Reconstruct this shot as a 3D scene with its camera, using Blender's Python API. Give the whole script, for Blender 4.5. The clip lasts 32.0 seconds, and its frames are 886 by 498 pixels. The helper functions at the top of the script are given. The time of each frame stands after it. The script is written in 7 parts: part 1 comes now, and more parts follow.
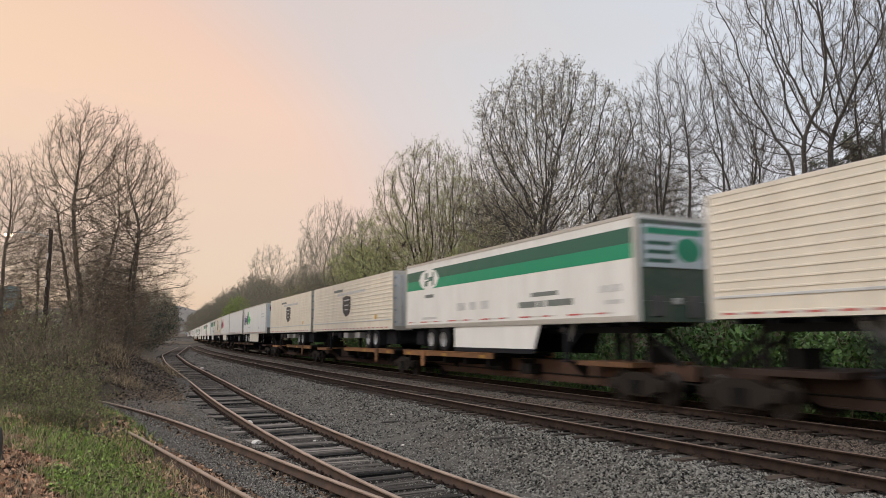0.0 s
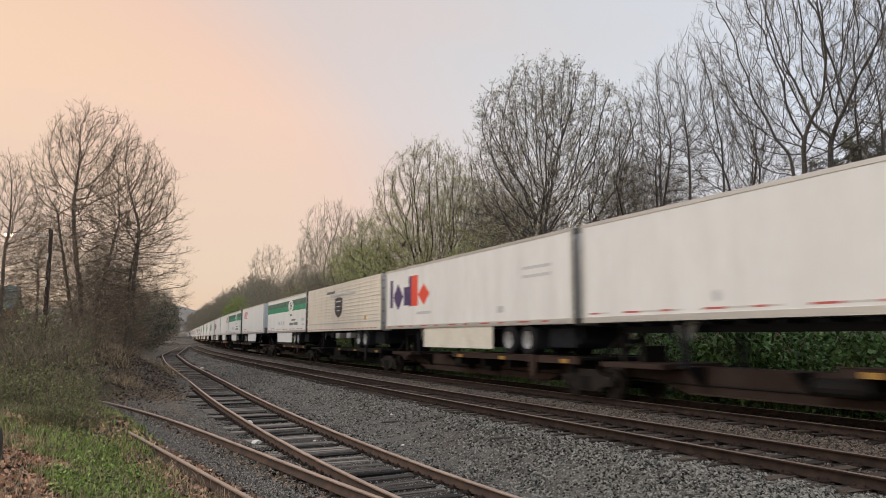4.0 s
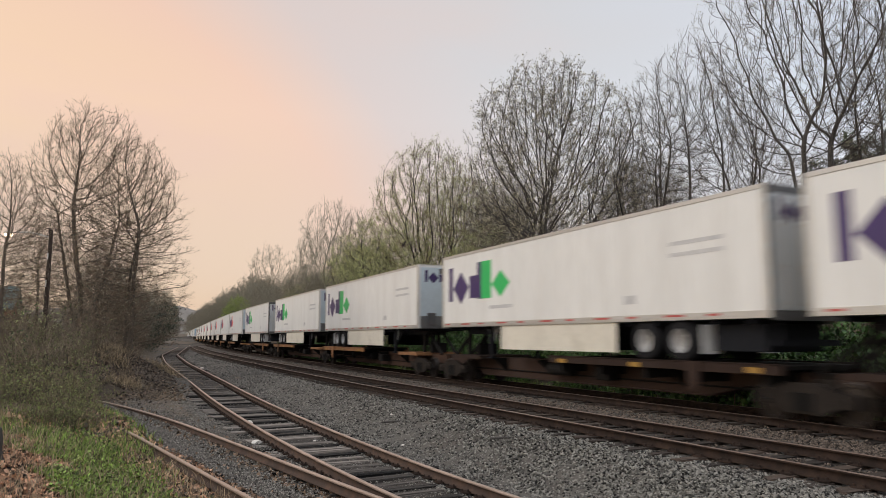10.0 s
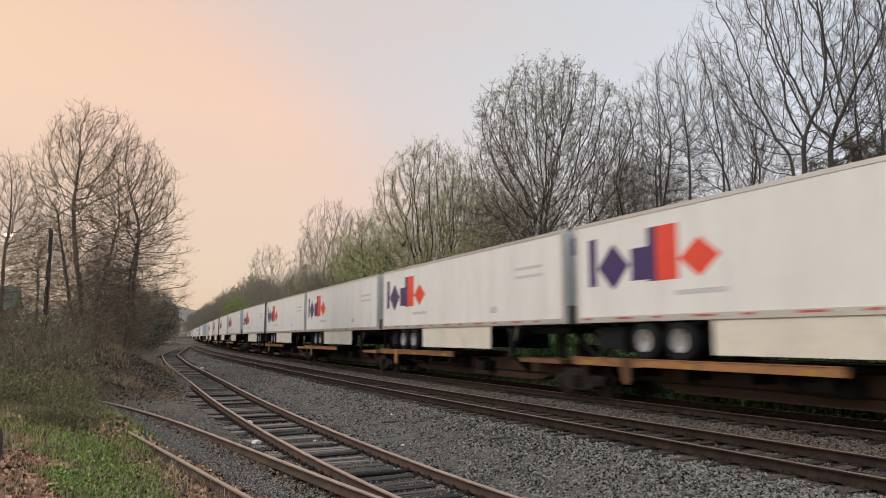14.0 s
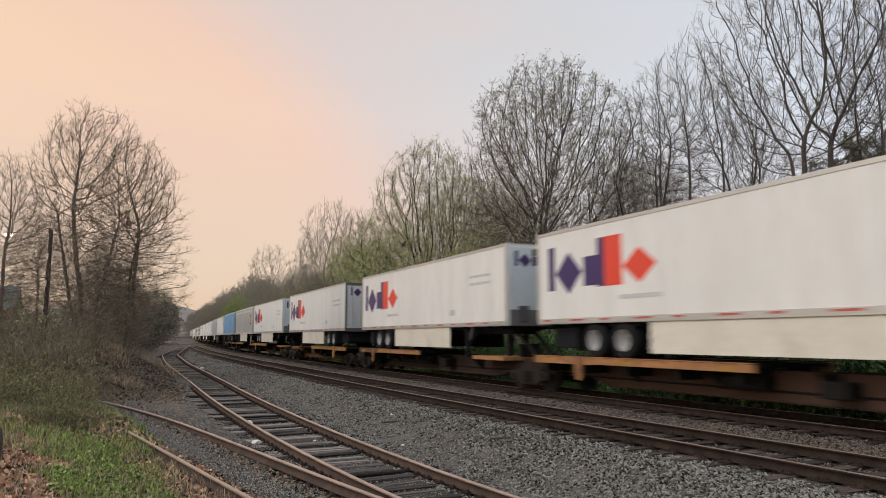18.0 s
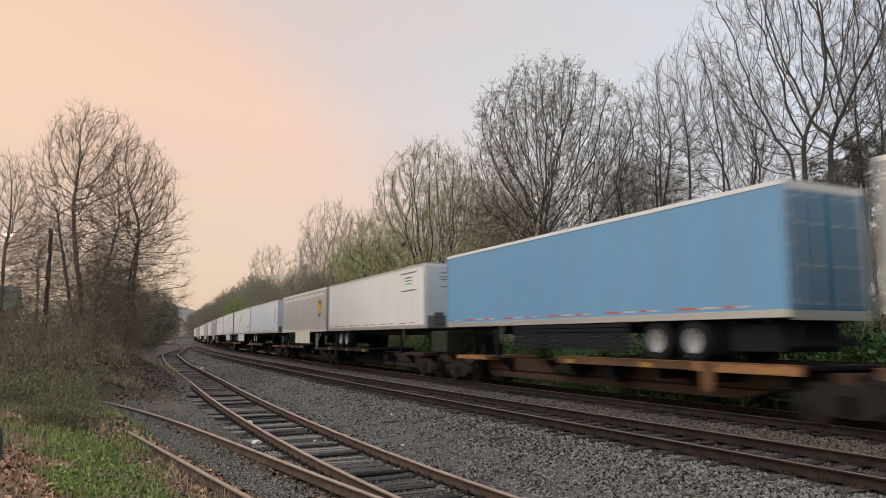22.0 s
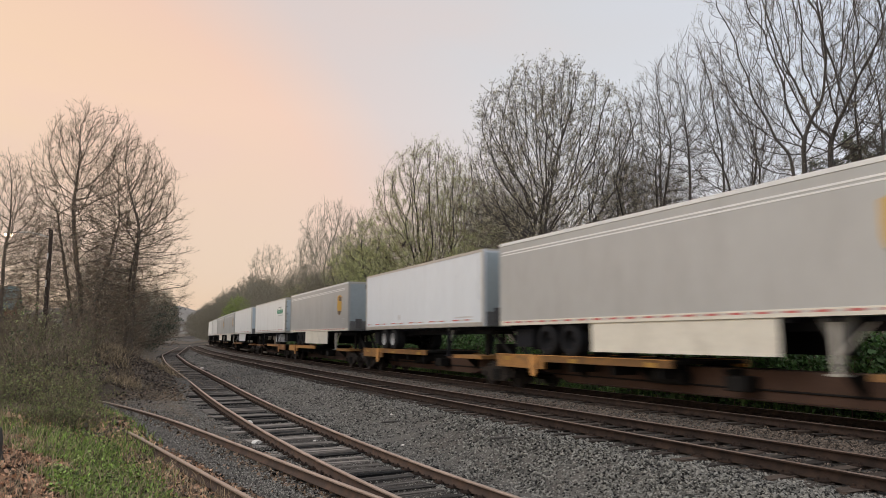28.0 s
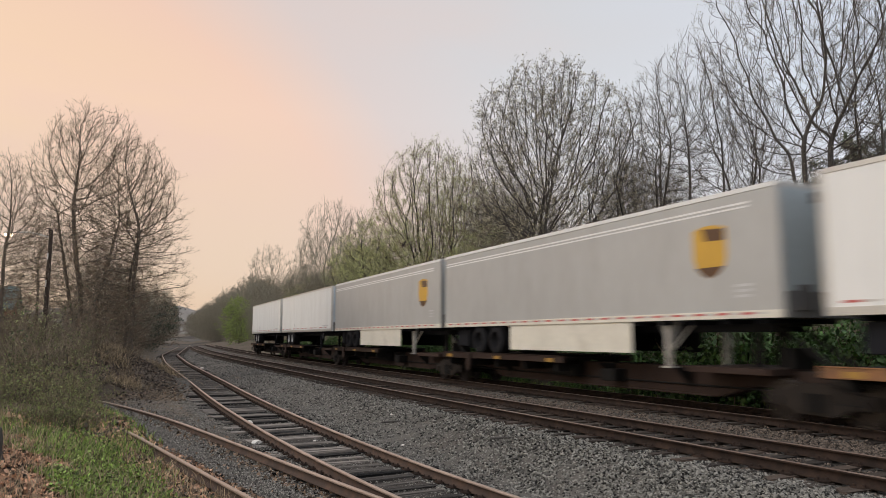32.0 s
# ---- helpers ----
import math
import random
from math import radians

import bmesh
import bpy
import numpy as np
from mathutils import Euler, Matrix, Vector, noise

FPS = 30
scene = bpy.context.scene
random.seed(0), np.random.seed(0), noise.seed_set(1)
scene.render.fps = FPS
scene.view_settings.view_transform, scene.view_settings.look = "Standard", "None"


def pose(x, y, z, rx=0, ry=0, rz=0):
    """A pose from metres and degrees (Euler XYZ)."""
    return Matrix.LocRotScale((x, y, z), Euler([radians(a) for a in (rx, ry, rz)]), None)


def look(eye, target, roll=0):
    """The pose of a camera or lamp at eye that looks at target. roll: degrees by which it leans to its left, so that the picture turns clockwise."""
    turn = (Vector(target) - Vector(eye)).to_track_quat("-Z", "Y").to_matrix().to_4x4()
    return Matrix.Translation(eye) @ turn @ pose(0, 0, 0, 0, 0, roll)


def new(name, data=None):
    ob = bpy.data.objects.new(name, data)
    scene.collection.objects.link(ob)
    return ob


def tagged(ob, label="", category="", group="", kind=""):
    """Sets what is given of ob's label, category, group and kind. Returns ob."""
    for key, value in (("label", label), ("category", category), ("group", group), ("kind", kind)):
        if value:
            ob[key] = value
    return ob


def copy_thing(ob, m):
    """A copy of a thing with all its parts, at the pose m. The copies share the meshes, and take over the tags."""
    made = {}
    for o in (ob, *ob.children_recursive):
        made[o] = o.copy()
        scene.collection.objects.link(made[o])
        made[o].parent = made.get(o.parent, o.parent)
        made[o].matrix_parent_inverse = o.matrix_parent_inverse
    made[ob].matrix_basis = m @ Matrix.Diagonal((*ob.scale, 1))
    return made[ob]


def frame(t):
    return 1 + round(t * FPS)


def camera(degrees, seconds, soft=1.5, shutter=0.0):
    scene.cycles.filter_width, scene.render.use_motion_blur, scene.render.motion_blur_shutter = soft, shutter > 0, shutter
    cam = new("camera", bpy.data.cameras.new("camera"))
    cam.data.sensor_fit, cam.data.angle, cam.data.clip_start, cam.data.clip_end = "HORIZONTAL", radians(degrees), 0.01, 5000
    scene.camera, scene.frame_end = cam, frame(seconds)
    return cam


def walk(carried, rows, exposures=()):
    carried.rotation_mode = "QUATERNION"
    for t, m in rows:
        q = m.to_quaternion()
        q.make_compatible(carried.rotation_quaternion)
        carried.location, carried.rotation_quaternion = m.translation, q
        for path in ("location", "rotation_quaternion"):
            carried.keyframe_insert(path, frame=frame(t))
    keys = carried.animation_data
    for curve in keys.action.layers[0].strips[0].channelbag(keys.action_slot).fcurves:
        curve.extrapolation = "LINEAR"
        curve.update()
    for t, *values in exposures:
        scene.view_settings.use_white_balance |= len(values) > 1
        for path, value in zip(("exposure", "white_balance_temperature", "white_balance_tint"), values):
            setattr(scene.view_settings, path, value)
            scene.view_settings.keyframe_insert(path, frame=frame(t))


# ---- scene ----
# The rail line. s runs along the main line away from the viewer, off is metres to the far side.
EYE_Z = 1.735
TURN0, NEAR_Q, SPACING = 0.46854, 9.741, 4.443
SPEED = 21.30
BEND_S = (-900.0, -140.0, -100.0, 25.0, 45.0, 65.0, 90.0, 130.0, 200.0, 1000.0)
BEND_K = (0.0, 0.0, 0.00134, 0.00134, 0.00035, 0.00066, 0.00105, 0.0001, 0.0, 0.0)
_s = np.arange(-900.0, 1000.01, 0.5)
_h = np.cumsum(np.interp(_s, BEND_S, BEND_K)) * 0.5
_i0 = int(900 / 0.5)
_h -= _h[_i0]
_a = np.cumsum(np.cos(_h)) * 0.5
_q = np.cumsum(np.sin(_h)) * 0.5
_a -= _a[_i0]
_q -= _q[_i0] - NEAR_Q


def line_at(s, off=0.0):
    """Place and heading of the line at s: x, y, and the direction away from the viewer as an angle."""
    h = np.interp(s, _s, _h)
    a = np.interp(s, _s, _a) - np.sin(h) * off
    q = np.interp(s, _s, _q) + np.cos(h) * off
    c, n = math.cos(TURN0), math.sin(TURN0)
    return q * c - a * n, a * c + q * n, math.pi / 2 + TURN0 - h


def line_pose(s, off=SPACING):
    """Pose of a rail vehicle at s: local x is the way it travels, towards smaller s."""
    x, y, ang = line_at(s, off)
    return pose(float(x), float(y), 0, 0, 0, math.degrees(float(ang)) + 180)


# ---- camera ----
cam = camera(64.3, 32.0, soft=0.8, shutter=0.5)
VIEW = look((0, 0, EYE_Z), (0, math.cos(0.12508), EYE_Z + math.sin(0.12508)))
walk(cam, [(0.0, VIEW), (32.0, VIEW)])

# ---- sky and light ----
world = bpy.data.worlds.new("world")
scene.world = world
world.use_nodes = True
nt = world.node_tree
nt.nodes.clear()


def wn(kind, **kw):
    n = nt.nodes.new(kind)
    for k, v in kw.items():
        n.inputs[k].default_value = v
    return n


w_out = wn("ShaderNodeOutputWorld")
w_tc = wn("ShaderNodeTexCoord")
w_sky = nt.nodes.new("ShaderNodeTexSky")
w_sky.sky_type = 'NISHITA'
w_sky.sun_disc = False
w_sky.sun_elevation = radians(14)
w_sky.sun_rotation = radians(-120)
w_bg = wn("ShaderNodeBackground", Strength=0.05)
nt.links.new(w_sky.outputs[0], w_bg.inputs[0])
# overcast cloud cover, warm towards the low sun and cool away from it
w_dot = nt.nodes.new("ShaderNodeVectorMath")
w_dot.operation = 'DOT_PRODUCT'
w_dot.inputs[1].default_value = Vector((-0.50, 0.82, 0.26)).normalized()
nt.links.new(w_tc.outputs["Generated"], w_dot.inputs[0])
w_map = wn("ShaderNodeMapping")
w_map.inputs["Scale"].default_value = (1.0, 1.0, 3.2)
nt.links.new(w_tc.outputs["Generated"], w_map.inputs[0])
w_noise = wn("ShaderNodeTexNoise", Scale=2.1, Detail=6.0, Roughness=0.55)
nt.links.new(w_map.outputs[0], w_noise.inputs["Vector"])
w_add = nt.nodes.new("ShaderNodeMath")
w_add.operation = 'MULTIPLY_ADD'
nt.links.new(w_noise.outputs[0], w_add.inputs[0])
w_add.inputs[1].default_value = 0.40
nt.links.new(w_dot.outputs["Value"], w_add.inputs[2])
w_ramp = nt.nodes.new("ShaderNodeValToRGB")
w_off = nt.nodes.new("ShaderNodeMath")
w_off.operation = 'SUBTRACT'
w_off.inputs[1].default_value = 0.20
nt.links.new(w_add.outputs[0], w_off.inputs[0])
# a bank of grey-mauve cloud lying over the peach glow
w_edge = nt.nodes.new("ShaderNodeVectorMath")
w_edge.operation = 'DOT_PRODUCT'
w_edge.inputs[1].default_value = (0.543, -0.213, 0.812)
nt.links.new(w_tc.outputs["Generated"], w_edge.inputs[0])
w_wob = nt.nodes.new("ShaderNodeMath")
w_wob.operation = 'MULTIPLY_ADD'
w_wob.inputs[1].default_value = 0.55
nt.links.new(w_noise.outputs[0], w_wob.inputs[0])
nt.links.new(w_edge.outputs["Value"], w_wob.inputs[2])
w_bank = wn("ShaderNodeMapRange")
w_bank.interpolation_type = 'SMOOTHSTEP'
w_bank.inputs["From Min"].default_value, w_bank.inputs["From Max"].default_value = 0.09, 0.42
w_bank.inputs["To Min"].default_value, w_bank.inputs["To Max"].default_value = 0.0, 0.17
nt.links.new(w_wob.outputs[0], w_bank.inputs["Value"])
w_cut = nt.nodes.new("ShaderNodeMath")
w_cut.operation = 'SUBTRACT'
nt.links.new(w_off.outputs[0], w_cut.inputs[0])
nt.links.new(w_bank.outputs[0], w_cut.inputs[1])
nt.links.new(w_cut.outputs[0], w_ramp.inputs[0])
el = w_ramp.color_ramp.elements
el[0].position, el[0].color = 0.30, (0.70, 0.70, 0.73, 1)
el[1].position, el[1].color = 1.0, (1.0, 0.66, 0.40, 1)
for p_, c_ in ((0.62, (0.705, 0.665, 0.64, 1)), (0.80, (0.78, 0.635, 0.56, 1)), (0.91, (0.97, 0.625, 0.43, 1))):
    e_ = el.new(p_)
    e_.color = c_
w_bg2 = wn("ShaderNodeBackground", Strength=0.86)
# haze low over the horizon
w_sep = nt.nodes.new("ShaderNodeSeparateXYZ")
nt.links.new(w_tc.outputs["Generated"], w_sep.inputs[0])
w_hz = wn("ShaderNodeMapRange")
w_hz.inputs["From Min"].default_value, w_hz.inputs["From Max"].default_value = 0.0, 0.30
w_hz.inputs["To Min"].default_value, w_hz.inputs["To Max"].default_value = 0.82, 0.0
nt.links.new(w_sep.outputs["Z"], w_hz.inputs["Value"])
w_hm = nt.nodes.new("ShaderNodeMix")
w_hm.data_type = 'RGBA'
nt.links.new(w_hz.outputs[0], w_hm.inputs[0])
nt.links.new(w_ramp.outputs[0], w_hm.inputs[6])
w_hm.inputs[7].default_value = (0.625, 0.428, 0.357, 1)
nt.links.new(w_hm.outputs[2], w_bg2.inputs[0])
w_mix = nt.nodes.new("ShaderNodeAddShader")
nt.links.new(w_bg.outputs[0], w_mix.inputs[0])
nt.links.new(w_bg2.outputs[0], w_mix.inputs[1])
nt.links.new(w_mix.outputs[0], w_out.inputs[0])

sun = new("sun", bpy.data.lights.new("sun", 'SUN'))
sun.data.energy, sun.data.angle, sun.data.color = 0.95, radians(25), (1.0, 0.95, 0.89)
sun.matrix_world = look((0, 0, 0), (0.72, 0.30, -0.60))
scene.view_settings.exposure = 0.0


# ---- materials ----
def material(name, color, rough=0.7, metal=0.0, vary=0.15, scale=3.0, fine=40.0, bump=0.0, dirt=None, dirt_amt=0.3, dirt_scale=1.0,
             per_object=0.0, per_island=0.0, stretch=(1, 1, 1), coat=0.0, spec=0.5, transl=0.0):
    """Two scales of noise on the base colour, optional dirt patches, per-piece variation and fine relief."""
    m = bpy.data.materials.new(name)
    m.use_nodes = True
    t = m.node_tree
    b = t.nodes["Principled BSDF"]
    ln = t.links.new
    tc = t.nodes.new("ShaderNodeTexCoord")
    mp = t.nodes.new("ShaderNodeMapping")
    mp.inputs["Scale"].default_value = stretch
    ln(tc.outputs["Object"], mp.inputs[0])
    n1 = t.nodes.new("ShaderNodeTexNoise")
    n1.inputs["Scale"].default_value, n1.inputs["Detail"].default_value = scale, 4
    n2 = t.nodes.new("ShaderNodeTexNoise")
    n2.inputs["Scale"].default_value, n2.inputs["Detail"].default_value = fine, 3
    ln(mp.outputs[0], n1.inputs["Vector"])
    ln(mp.outputs[0], n2.inputs["Vector"])
    ad = t.nodes.new("ShaderNodeMath")
    ad.operation = 'ADD'
    ln(n1.outputs[0], ad.inputs[0])
    ln(n2.outputs[0], ad.inputs[1])
    value = ad.outputs[0]
    if per_object or per_island:
        if per_object:
            src = t.nodes.new("ShaderNodeObjectInfo").outputs["Random"]
            amt = per_object
        else:
            src = t.nodes.new("ShaderNodeNewGeometry").outputs["Random Per Island"]
            amt = per_island
        ma = t.nodes.new("ShaderNodeMath")
        ma.operation = 'MULTIPLY_ADD'
        ln(src, ma.inputs[0])
        ma.inputs[1].default_value = 2 * amt / max(vary, 0.01) * 0.5
        ln(value, ma.inputs[2])
        sb = t.nodes.new("ShaderNodeMath")
        sb.operation = 'SUBTRACT'
        ln(ma.outputs[0], sb.inputs[0])
        sb.inputs[1].default_value = amt / max(vary, 0.01) * 0.5
        value = sb.outputs[0]
    mr = t.nodes.new("ShaderNodeMapRange")
    mr.clamp = False
    mr.inputs["From Min"].default_value, mr.inputs["From Max"].default_value = 0.5, 1.5
    mr.inputs["To Min"].default_value, mr.inputs["To Max"].default_value = 1 - vary * 2, 1 + vary * 2
    ln(value, mr.inputs["Value"])
    mx = t.nodes.new("ShaderNodeMix")
    mx.data_type, mx.blend_type = 'RGBA', 'MULTIPLY'
    mx.inputs[0].default_value = 1
    mx.inputs[6].default_value = (*color, 1)
    ln(mr.outputs[0], mx.inputs[7])
    col = mx.outputs[2]
    if dirt:
        n3 = t.nodes.new("ShaderNodeTexNoise")
        n3.inputs["Scale"].default_value, n3.inputs["Detail"].default_value, n3.inputs["Roughness"].default_value = dirt_scale, 8, 0.65
        ln(mp.outputs[0], n3.inputs["Vector"])
        r3 = t.nodes.new("ShaderNodeMapRange")
        r3.inputs["From Min"].default_value, r3.inputs["From Max"].default_value = 0.45, 0.75
        r3.inputs["To Max"].default_value = dirt_amt
        ln(n3.outputs[0], r3.inputs["Value"])
        m2 = t.nodes.new("ShaderNodeMix")
        m2.data_type = 'RGBA'
        ln(r3.outputs[0], m2.inputs[0])
        ln(col, m2.inputs[6])
        m2.inputs[7].default_value = (*dirt, 1)
        col = m2.outputs[2]
    ln(col, b.inputs["Base Color"])
    rr = t.nodes.new("ShaderNodeMapRange")
    rr.inputs["From Min"].default_value, rr.inputs["From Max"].default_value = 0.3, 0.7
    rr.inputs["To Min"].default_value, rr.inputs["To Max"].default_value = max(rough - 0.12, 0.03), min(rough + 0.1, 1)
    ln(n1.outputs[0], rr.inputs["Value"])
    ln(rr.outputs[0], b.inputs["Roughness"])
    b.inputs["Metallic"].default_value = metal
    b.inputs["Specular IOR Level"].default_value = spec
    b.inputs["Coat Weight"].default_value = coat
    if bump:
        bp = t.nodes.new("ShaderNodeBump")
        bp.inputs["Distance"].default_value = bump
        bp.inputs["Strength"].default_value = 0.8
        ln(n2.outputs[0], bp.inputs["Height"])
        ln(bp.outputs[0], b.inputs["Normal"])
    return m


GRIME = (0.22, 0.19, 0.16)
M = {}
M["white"] = material("white_paint", (0.79, 0.79, 0.775), 0.45, vary=0.05, scale=0.7, fine=6, dirt=(0.46, 0.43, 0.39), dirt_amt=0.22, dirt_scale=1.2, stretch=(1.6, 1, 0.25))
M["clean_white"] = material("clean_white_paint", (0.82, 0.82, 0.81), 0.4, vary=0.03, scale=0.7, fine=6, dirt=(0.5, 0.47, 0.43), dirt_amt=0.16, dirt_scale=0.9, stretch=(1.6, 1, 0.25))
M["cream"] = material("cream_paint", (0.77, 0.71, 0.61), 0.5, vary=0.05, scale=0.8, fine=8, dirt=(0.40, 0.33, 0.25), dirt_amt=0.3, dirt_scale=1.5, stretch=(1, 1, 0.4))
M["grey"] = material("silver_grey_paint", (0.47, 0.47, 0.46), 0.38, metal=0.12, vary=0.04, scale=0.5, fine=5, dirt=(0.30, 0.28, 0.26), dirt_amt=0.35, dirt_scale=0.8, stretch=(1.2, 1, 0.4))
M["blue"] = material("mid_blue_paint", (0.16, 0.36, 0.58), 0.45, vary=0.05, scale=0.6, fine=6, dirt=(0.25, 0.30, 0.36), dirt_amt=0.3, dirt_scale=1.0, stretch=(1.4, 1, 0.3))
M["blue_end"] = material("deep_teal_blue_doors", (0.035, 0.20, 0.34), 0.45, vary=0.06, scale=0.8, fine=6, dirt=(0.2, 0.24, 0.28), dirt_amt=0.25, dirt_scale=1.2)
M["pale_blue"] = material("pale_blue_white_paint", (0.70, 0.74, 0.79), 0.35, vary=0.03, scale=0.6, fine=6, dirt=(0.5, 0.52, 0.56), dirt_amt=0.2, dirt_scale=1.0, stretch=(1.4, 1, 0.3))
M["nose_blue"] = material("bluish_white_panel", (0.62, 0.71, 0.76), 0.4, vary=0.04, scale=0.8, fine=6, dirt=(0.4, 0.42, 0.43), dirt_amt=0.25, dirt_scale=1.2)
# door white with the shade of the end face put into its tone
M["shaded_door"] = material("shaded_white_door", (0.66, 0.69, 0.71), 0.42, vary=0.05, scale=0.8, fine=6, dirt=(0.34, 0.33, 0.31), dirt_amt=0.35, dirt_scale=1.3, stretch=(1, 1, 0.4))
M["frame_dark"] = material("grimy_grey_door_frame", (0.10, 0.10, 0.105), 0.5, vary=0.12, scale=2, fine=15, dirt=GRIME, dirt_amt=0.4, dirt_scale=2)
M["kick"] = material("grimy_grey_kick_plate", (0.15, 0.155, 0.16), 0.5, vary=0.12, scale=2, fine=15, dirt=GRIME, dirt_amt=0.4, dirt_scale=2)
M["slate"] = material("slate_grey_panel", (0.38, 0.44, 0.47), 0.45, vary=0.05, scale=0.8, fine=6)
M["dark_green"] = material("dark_green_panel", (0.06, 0.10, 0.075), 0.5, vary=0.1, scale=1.2, fine=8, dirt=GRIME, dirt_amt=0.4, dirt_scale=1.4)
M["stripe_dark"] = material("dark_green_stripe", (0.03, 0.12, 0.085), 0.4, vary=0.05)
M["stripe_green"] = material("green_stripe", (0.01, 0.28, 0.15), 0.4, vary=0.05)
M["purple"] = material("purple_vinyl", (0.055, 0.03, 0.13), 0.4, vary=0.08)
M["orange"] = material("red_orange_vinyl", (0.78, 0.07, 0.035), 0.4, vary=0.05)
M["lime"] = material("bright_green_vinyl", (0.03, 0.50, 0.13), 0.4, vary=0.05)
M["red"] = material("crimson_vinyl", (0.50, 0.03, 0.05), 0.45, vary=0.08)
M["green_vinyl"] = material("green_vinyl", (0.02, 0.25, 0.14), 0.45, vary=0.08)
M["black_vinyl"] = material("black_vinyl", (0.03, 0.03, 0.035), 0.45, vary=0.1)
M["faded"] = material("faded_grey_lettering", (0.56, 0.56, 0.565), 0.6, vary=0.15, scale=4, fine=15)
M["ink"] = material("weathered_dark_lettering", (0.17, 0.19, 0.18), 0.6, vary=0.15, scale=4, fine=15)
M["scuff"] = material("scuffed_grey_paint", (0.62, 0.61, 0.58), 0.6, vary=0.12, scale=2.0, fine=12)
M["gold"] = material("gold_vinyl", (0.60, 0.35, 0.05), 0.4, vary=0.05)
M["brown"] = material("brown_vinyl", (0.11, 0.055, 0.025), 0.45, vary=0.05)
M["tape_red"] = material("red_reflective_tape", (0.50, 0.10, 0.09), 0.4, vary=0.1)
M["tape_white"] = material("white_reflective_tape", (0.58, 0.56, 0.53), 0.35, vary=0.05)
M["alu"] = material("dull_aluminium", (0.62, 0.60, 0.56), 0.42, metal=0.6, vary=0.08, scale=2, fine=20, dirt=GRIME, dirt_amt=0.3, dirt_scale=2)
M["skirt"] = material("off_white_skirt", (0.74, 0.70, 0.61), 0.5, vary=0.05, scale=0.8, fine=8, dirt=(0.35, 0.31, 0.25), dirt_amt=0.35, dirt_scale=1.4)
M["tyre"] = material("tyre_rubber", (0.018, 0.018, 0.02), 0.85, vary=0.2, fine=30, bump=0.003, spec=0.15)
M["rim"] = material("white_steel_rim", (0.54, 0.54, 0.54), 0.4, metal=0.3, vary=0.12, scale=6, fine=30, dirt=GRIME, dirt_amt=0.5, dirt_scale=5)
M["chassis"] = material("black_chassis_steel", (0.014, 0.015, 0.019), 0.7, vary=0.2, scale=3, fine=25, spec=0.15)
M["car_rust"] = material("oxide_brown_car_paint", (0.040, 0.025, 0.020), 0.75, vary=0.2, scale=2.0, fine=25, dirt=(0.06, 0.045, 0.04), dirt_amt=0.6, dirt_scale=1.5, bump=0.002, per_object=0.15, spec=0.15)
M["car_yellow"] = material("weathered_yellow_car_paint", (0.42, 0.205, 0.06), 0.65, vary=0.15, scale=2.0, fine=20, dirt=(0.06, 0.04, 0.03), dirt_amt=0.9, dirt_scale=3.4, per_object=0.3)
M["car_orange"] = material("weathered_tan_orange_paint", (0.28, 0.13, 0.052), 0.65, vary=0.15, scale=2.0, fine=20, dirt=(0.055, 0.036, 0.028), dirt_amt=0.9, dirt_scale=3.4, per_object=0.3)
# sill paints: car colours darkened for the shade under the car, plus grime
M["sill_yellow"] = material("shaded_grimy_yellow_sill", (0.15, 0.075, 0.028), 0.75, vary=0.2, scale=2.0, fine=25, dirt=(0.035, 0.026, 0.021), dirt_amt=0.9, dirt_scale=1.6, per_object=0.2, spec=0.15)
M["sill_tan"] = material("shaded_grimy_tan_brown_sill", (0.058, 0.034, 0.025), 0.75, vary=0.2, scale=2.0, fine=25, dirt=(0.03, 0.023, 0.02), dirt_amt=0.8, dirt_scale=1.6, per_object=0.2, spec=0.15)
M["car_black"] = material("grimy_black_steel", (0.013, 0.012, 0.0115), 0.8, vary=0.2, scale=2.5, fine=25, bump=0.002, spec=0.15)
M["truck"] = material("grimy_cast_steel", (0.026, 0.021, 0.018), 0.8, vary=0.25, scale=4, fine=40, bump=0.003, spec=0.15)
M["olive"] = material("olive_drab_panel", (0.034, 0.036, 0.026), 0.75, vary=0.12, scale=3, fine=25, spec=0.15)
M["wheel_steel"] = material("polished_tread_steel", (0.07, 0.06, 0.055), 0.4, metal=0.9, vary=0.15, scale=5, fine=40)
M["rail_rust"] = material("rusty_rail_side", (0.026, 0.0185, 0.0155), 0.8, vary=0.2, scale=3, fine=60, bump=0.002, dirt=(0.085, 0.053, 0.038), dirt_amt=0.5, dirt_scale=4, spec=0.1)
M["rail_siding"] = material("rusty_siding_rail", (0.056, 0.033, 0.023), 0.8, vary=0.2, scale=3, fine=60, bump=0.002, dirt=(0.2, 0.11, 0.065), dirt_amt=0.5, dirt_scale=4)
M["rail_top"] = material("dull_rail_head", (0.27, 0.20, 0.165), 0.45, metal=0.6, vary=0.15, scale=1.5, fine=50, dirt=(0.13, 0.075, 0.05), dirt_amt=0.7, dirt_scale=2)
M["rail_top_siding"] = material("worn_siding_rail_head", (0.46, 0.35, 0.28), 0.42, metal=0.35, vary=0.15, scale=1.5, fine=50, dirt=(0.2, 0.11, 0.07), dirt_amt=0.3, dirt_scale=2)
M["sleeper"] = material("weathered_timber", (0.054, 0.039, 0.030), 0.9, vary=0.3, scale=5, fine=60, stretch=(0.4, 3, 3), bump=0.006, per_object=0.35)
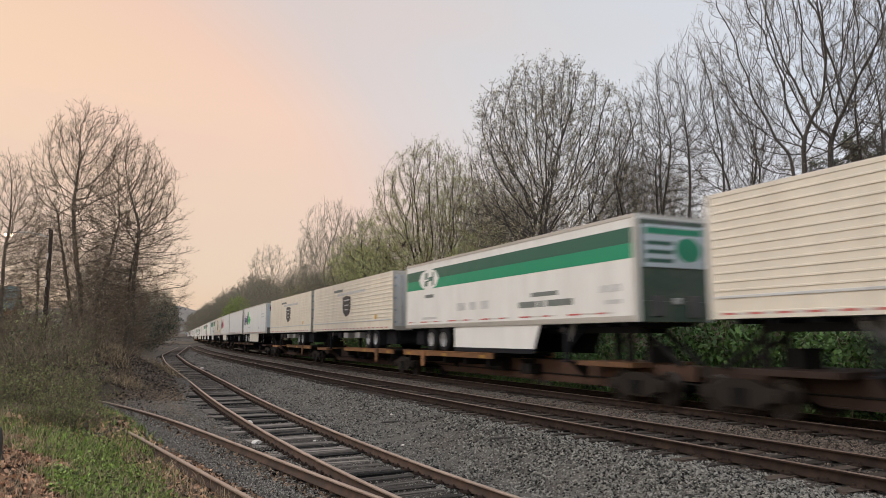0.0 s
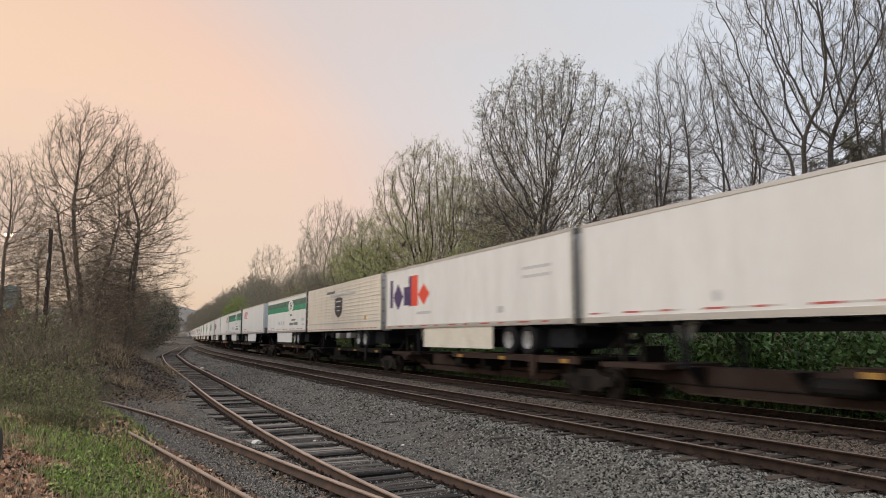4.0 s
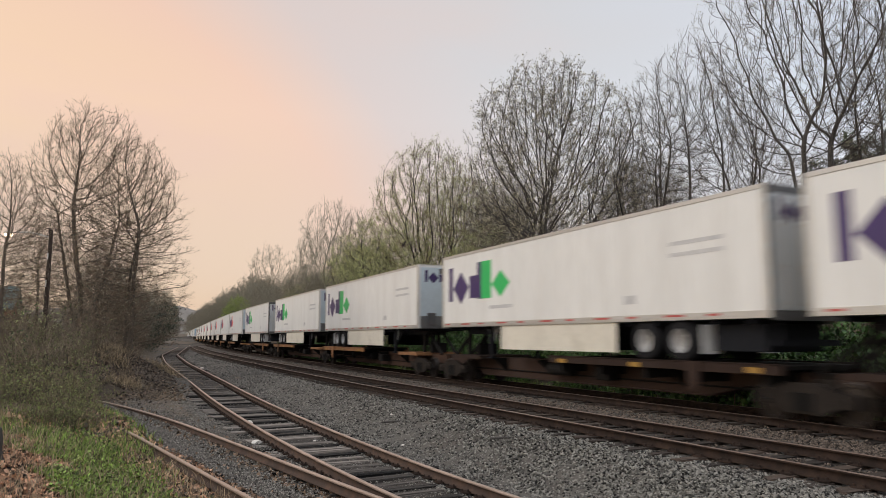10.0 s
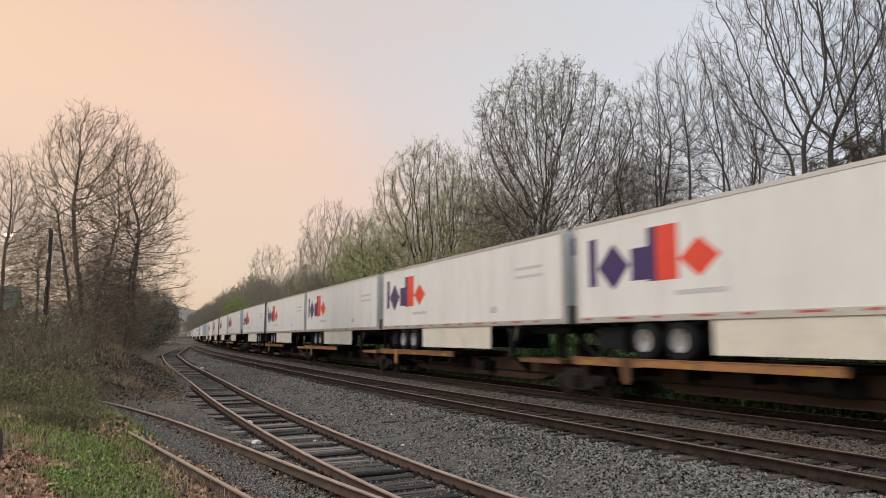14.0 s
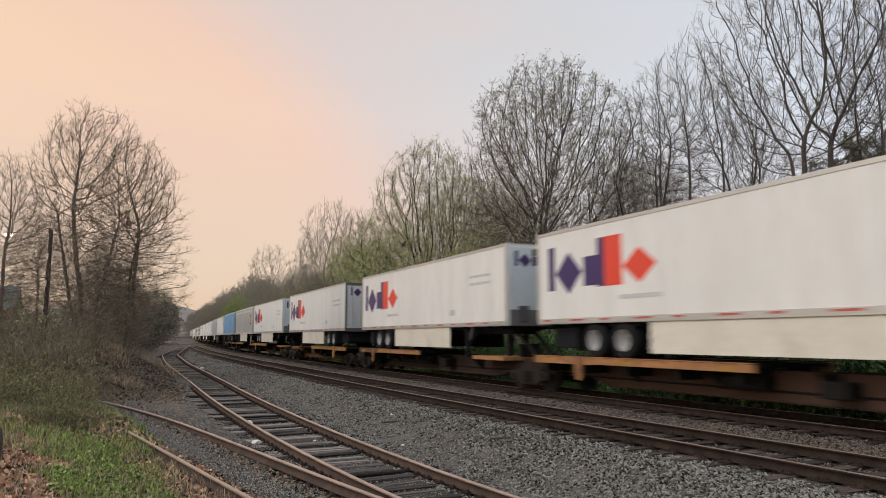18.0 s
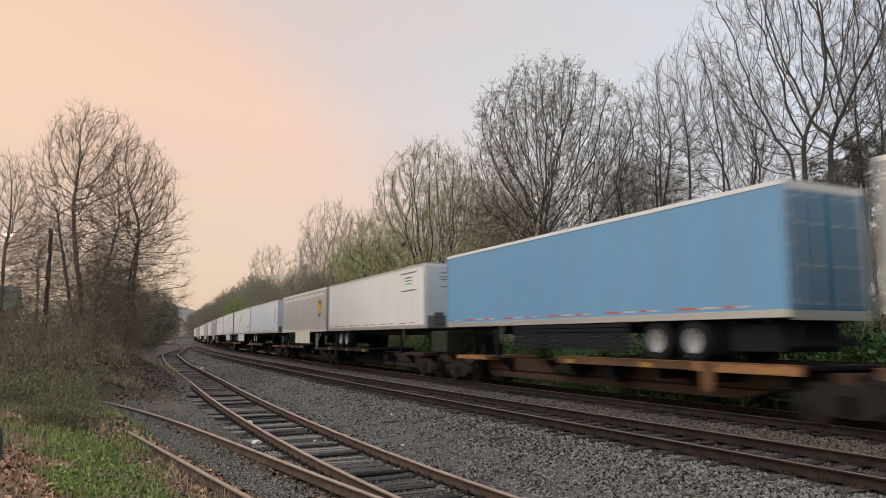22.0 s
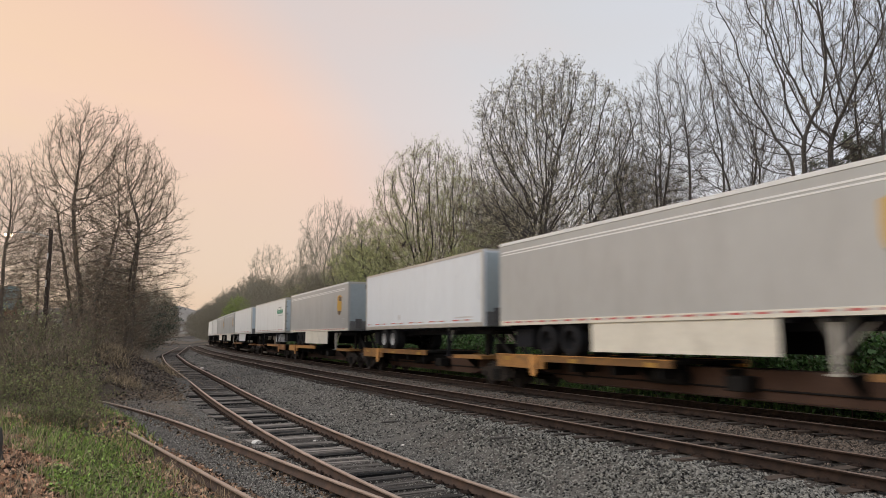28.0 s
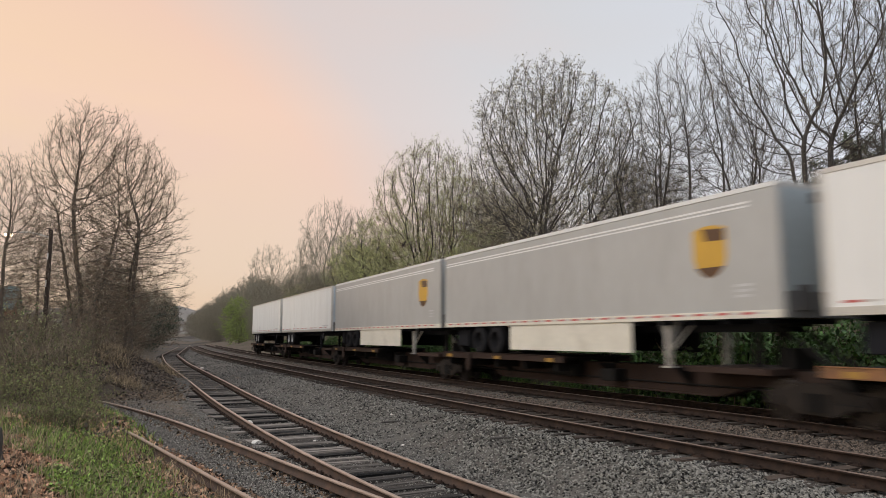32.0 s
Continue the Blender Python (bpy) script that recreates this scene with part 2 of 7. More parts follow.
M["sleeper_grey"] = material("silvered_weathered_timber", (0.118, 0.104, 0.092), 0.9, vary=0.3, scale=5, fine=60, stretch=(0.4, 3, 3), bump=0.008, per_object=0.75)
M["ballast_bed"] = material("ballast_bed", (0.108, 0.099, 0.087), 0.95, vary=0.3, scale=2.0, fine=28, bump=0.03, dirt=(0.075, 0.055, 0.042), dirt_amt=0.6, dirt_scale=0.6)
# darker bed colour for the strip between the rails
M["crib"] = material("dark_crib_ballast", (0.046, 0.038, 0.032), 0.95, vary=0.3, scale=3.0, fine=30, bump=0.03)
M["stone"] = material("crushed_grey_stone", (0.162, 0.155, 0.138), 0.9, vary=0.2, scale=8, fine=60, per_island=0.6)
M["stone_brown"] = material("rust_stained_stone", (0.125, 0.098, 0.078), 0.9, vary=0.15, scale=8, fine=60, per_island=0.5)
M["stone_dark"] = material("dark_cinder_gravel", (0.235, 0.22, 0.195), 0.9, vary=0.15, scale=8, fine=60, per_island=0.5)
M["earth"] = material("brown_earth_and_litter", (0.135, 0.105, 0.08), 0.95, vary=0.3, scale=0.8, fine=14, bump=0.04, dirt=(0.06, 0.075, 0.03), dirt_amt=0.6, dirt_scale=0.35)
M["soil"] = material("dark_crumbled_soil", (0.075, 0.055, 0.042), 0.95, vary=0.25, scale=4, fine=40, per_island=0.5)
M["bark"] = material("grey_brown_bark", (0.088, 0.079, 0.072), 0.95, vary=0.3, scale=3, fine=30, stretch=(1, 1, 0.3), bump=0.02)
M["bark_warm"] = material("pale_brown_bark", (0.155, 0.125, 0.100), 0.95, vary=0.3, scale=3, fine=30, stretch=(1, 1, 0.3), bump=0.02)
M["twig"] = material("grey_brown_twigs", (0.155, 0.13, 0.108), 0.9, vary=0.2, scale=0.6, fine=5)
M["twig_warm"] = material("pale_tan_twigs", (0.24, 0.17, 0.12), 0.9, vary=0.2, scale=0.6, fine=5)
M["bud"] = material("pale_olive_brown_buds", (0.38, 0.35, 0.24), 0.8, vary=0.15, per_island=0.4)
M["young_leaf"] = material("young_yellow_green_leaves", (0.44, 0.46, 0.20), 0.7, vary=0.15, per_island=0.25)
M["lime_leaf"] = material("fresh_lime_leaves", (0.30, 0.38, 0.11), 0.7, vary=0.15, per_island=0.35)
M["reflector"] = material("amber_reflector", (0.36, 0.20, 0.04), 0.5, vary=0.1)
# twigs of the far trees: air haze is mixed into this pale grey
M["twig_far"] = material("haze_paled_grey_brown_twigs", (0.28, 0.255, 0.20), 0.95, vary=0.15, scale=0.3, fine=3)
M["leaf"] = material("mid_green_leaves", (0.088, 0.17, 0.045), 0.6, vary=0.15, per_island=0.35)
M["ivy"] = material("dark_green_ivy_leaves", (0.058, 0.070, 0.042), 0.55, vary=0.15, per_island=0.5)
M["grass"] = material("spring_grass_blades", (0.21, 0.30, 0.065), 0.7, vary=0.15, per_island=0.5)
M["dry_grass"] = material("dry_straw_grass", (0.36, 0.28, 0.18), 0.85, vary=0.15, per_island=0.4)
M["old_leaf"] = material("rotted_dark_leaves", (0.20, 0.135, 0.09), 0.85, vary=0.2, per_island=0.6)
M["dead_leaf"] = material("dead_brown_leaves", (0.46, 0.29, 0.19), 0.8, vary=0.15, per_island=0.6)
M["bramble"] = material("dry_bramble_stems", (0.235, 0.185, 0.135), 0.9, vary=0.15, per_island=0.4)
M["cedar"] = material("grey_green_cedar", (0.10, 0.13, 0.08), 0.7, vary=0.15, per_island=0.4)
M["scrub"] = material("dull_olive_scrub_leaves", (0.22, 0.25, 0.09), 0.75, vary=0.2, per_island=0.5)
M["stalk"] = material("olive_brown_stalks", (0.20, 0.155, 0.11), 0.9, vary=0.15, per_island=0.4)
M["pole"] = material("weathered_pole_timber", (0.075, 0.055, 0.045), 0.9, vary=0.25, scale=2, fine=20, stretch=(1, 1, 0.15), bump=0.005)
# ridge colour lightened to stand in for the haze before it
M["far_wood"] = material("haze_paled_bare_wood", (0.27, 0.245, 0.22), 0.95, vary=0.2, scale=0.1, fine=1.0)
M["quartz"] = material("pale_quartz_rock", (0.74, 0.70, 0.65), 0.7, vary=0.1, scale=8, fine=50, bump=0.004)


# ---- mesh helpers ----
def part(name, bm, mat, parent, label=""):
    me = bpy.data.meshes.new(name)
    bm.to_mesh(me)
    bm.free()
    return part_mesh(name, me, mat, parent, label)


def part_mesh(name, me, mat, parent, label=""):
    if mat is not None:
        for m in (mat if isinstance(mat, (list, tuple)) else (mat,)):
            me.materials.append(m)
    ob = new(name, me)
    ob.parent = parent
    if label:
        ob["label"] = label
    return ob


def box(bm, x0, x1, y0, y1, z0, z1, bevel=0.0):
    r = bmesh.ops.create_cube(bm, size=1.0, matrix=Matrix.LocRotScale(((x0 + x1) / 2, (y0 + y1) / 2, (z0 + z1) / 2), None, (abs(x1 - x0), abs(y1 - y0), abs(z1 - z0))))
    if bevel:
        es = list({e for v in r["verts"] for e in v.link_edges})
        bmesh.ops.bevel(bm, geom=es, offset=bevel, segments=2, affect='EDGES', profile=0.5)
    return bm


def boxes(*specs, bevel=0.0):
    bm = bmesh.new()
    for sp in specs:
        box(bm, *sp, bevel=bevel)
    return bm


def rod(bm, p0, p1, r, n=8, r1=None):
    p0, p1 = Vector(p0), Vector(p1)
    d = p1 - p0
    m = Matrix.Translation((p0 + p1) / 2) @ d.to_track_quat('Z', 'Y').to_matrix().to_4x4()
    bmesh.ops.create_cone(bm, cap_ends=True, segments=n, radius1=r, radius2=r if r1 is None else r1, depth=d.length, matrix=m)
    return bm


def lathe(profile, n=24, axis='Y', caps=True):
    """A turned solid from (radius, along) pairs, round the axis."""
    bm = bmesh.new()
    rings = []
    for r, a in profile:
        ring = []
        for i in range(n):
            t = 2 * math.pi * i / n
            c, s = r * math.cos(t), r * math.sin(t)
            ring.append(bm.verts.new((c, a, s) if axis == 'Y' else (c, s, a)))
        rings.append(ring)
    for ra, rb in zip(rings, rings[1:]):
        for i in range(n):
            bm.faces.new((ra[i], ra[(i + 1) % n], rb[(i + 1) % n], rb[i]))
    if caps:
        bm.faces.new(rings[0][::-1])
        bm.faces.new(rings[-1])
    bmesh.ops.recalc_face_normals(bm, faces=bm.faces)
    return bm


def plate(points, y0, y1):
    """A flat shape in the x-z plane with thickness from y0 to y1."""
    bm = bmesh.new()
    a = [bm.verts.new((x, y0, z)) for x, z in points]
    b = [bm.verts.new((x, y1, z)) for x, z in points]
    n = len(points)
    bm.faces.new(a)
    bm.faces.new(b[::-1])
    for i in range(n):
        bm.faces.new((a[i], b[i], b[(i + 1) % n], a[(i + 1) % n]))
    bmesh.ops.recalc_face_normals(bm, faces=bm.faces)
    return bm


def mesh_np(name, v, faces):
    me = bpy.data.meshes.new(name)
    v = np.asarray(v, dtype=np.float32)
    faces = np.asarray(faces, dtype=np.int32)
    k = faces.shape[1]
    me.vertices.add(len(v))
    me.vertices.foreach_set("co", v.ravel())
    me.loops.add(faces.size)
    me.loops.foreach_set("vertex_index", faces.ravel())
    me.polygons.add(len(faces))
    me.polygons.foreach_set("loop_start", np.arange(0, faces.size, k, dtype=np.int32))
    me.polygons.foreach_set("loop_total", np.full(len(faces), k, dtype=np.int32))
    me.update(calc_edges=True)
    me.validate()
    return me


def empty(name, m=None):
    ob = new(name)
    ob.empty_display_size = 0.3
    if m is not None:
        ob.matrix_basis = m
    return ob


# ---- the train: highway trailers riding on articulated spine cars ----
HL, HW, ZB, ZT = 8.075, 1.30, 2.15, 5.05


def wheel_pair(parent, x, mats=("tyre", "rim")):
    """Outer and inner tyres of one axle end on both sides, with the axle."""
    for side in (-1, 1):
        y = side * 0.98
        prof = [(0.30, -0.28), (0.44, -0.27), (0.505, -0.22), (0.51, -0.14), (0.505, -0.03), (0.47, 0.0), (0.505, 0.03), (0.51, 0.14), (0.505, 0.22), (0.44, 0.27), (0.30, 0.28)]
        t = part("tyre", lathe(prof, 28, caps=False), M["tyre"], parent)
        t.location = (x, y, 1.66)
        rim = [(0.02, 0.02), (0.10, 0.02), (0.11, 0.13), (0.14, 0.13), (0.15, 0.03), (0.24, 0.06), (0.29, 0.20), (0.305, 0.27), (0.315, 0.27), (0.30, 0.10), (0.30, -0.1)]
        rm = part("rim", lathe([(a, b * side) for a, b in rim], 24), M[mats[1]], t)
        rm.location = (0, 0, 0)
    ax = bmesh.new()
    rod(ax, (x, -0.7, 1.66), (x, 0.7, 1.66), 0.065)
    part("axle", ax, M["chassis"], parent)


def side_plate(name, parent, mat, pts, y=-HW, lift=0.007, label=""):
    return part(name, plate(pts, y - lift, y + 0.002), mat, parent, label)


def rect(x0, x1, z0, z1, slant=0.0):
    return [(x0, z0), (x1, z0), (x1 + slant, z1), (x0 + slant, z1)]


def disc(cx, cz, rx, rz, n=20):
    return [(cx + rx * math.cos(2 * math.pi * i / n), cz + rz * math.sin(2 * math.pi * i / n)) for i in range(n)]


def mark_parcel(parent, x0, z0, h, accent, on_nose=False):
    """Bold plain shapes: dark bars and blocks, then a block and a diamond in the accent colour."""
    k = h / 1.36
    L = -HW

    def put(name, bm, mat):
        if on_nose:
            for v in bm.verts:
                x, y, z = v.co
                v.co = (HL + (-HW - y) + 0.0, x, z)
        part(name, bm, M[mat], parent)

    put("mark_bar", plate(rect(x0, x0 + 0.34 * k, z0, z0 + h), L - 0.007, L + 0.002), "purple")
    put("mark_block", plate(disc(x0 + 1.06 * k, z0 + 0.50 * k, 0.66 * k, 0.64 * k, 4), L - 0.007, L + 0.002), "purple")
    put("mark_block", plate(rect(x0 + 1.80 * k, x0 + 2.43 * k, z0 + 0.06 * k, z0 + 0.92 * k), L - 0.007, L + 0.002), "purple")
    put("mark_bar", plate(rect(x0 + 2.44 * k, x0 + 2.74 * k, z0, z0 + h * 1.03), L - 0.0085, L + 0.002), "purple")
    put("mark_block", plate(rect(x0 + 2.745 * k, x0 + 3.50 * k, z0, z0 + h * 1.03), L - 0.007, L + 0.002), accent)
    c, cz = x0 + 4.18 * k, z0 + 0.49 * k
    put("mark_diamond", plate([(c - 0.64 * k, cz), (c, cz - 0.49 * k), (c + 0.64 * k, cz), (c, cz + 0.49 * k)], L - 0.007, L + 0.002), accent)


def shield_pts(cx, cz, w, h):
    a = [(cx - w / 2, cz + h * 0.42), (cx - w * 0.25, cz + h * 0.48), (cx, cz + h * 0.5), (cx + w * 0.25, cz + h * 0.48), (cx + w / 2, cz + h * 0.42)]
    b = [(cx + w * 0.5, cz - h * 0.12), (cx + w * 0.42, cz - h * 0.30), (cx + w * 0.22, cz - h * 0.43), (cx, cz - h * 0.5), (cx - w * 0.22, cz - h * 0.43), (cx - w * 0.42, cz - h * 0.30), (cx - w * 0.5, cz - h * 0.12)]
    return a + b


STYLES = {
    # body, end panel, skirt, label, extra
    "cream": ("cream", "shaded_door", None, "cream ribbed highway trailer with a dark shield emblem"),
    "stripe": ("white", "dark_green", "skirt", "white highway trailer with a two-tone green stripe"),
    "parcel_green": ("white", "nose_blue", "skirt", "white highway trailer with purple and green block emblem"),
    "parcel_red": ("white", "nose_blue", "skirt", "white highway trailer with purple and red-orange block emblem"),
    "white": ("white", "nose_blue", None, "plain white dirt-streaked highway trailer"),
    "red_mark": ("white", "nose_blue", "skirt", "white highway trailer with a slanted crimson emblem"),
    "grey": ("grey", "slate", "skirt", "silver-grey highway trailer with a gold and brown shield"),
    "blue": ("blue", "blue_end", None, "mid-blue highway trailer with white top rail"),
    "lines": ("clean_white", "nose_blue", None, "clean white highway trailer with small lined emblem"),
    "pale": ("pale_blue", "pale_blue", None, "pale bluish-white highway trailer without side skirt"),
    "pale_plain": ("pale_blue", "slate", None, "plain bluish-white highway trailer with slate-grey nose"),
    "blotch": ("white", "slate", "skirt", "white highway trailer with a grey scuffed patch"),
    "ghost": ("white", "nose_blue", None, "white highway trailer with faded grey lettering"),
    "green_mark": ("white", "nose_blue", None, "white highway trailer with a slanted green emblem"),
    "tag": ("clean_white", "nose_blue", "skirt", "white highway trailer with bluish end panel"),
}


def trailer(style, wr, hl=HL):
    """A trailer of half-length hl. wr: +1 with its wheels and doors at the leading end, -1 at the trailing end."""
    body_m, end_m, skirt_m, label = STYLES[style]
    t = empty("highway_trailer")
    tagged(t, label + (", doors first" if wr > 0 else ", nose first"), "trailer", "trailers on the train")
    rear = lambda d: wr * (hl - d)
    doors_lead = wr > 0
    part("body", boxes((-hl + 0.03, hl - 0.03, -HW, HW, ZB + 0.05, ZT - 0.04), bevel=0.02), M[body_m], t)
    # rails along the top and bottom edges
    for s_ in (-1, 1):
        y = s_ * HW
        top_m = "cream" if style == "cream" else ("clean_white" if style == "blue" else ("white" if style in ("grey",) else "alu"))
        part("top_rail", boxes((-hl, hl, y - 0.018, y + 0.018, ZT - 0.10, ZT), bevel=0.006), M[top_m], t)
        part("bottom_rail", boxes((-hl, hl, y - 0.022, y + 0.022, ZB, ZB + 0.17), bevel=0.006), M["skirt" if style in ("cream", "grey") else "alu"], t)
        for x in (-hl + 0.05, hl - 0.05):
            part("corner_post", boxes((x - 0.06, x + 0.06, y - 0.02, y + 0.02, ZB + 0.171, ZT - 0.101), bevel=0.006), M[body_m if style in ("cream", "blue", "grey", "pale") else "alu"], t)
    part("roof", boxes((-hl + 0.02, hl - 0.02, -HW + 0.02, HW - 0.02, ZT - 0.039, ZT + 0.012)), M["alu"], t)
    # side sheets
    if style == "cream":
        for i in range(11):
            z = ZB + 0.62 + i * 0.20
            part("side_rib", boxes((-hl + 0.12, hl - 0.12, -HW - 0.022, -HW + 0.002, z, z + 0.05), bevel=0.008), M["cream"], t)
        part("side_rib", boxes((-hl + 0.12, hl - 0.12, -HW - 0.03, -HW + 0.002, ZB + 0.46, ZB + 0.52), bevel=0.008), M["faded"], t, "dark seam strip")
    elif style not in ("grey", "pale", "pale_plain"):
        n = 13
        bm = bmesh.new()
        for i in range(1, n):
            x = -hl + 2 * hl * i / n
            box(bm, x - 0.014, x + 0.014, -HW - 0.0025, -HW + 0.002, ZB + 0.172, ZT - 0.152)
        part("panel_seams", bm, M[body_m], t)["kind"] = "stuff"
    else:
        bm = bmesh.new()
        for i in range(1, 7):
            x = -hl + 2 * hl * i / 7
            box(bm, x - 0.008, x + 0.008, -HW - 0.003, -HW + 0.002, ZB + 0.172, ZT - 0.152)
        part("panel_seams", bm, M[body_m], t)["kind"] = "stuff"
    if style == "grey":
        side_plate("trim_line", t, M["clean_white"], rect(-hl + 0.1, hl - 0.75, ZT - 0.36, ZT - 0.315), label="thin white trim line")
        side_plate("trim_line", t, M["clean_white"], rect(-hl + 0.1, hl - 0.75, ZT - 0.45, ZT - 0.41), label="thin white trim line")
    # reflective tape along the bottom rail
    bm = bmesh.new()
    bw = bmesh.new()
    n = 22 if style in ("grey", "cream") else 11
    low_tape = style in ("grey", "cream") or style[:6] == "parcel"
    tz, ty = (ZB + 0.085, -HW - 0.02) if low_tape else (ZB + 0.24, -HW + 0.001)
    gap_x = (2 * hl - 0.7) / n
    for i in range(n):
        x = -hl + 0.35 + i * gap_x
        long_ = 0.48 if n == 22 or i % 2 else 0.26
        box(bm, x, x + gap_x * long_, ty - 0.006, ty, tz, tz + 0.05)
        box(bw, x + gap_x * (long_ + 0.01), x + gap_x * min(0.98, 2 * long_), ty - 0.0055, ty, tz + 0.003, tz + 0.047)
    part("reflective_tape", bm, M["tape_red"], t, "dashes of red reflective tape")["kind"] = "stuff"
    part("reflective_tape", bw, M["tape_white"], t, "dashes of white reflective tape")["kind"] = "stuff"
    # leading end
    if doors_lead:
        fr = boxes((hl - 0.029, hl + 0.01, -HW, -HW + 0.10, ZB, ZT), (hl - 0.029, hl + 0.01, HW - 0.10, HW, ZB, ZT), (hl - 0.029, hl + 0.01, -HW + 0.101, HW - 0.101, ZT - 0.18, ZT), (hl - 0.029, hl + 0.03, -HW + 0.101, HW - 0.101, ZB - 0.05, ZB + 0.16))
        part("door_frame", fr, M["dark_green" if style == "stripe" else ("frame_dark" if style[:6] == "parcel" or style == "blotch" else "alu")], t)
        for s_ in (-1, 1):
            y0, y1 = (-HW + 0.105, -0.006) if s_ < 0 else (0.006, HW - 0.105)
            d = part("rear_door", boxes((hl - 0.029, hl + 0.004, y0, y1, ZB + 0.165, ZT - 0.185), bevel=0.008), M["kick" if style == "blotch" else "white" if style == "white" else ("shaded_door" if style[:6] == "parcel" else end_m)], t)
            for f in (0.28, 0.72):
                bm = bmesh.new()
                yy = y0 + (y1 - y0) * f
                rod(bm, (hl + 0.03, yy, ZB + 0.2), (hl + 0.03, yy, ZT - 0.2), 0.018, 8)
                for z in (ZB + 0.3, ZB + 1.1, ZB + 2.0, ZT - 0.3):
                    box(bm, hl + 0.004, hl + 0.05, yy - 0.05, yy + 0.05, z - 0.03, z + 0.03)
                part("lock_rod", bm, M["alu"], d)
            ye = y0 if s_ < 0 else y1
            for z in (ZB + 0.35, ZB + 0.95, ZB + 1.55, ZB + 2.15, ZT - 0.35):
                part("hinge", boxes((hl + 0.004, hl + 0.022, ye - 0.07, ye + 0.07, z - 0.05, z + 0.05)), M["slate"], d)
        bm = boxes((hl - 0.2, hl - 0.1, -1.05, 1.05, 1.55, 1.68), (hl - 0.2, hl - 0.12, -0.9, -0.8, 1.68, ZB), (hl - 0.2, hl - 0.12, 0.8, 0.9, 1.68, ZB))
        part("underride_guard", bm, M["chassis"], t)
    else:
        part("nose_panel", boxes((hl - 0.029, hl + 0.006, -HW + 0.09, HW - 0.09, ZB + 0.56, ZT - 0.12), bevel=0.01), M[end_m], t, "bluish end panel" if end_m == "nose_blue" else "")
        part("kick_plate", boxes((hl - 0.029, hl + 0.012, -HW + 0.06, HW - 0.06, ZB, ZB + 0.555), bevel=0.008), M["dark_green" if style == "stripe" else "kick"], t, "grimy dark lower plate")
        for s_ in (-1, 1):
            bm = lathe([(0.001, 0), (0.085, 0.0), (0.085, ZT - ZB), (0.001, ZT - ZB)], 14, 'Z')
            c = part("nose_corner", bm, M[body_m], t)
            c.location = (hl - 0.06, s_ * (HW - 0.07), ZB)
        dark_m = "frame_dark"
        part("connection_box", boxes((hl + 0.006, hl + 0.07, -0.85, -0.45, ZB + 0.15, ZB + 0.70), bevel=0.01), M[dark_m], t)
        part("connection_box", boxes((hl + 0.006, hl + 0.06, 0.45, 0.90, ZB + 0.12, ZB + 0.72), bevel=0.01), M[dark_m], t)
        part("vent", boxes((hl + 0.006, hl + 0.04, -0.25, 0.2, ZT - 0.40, ZT - 0.16), bevel=0.01), M[dark_m], t)
    # trailing end
    part("end_panel", boxes((-hl - 0.01, -hl + 0.029, -HW, HW, ZB, ZT), bevel=0.01), M["alu"], t)
    # running gear
    for d in (2.75, 4.0):
        wheel_pair(t, rear(d), ("tyre", "tyre" if style == "grey" else "rim"))
    for y in (-0.45, 0.45):
        part("chassis_beam", boxes((rear(1.0), rear(2 * hl - 0.85), y - 0.06, y + 0.06, ZB - 0.28, ZB)), M["chassis"], t)
    bm = bmesh.new()
    for i in range(16):
        x = -hl + 0.6 + i * (2 * hl - 1.2) / 15
        box(bm, x - 0.04, x + 0.04, -HW + 0.05, HW - 0.05, ZB - 0.11, ZB - 0.001)
    part("underframe", bm, M["chassis"], t)["kind"] = "stuff"
    part("tail_frame", boxes((*sorted((rear(0.45), rear(1.9))), -0.95, 0.95, 1.42, ZB - 0.115), bevel=0.02), M["chassis"], t)
    part("slider_frame", boxes((rear(1.9), rear(5.0), -0.62, 0.62, 1.80, ZB - 0.28)), M["chassis"], t)
    for s_ in (-1, 1):
        part("mud_flap", boxes((rear(2.0) - 0.01, rear(2.0) + 0.01, s_ * 0.98 - 0.3, s_ * 0.98 + 0.3, 1.35, ZB - 0.11)), M["clean_white" if style in ("green_mark", "parcel_green") else "tyre"], t)
        x = rear(2 * hl - 3.65)
        bm = boxes((x - 0.07, x + 0.07, s_ * 1.0 - 0.07, s_ * 1.0 + 0.07, 1.22, ZB - 0.11), (x - 0.055, x + 0.055, s_ * 1.0 - 0.055, s_ * 1.0 + 0.055, 1.02, 1.22), (x - 0.14, x + 0.14, s_ * 1.0 - 0.14, s_ * 1.0 + 0.14, 0.98, 1.02))
        rod(bm, (x, s_ * 1.0, 1.35), (x - wr * 0.7, s_ * 0.9, ZB - 0.12), 0.03)
        part("landing_leg", bm, M["chassis" if style != "grey" else "alu"], t)
    x = rear(2 * hl - 3.65)
    side_plate("gusset", t, M["kick"], [(x - 0.42, ZB), (x + 0.42, ZB), (x + 0.10, ZB - 0.55), (x - 0.10, ZB - 0.55)], y=-0.95)
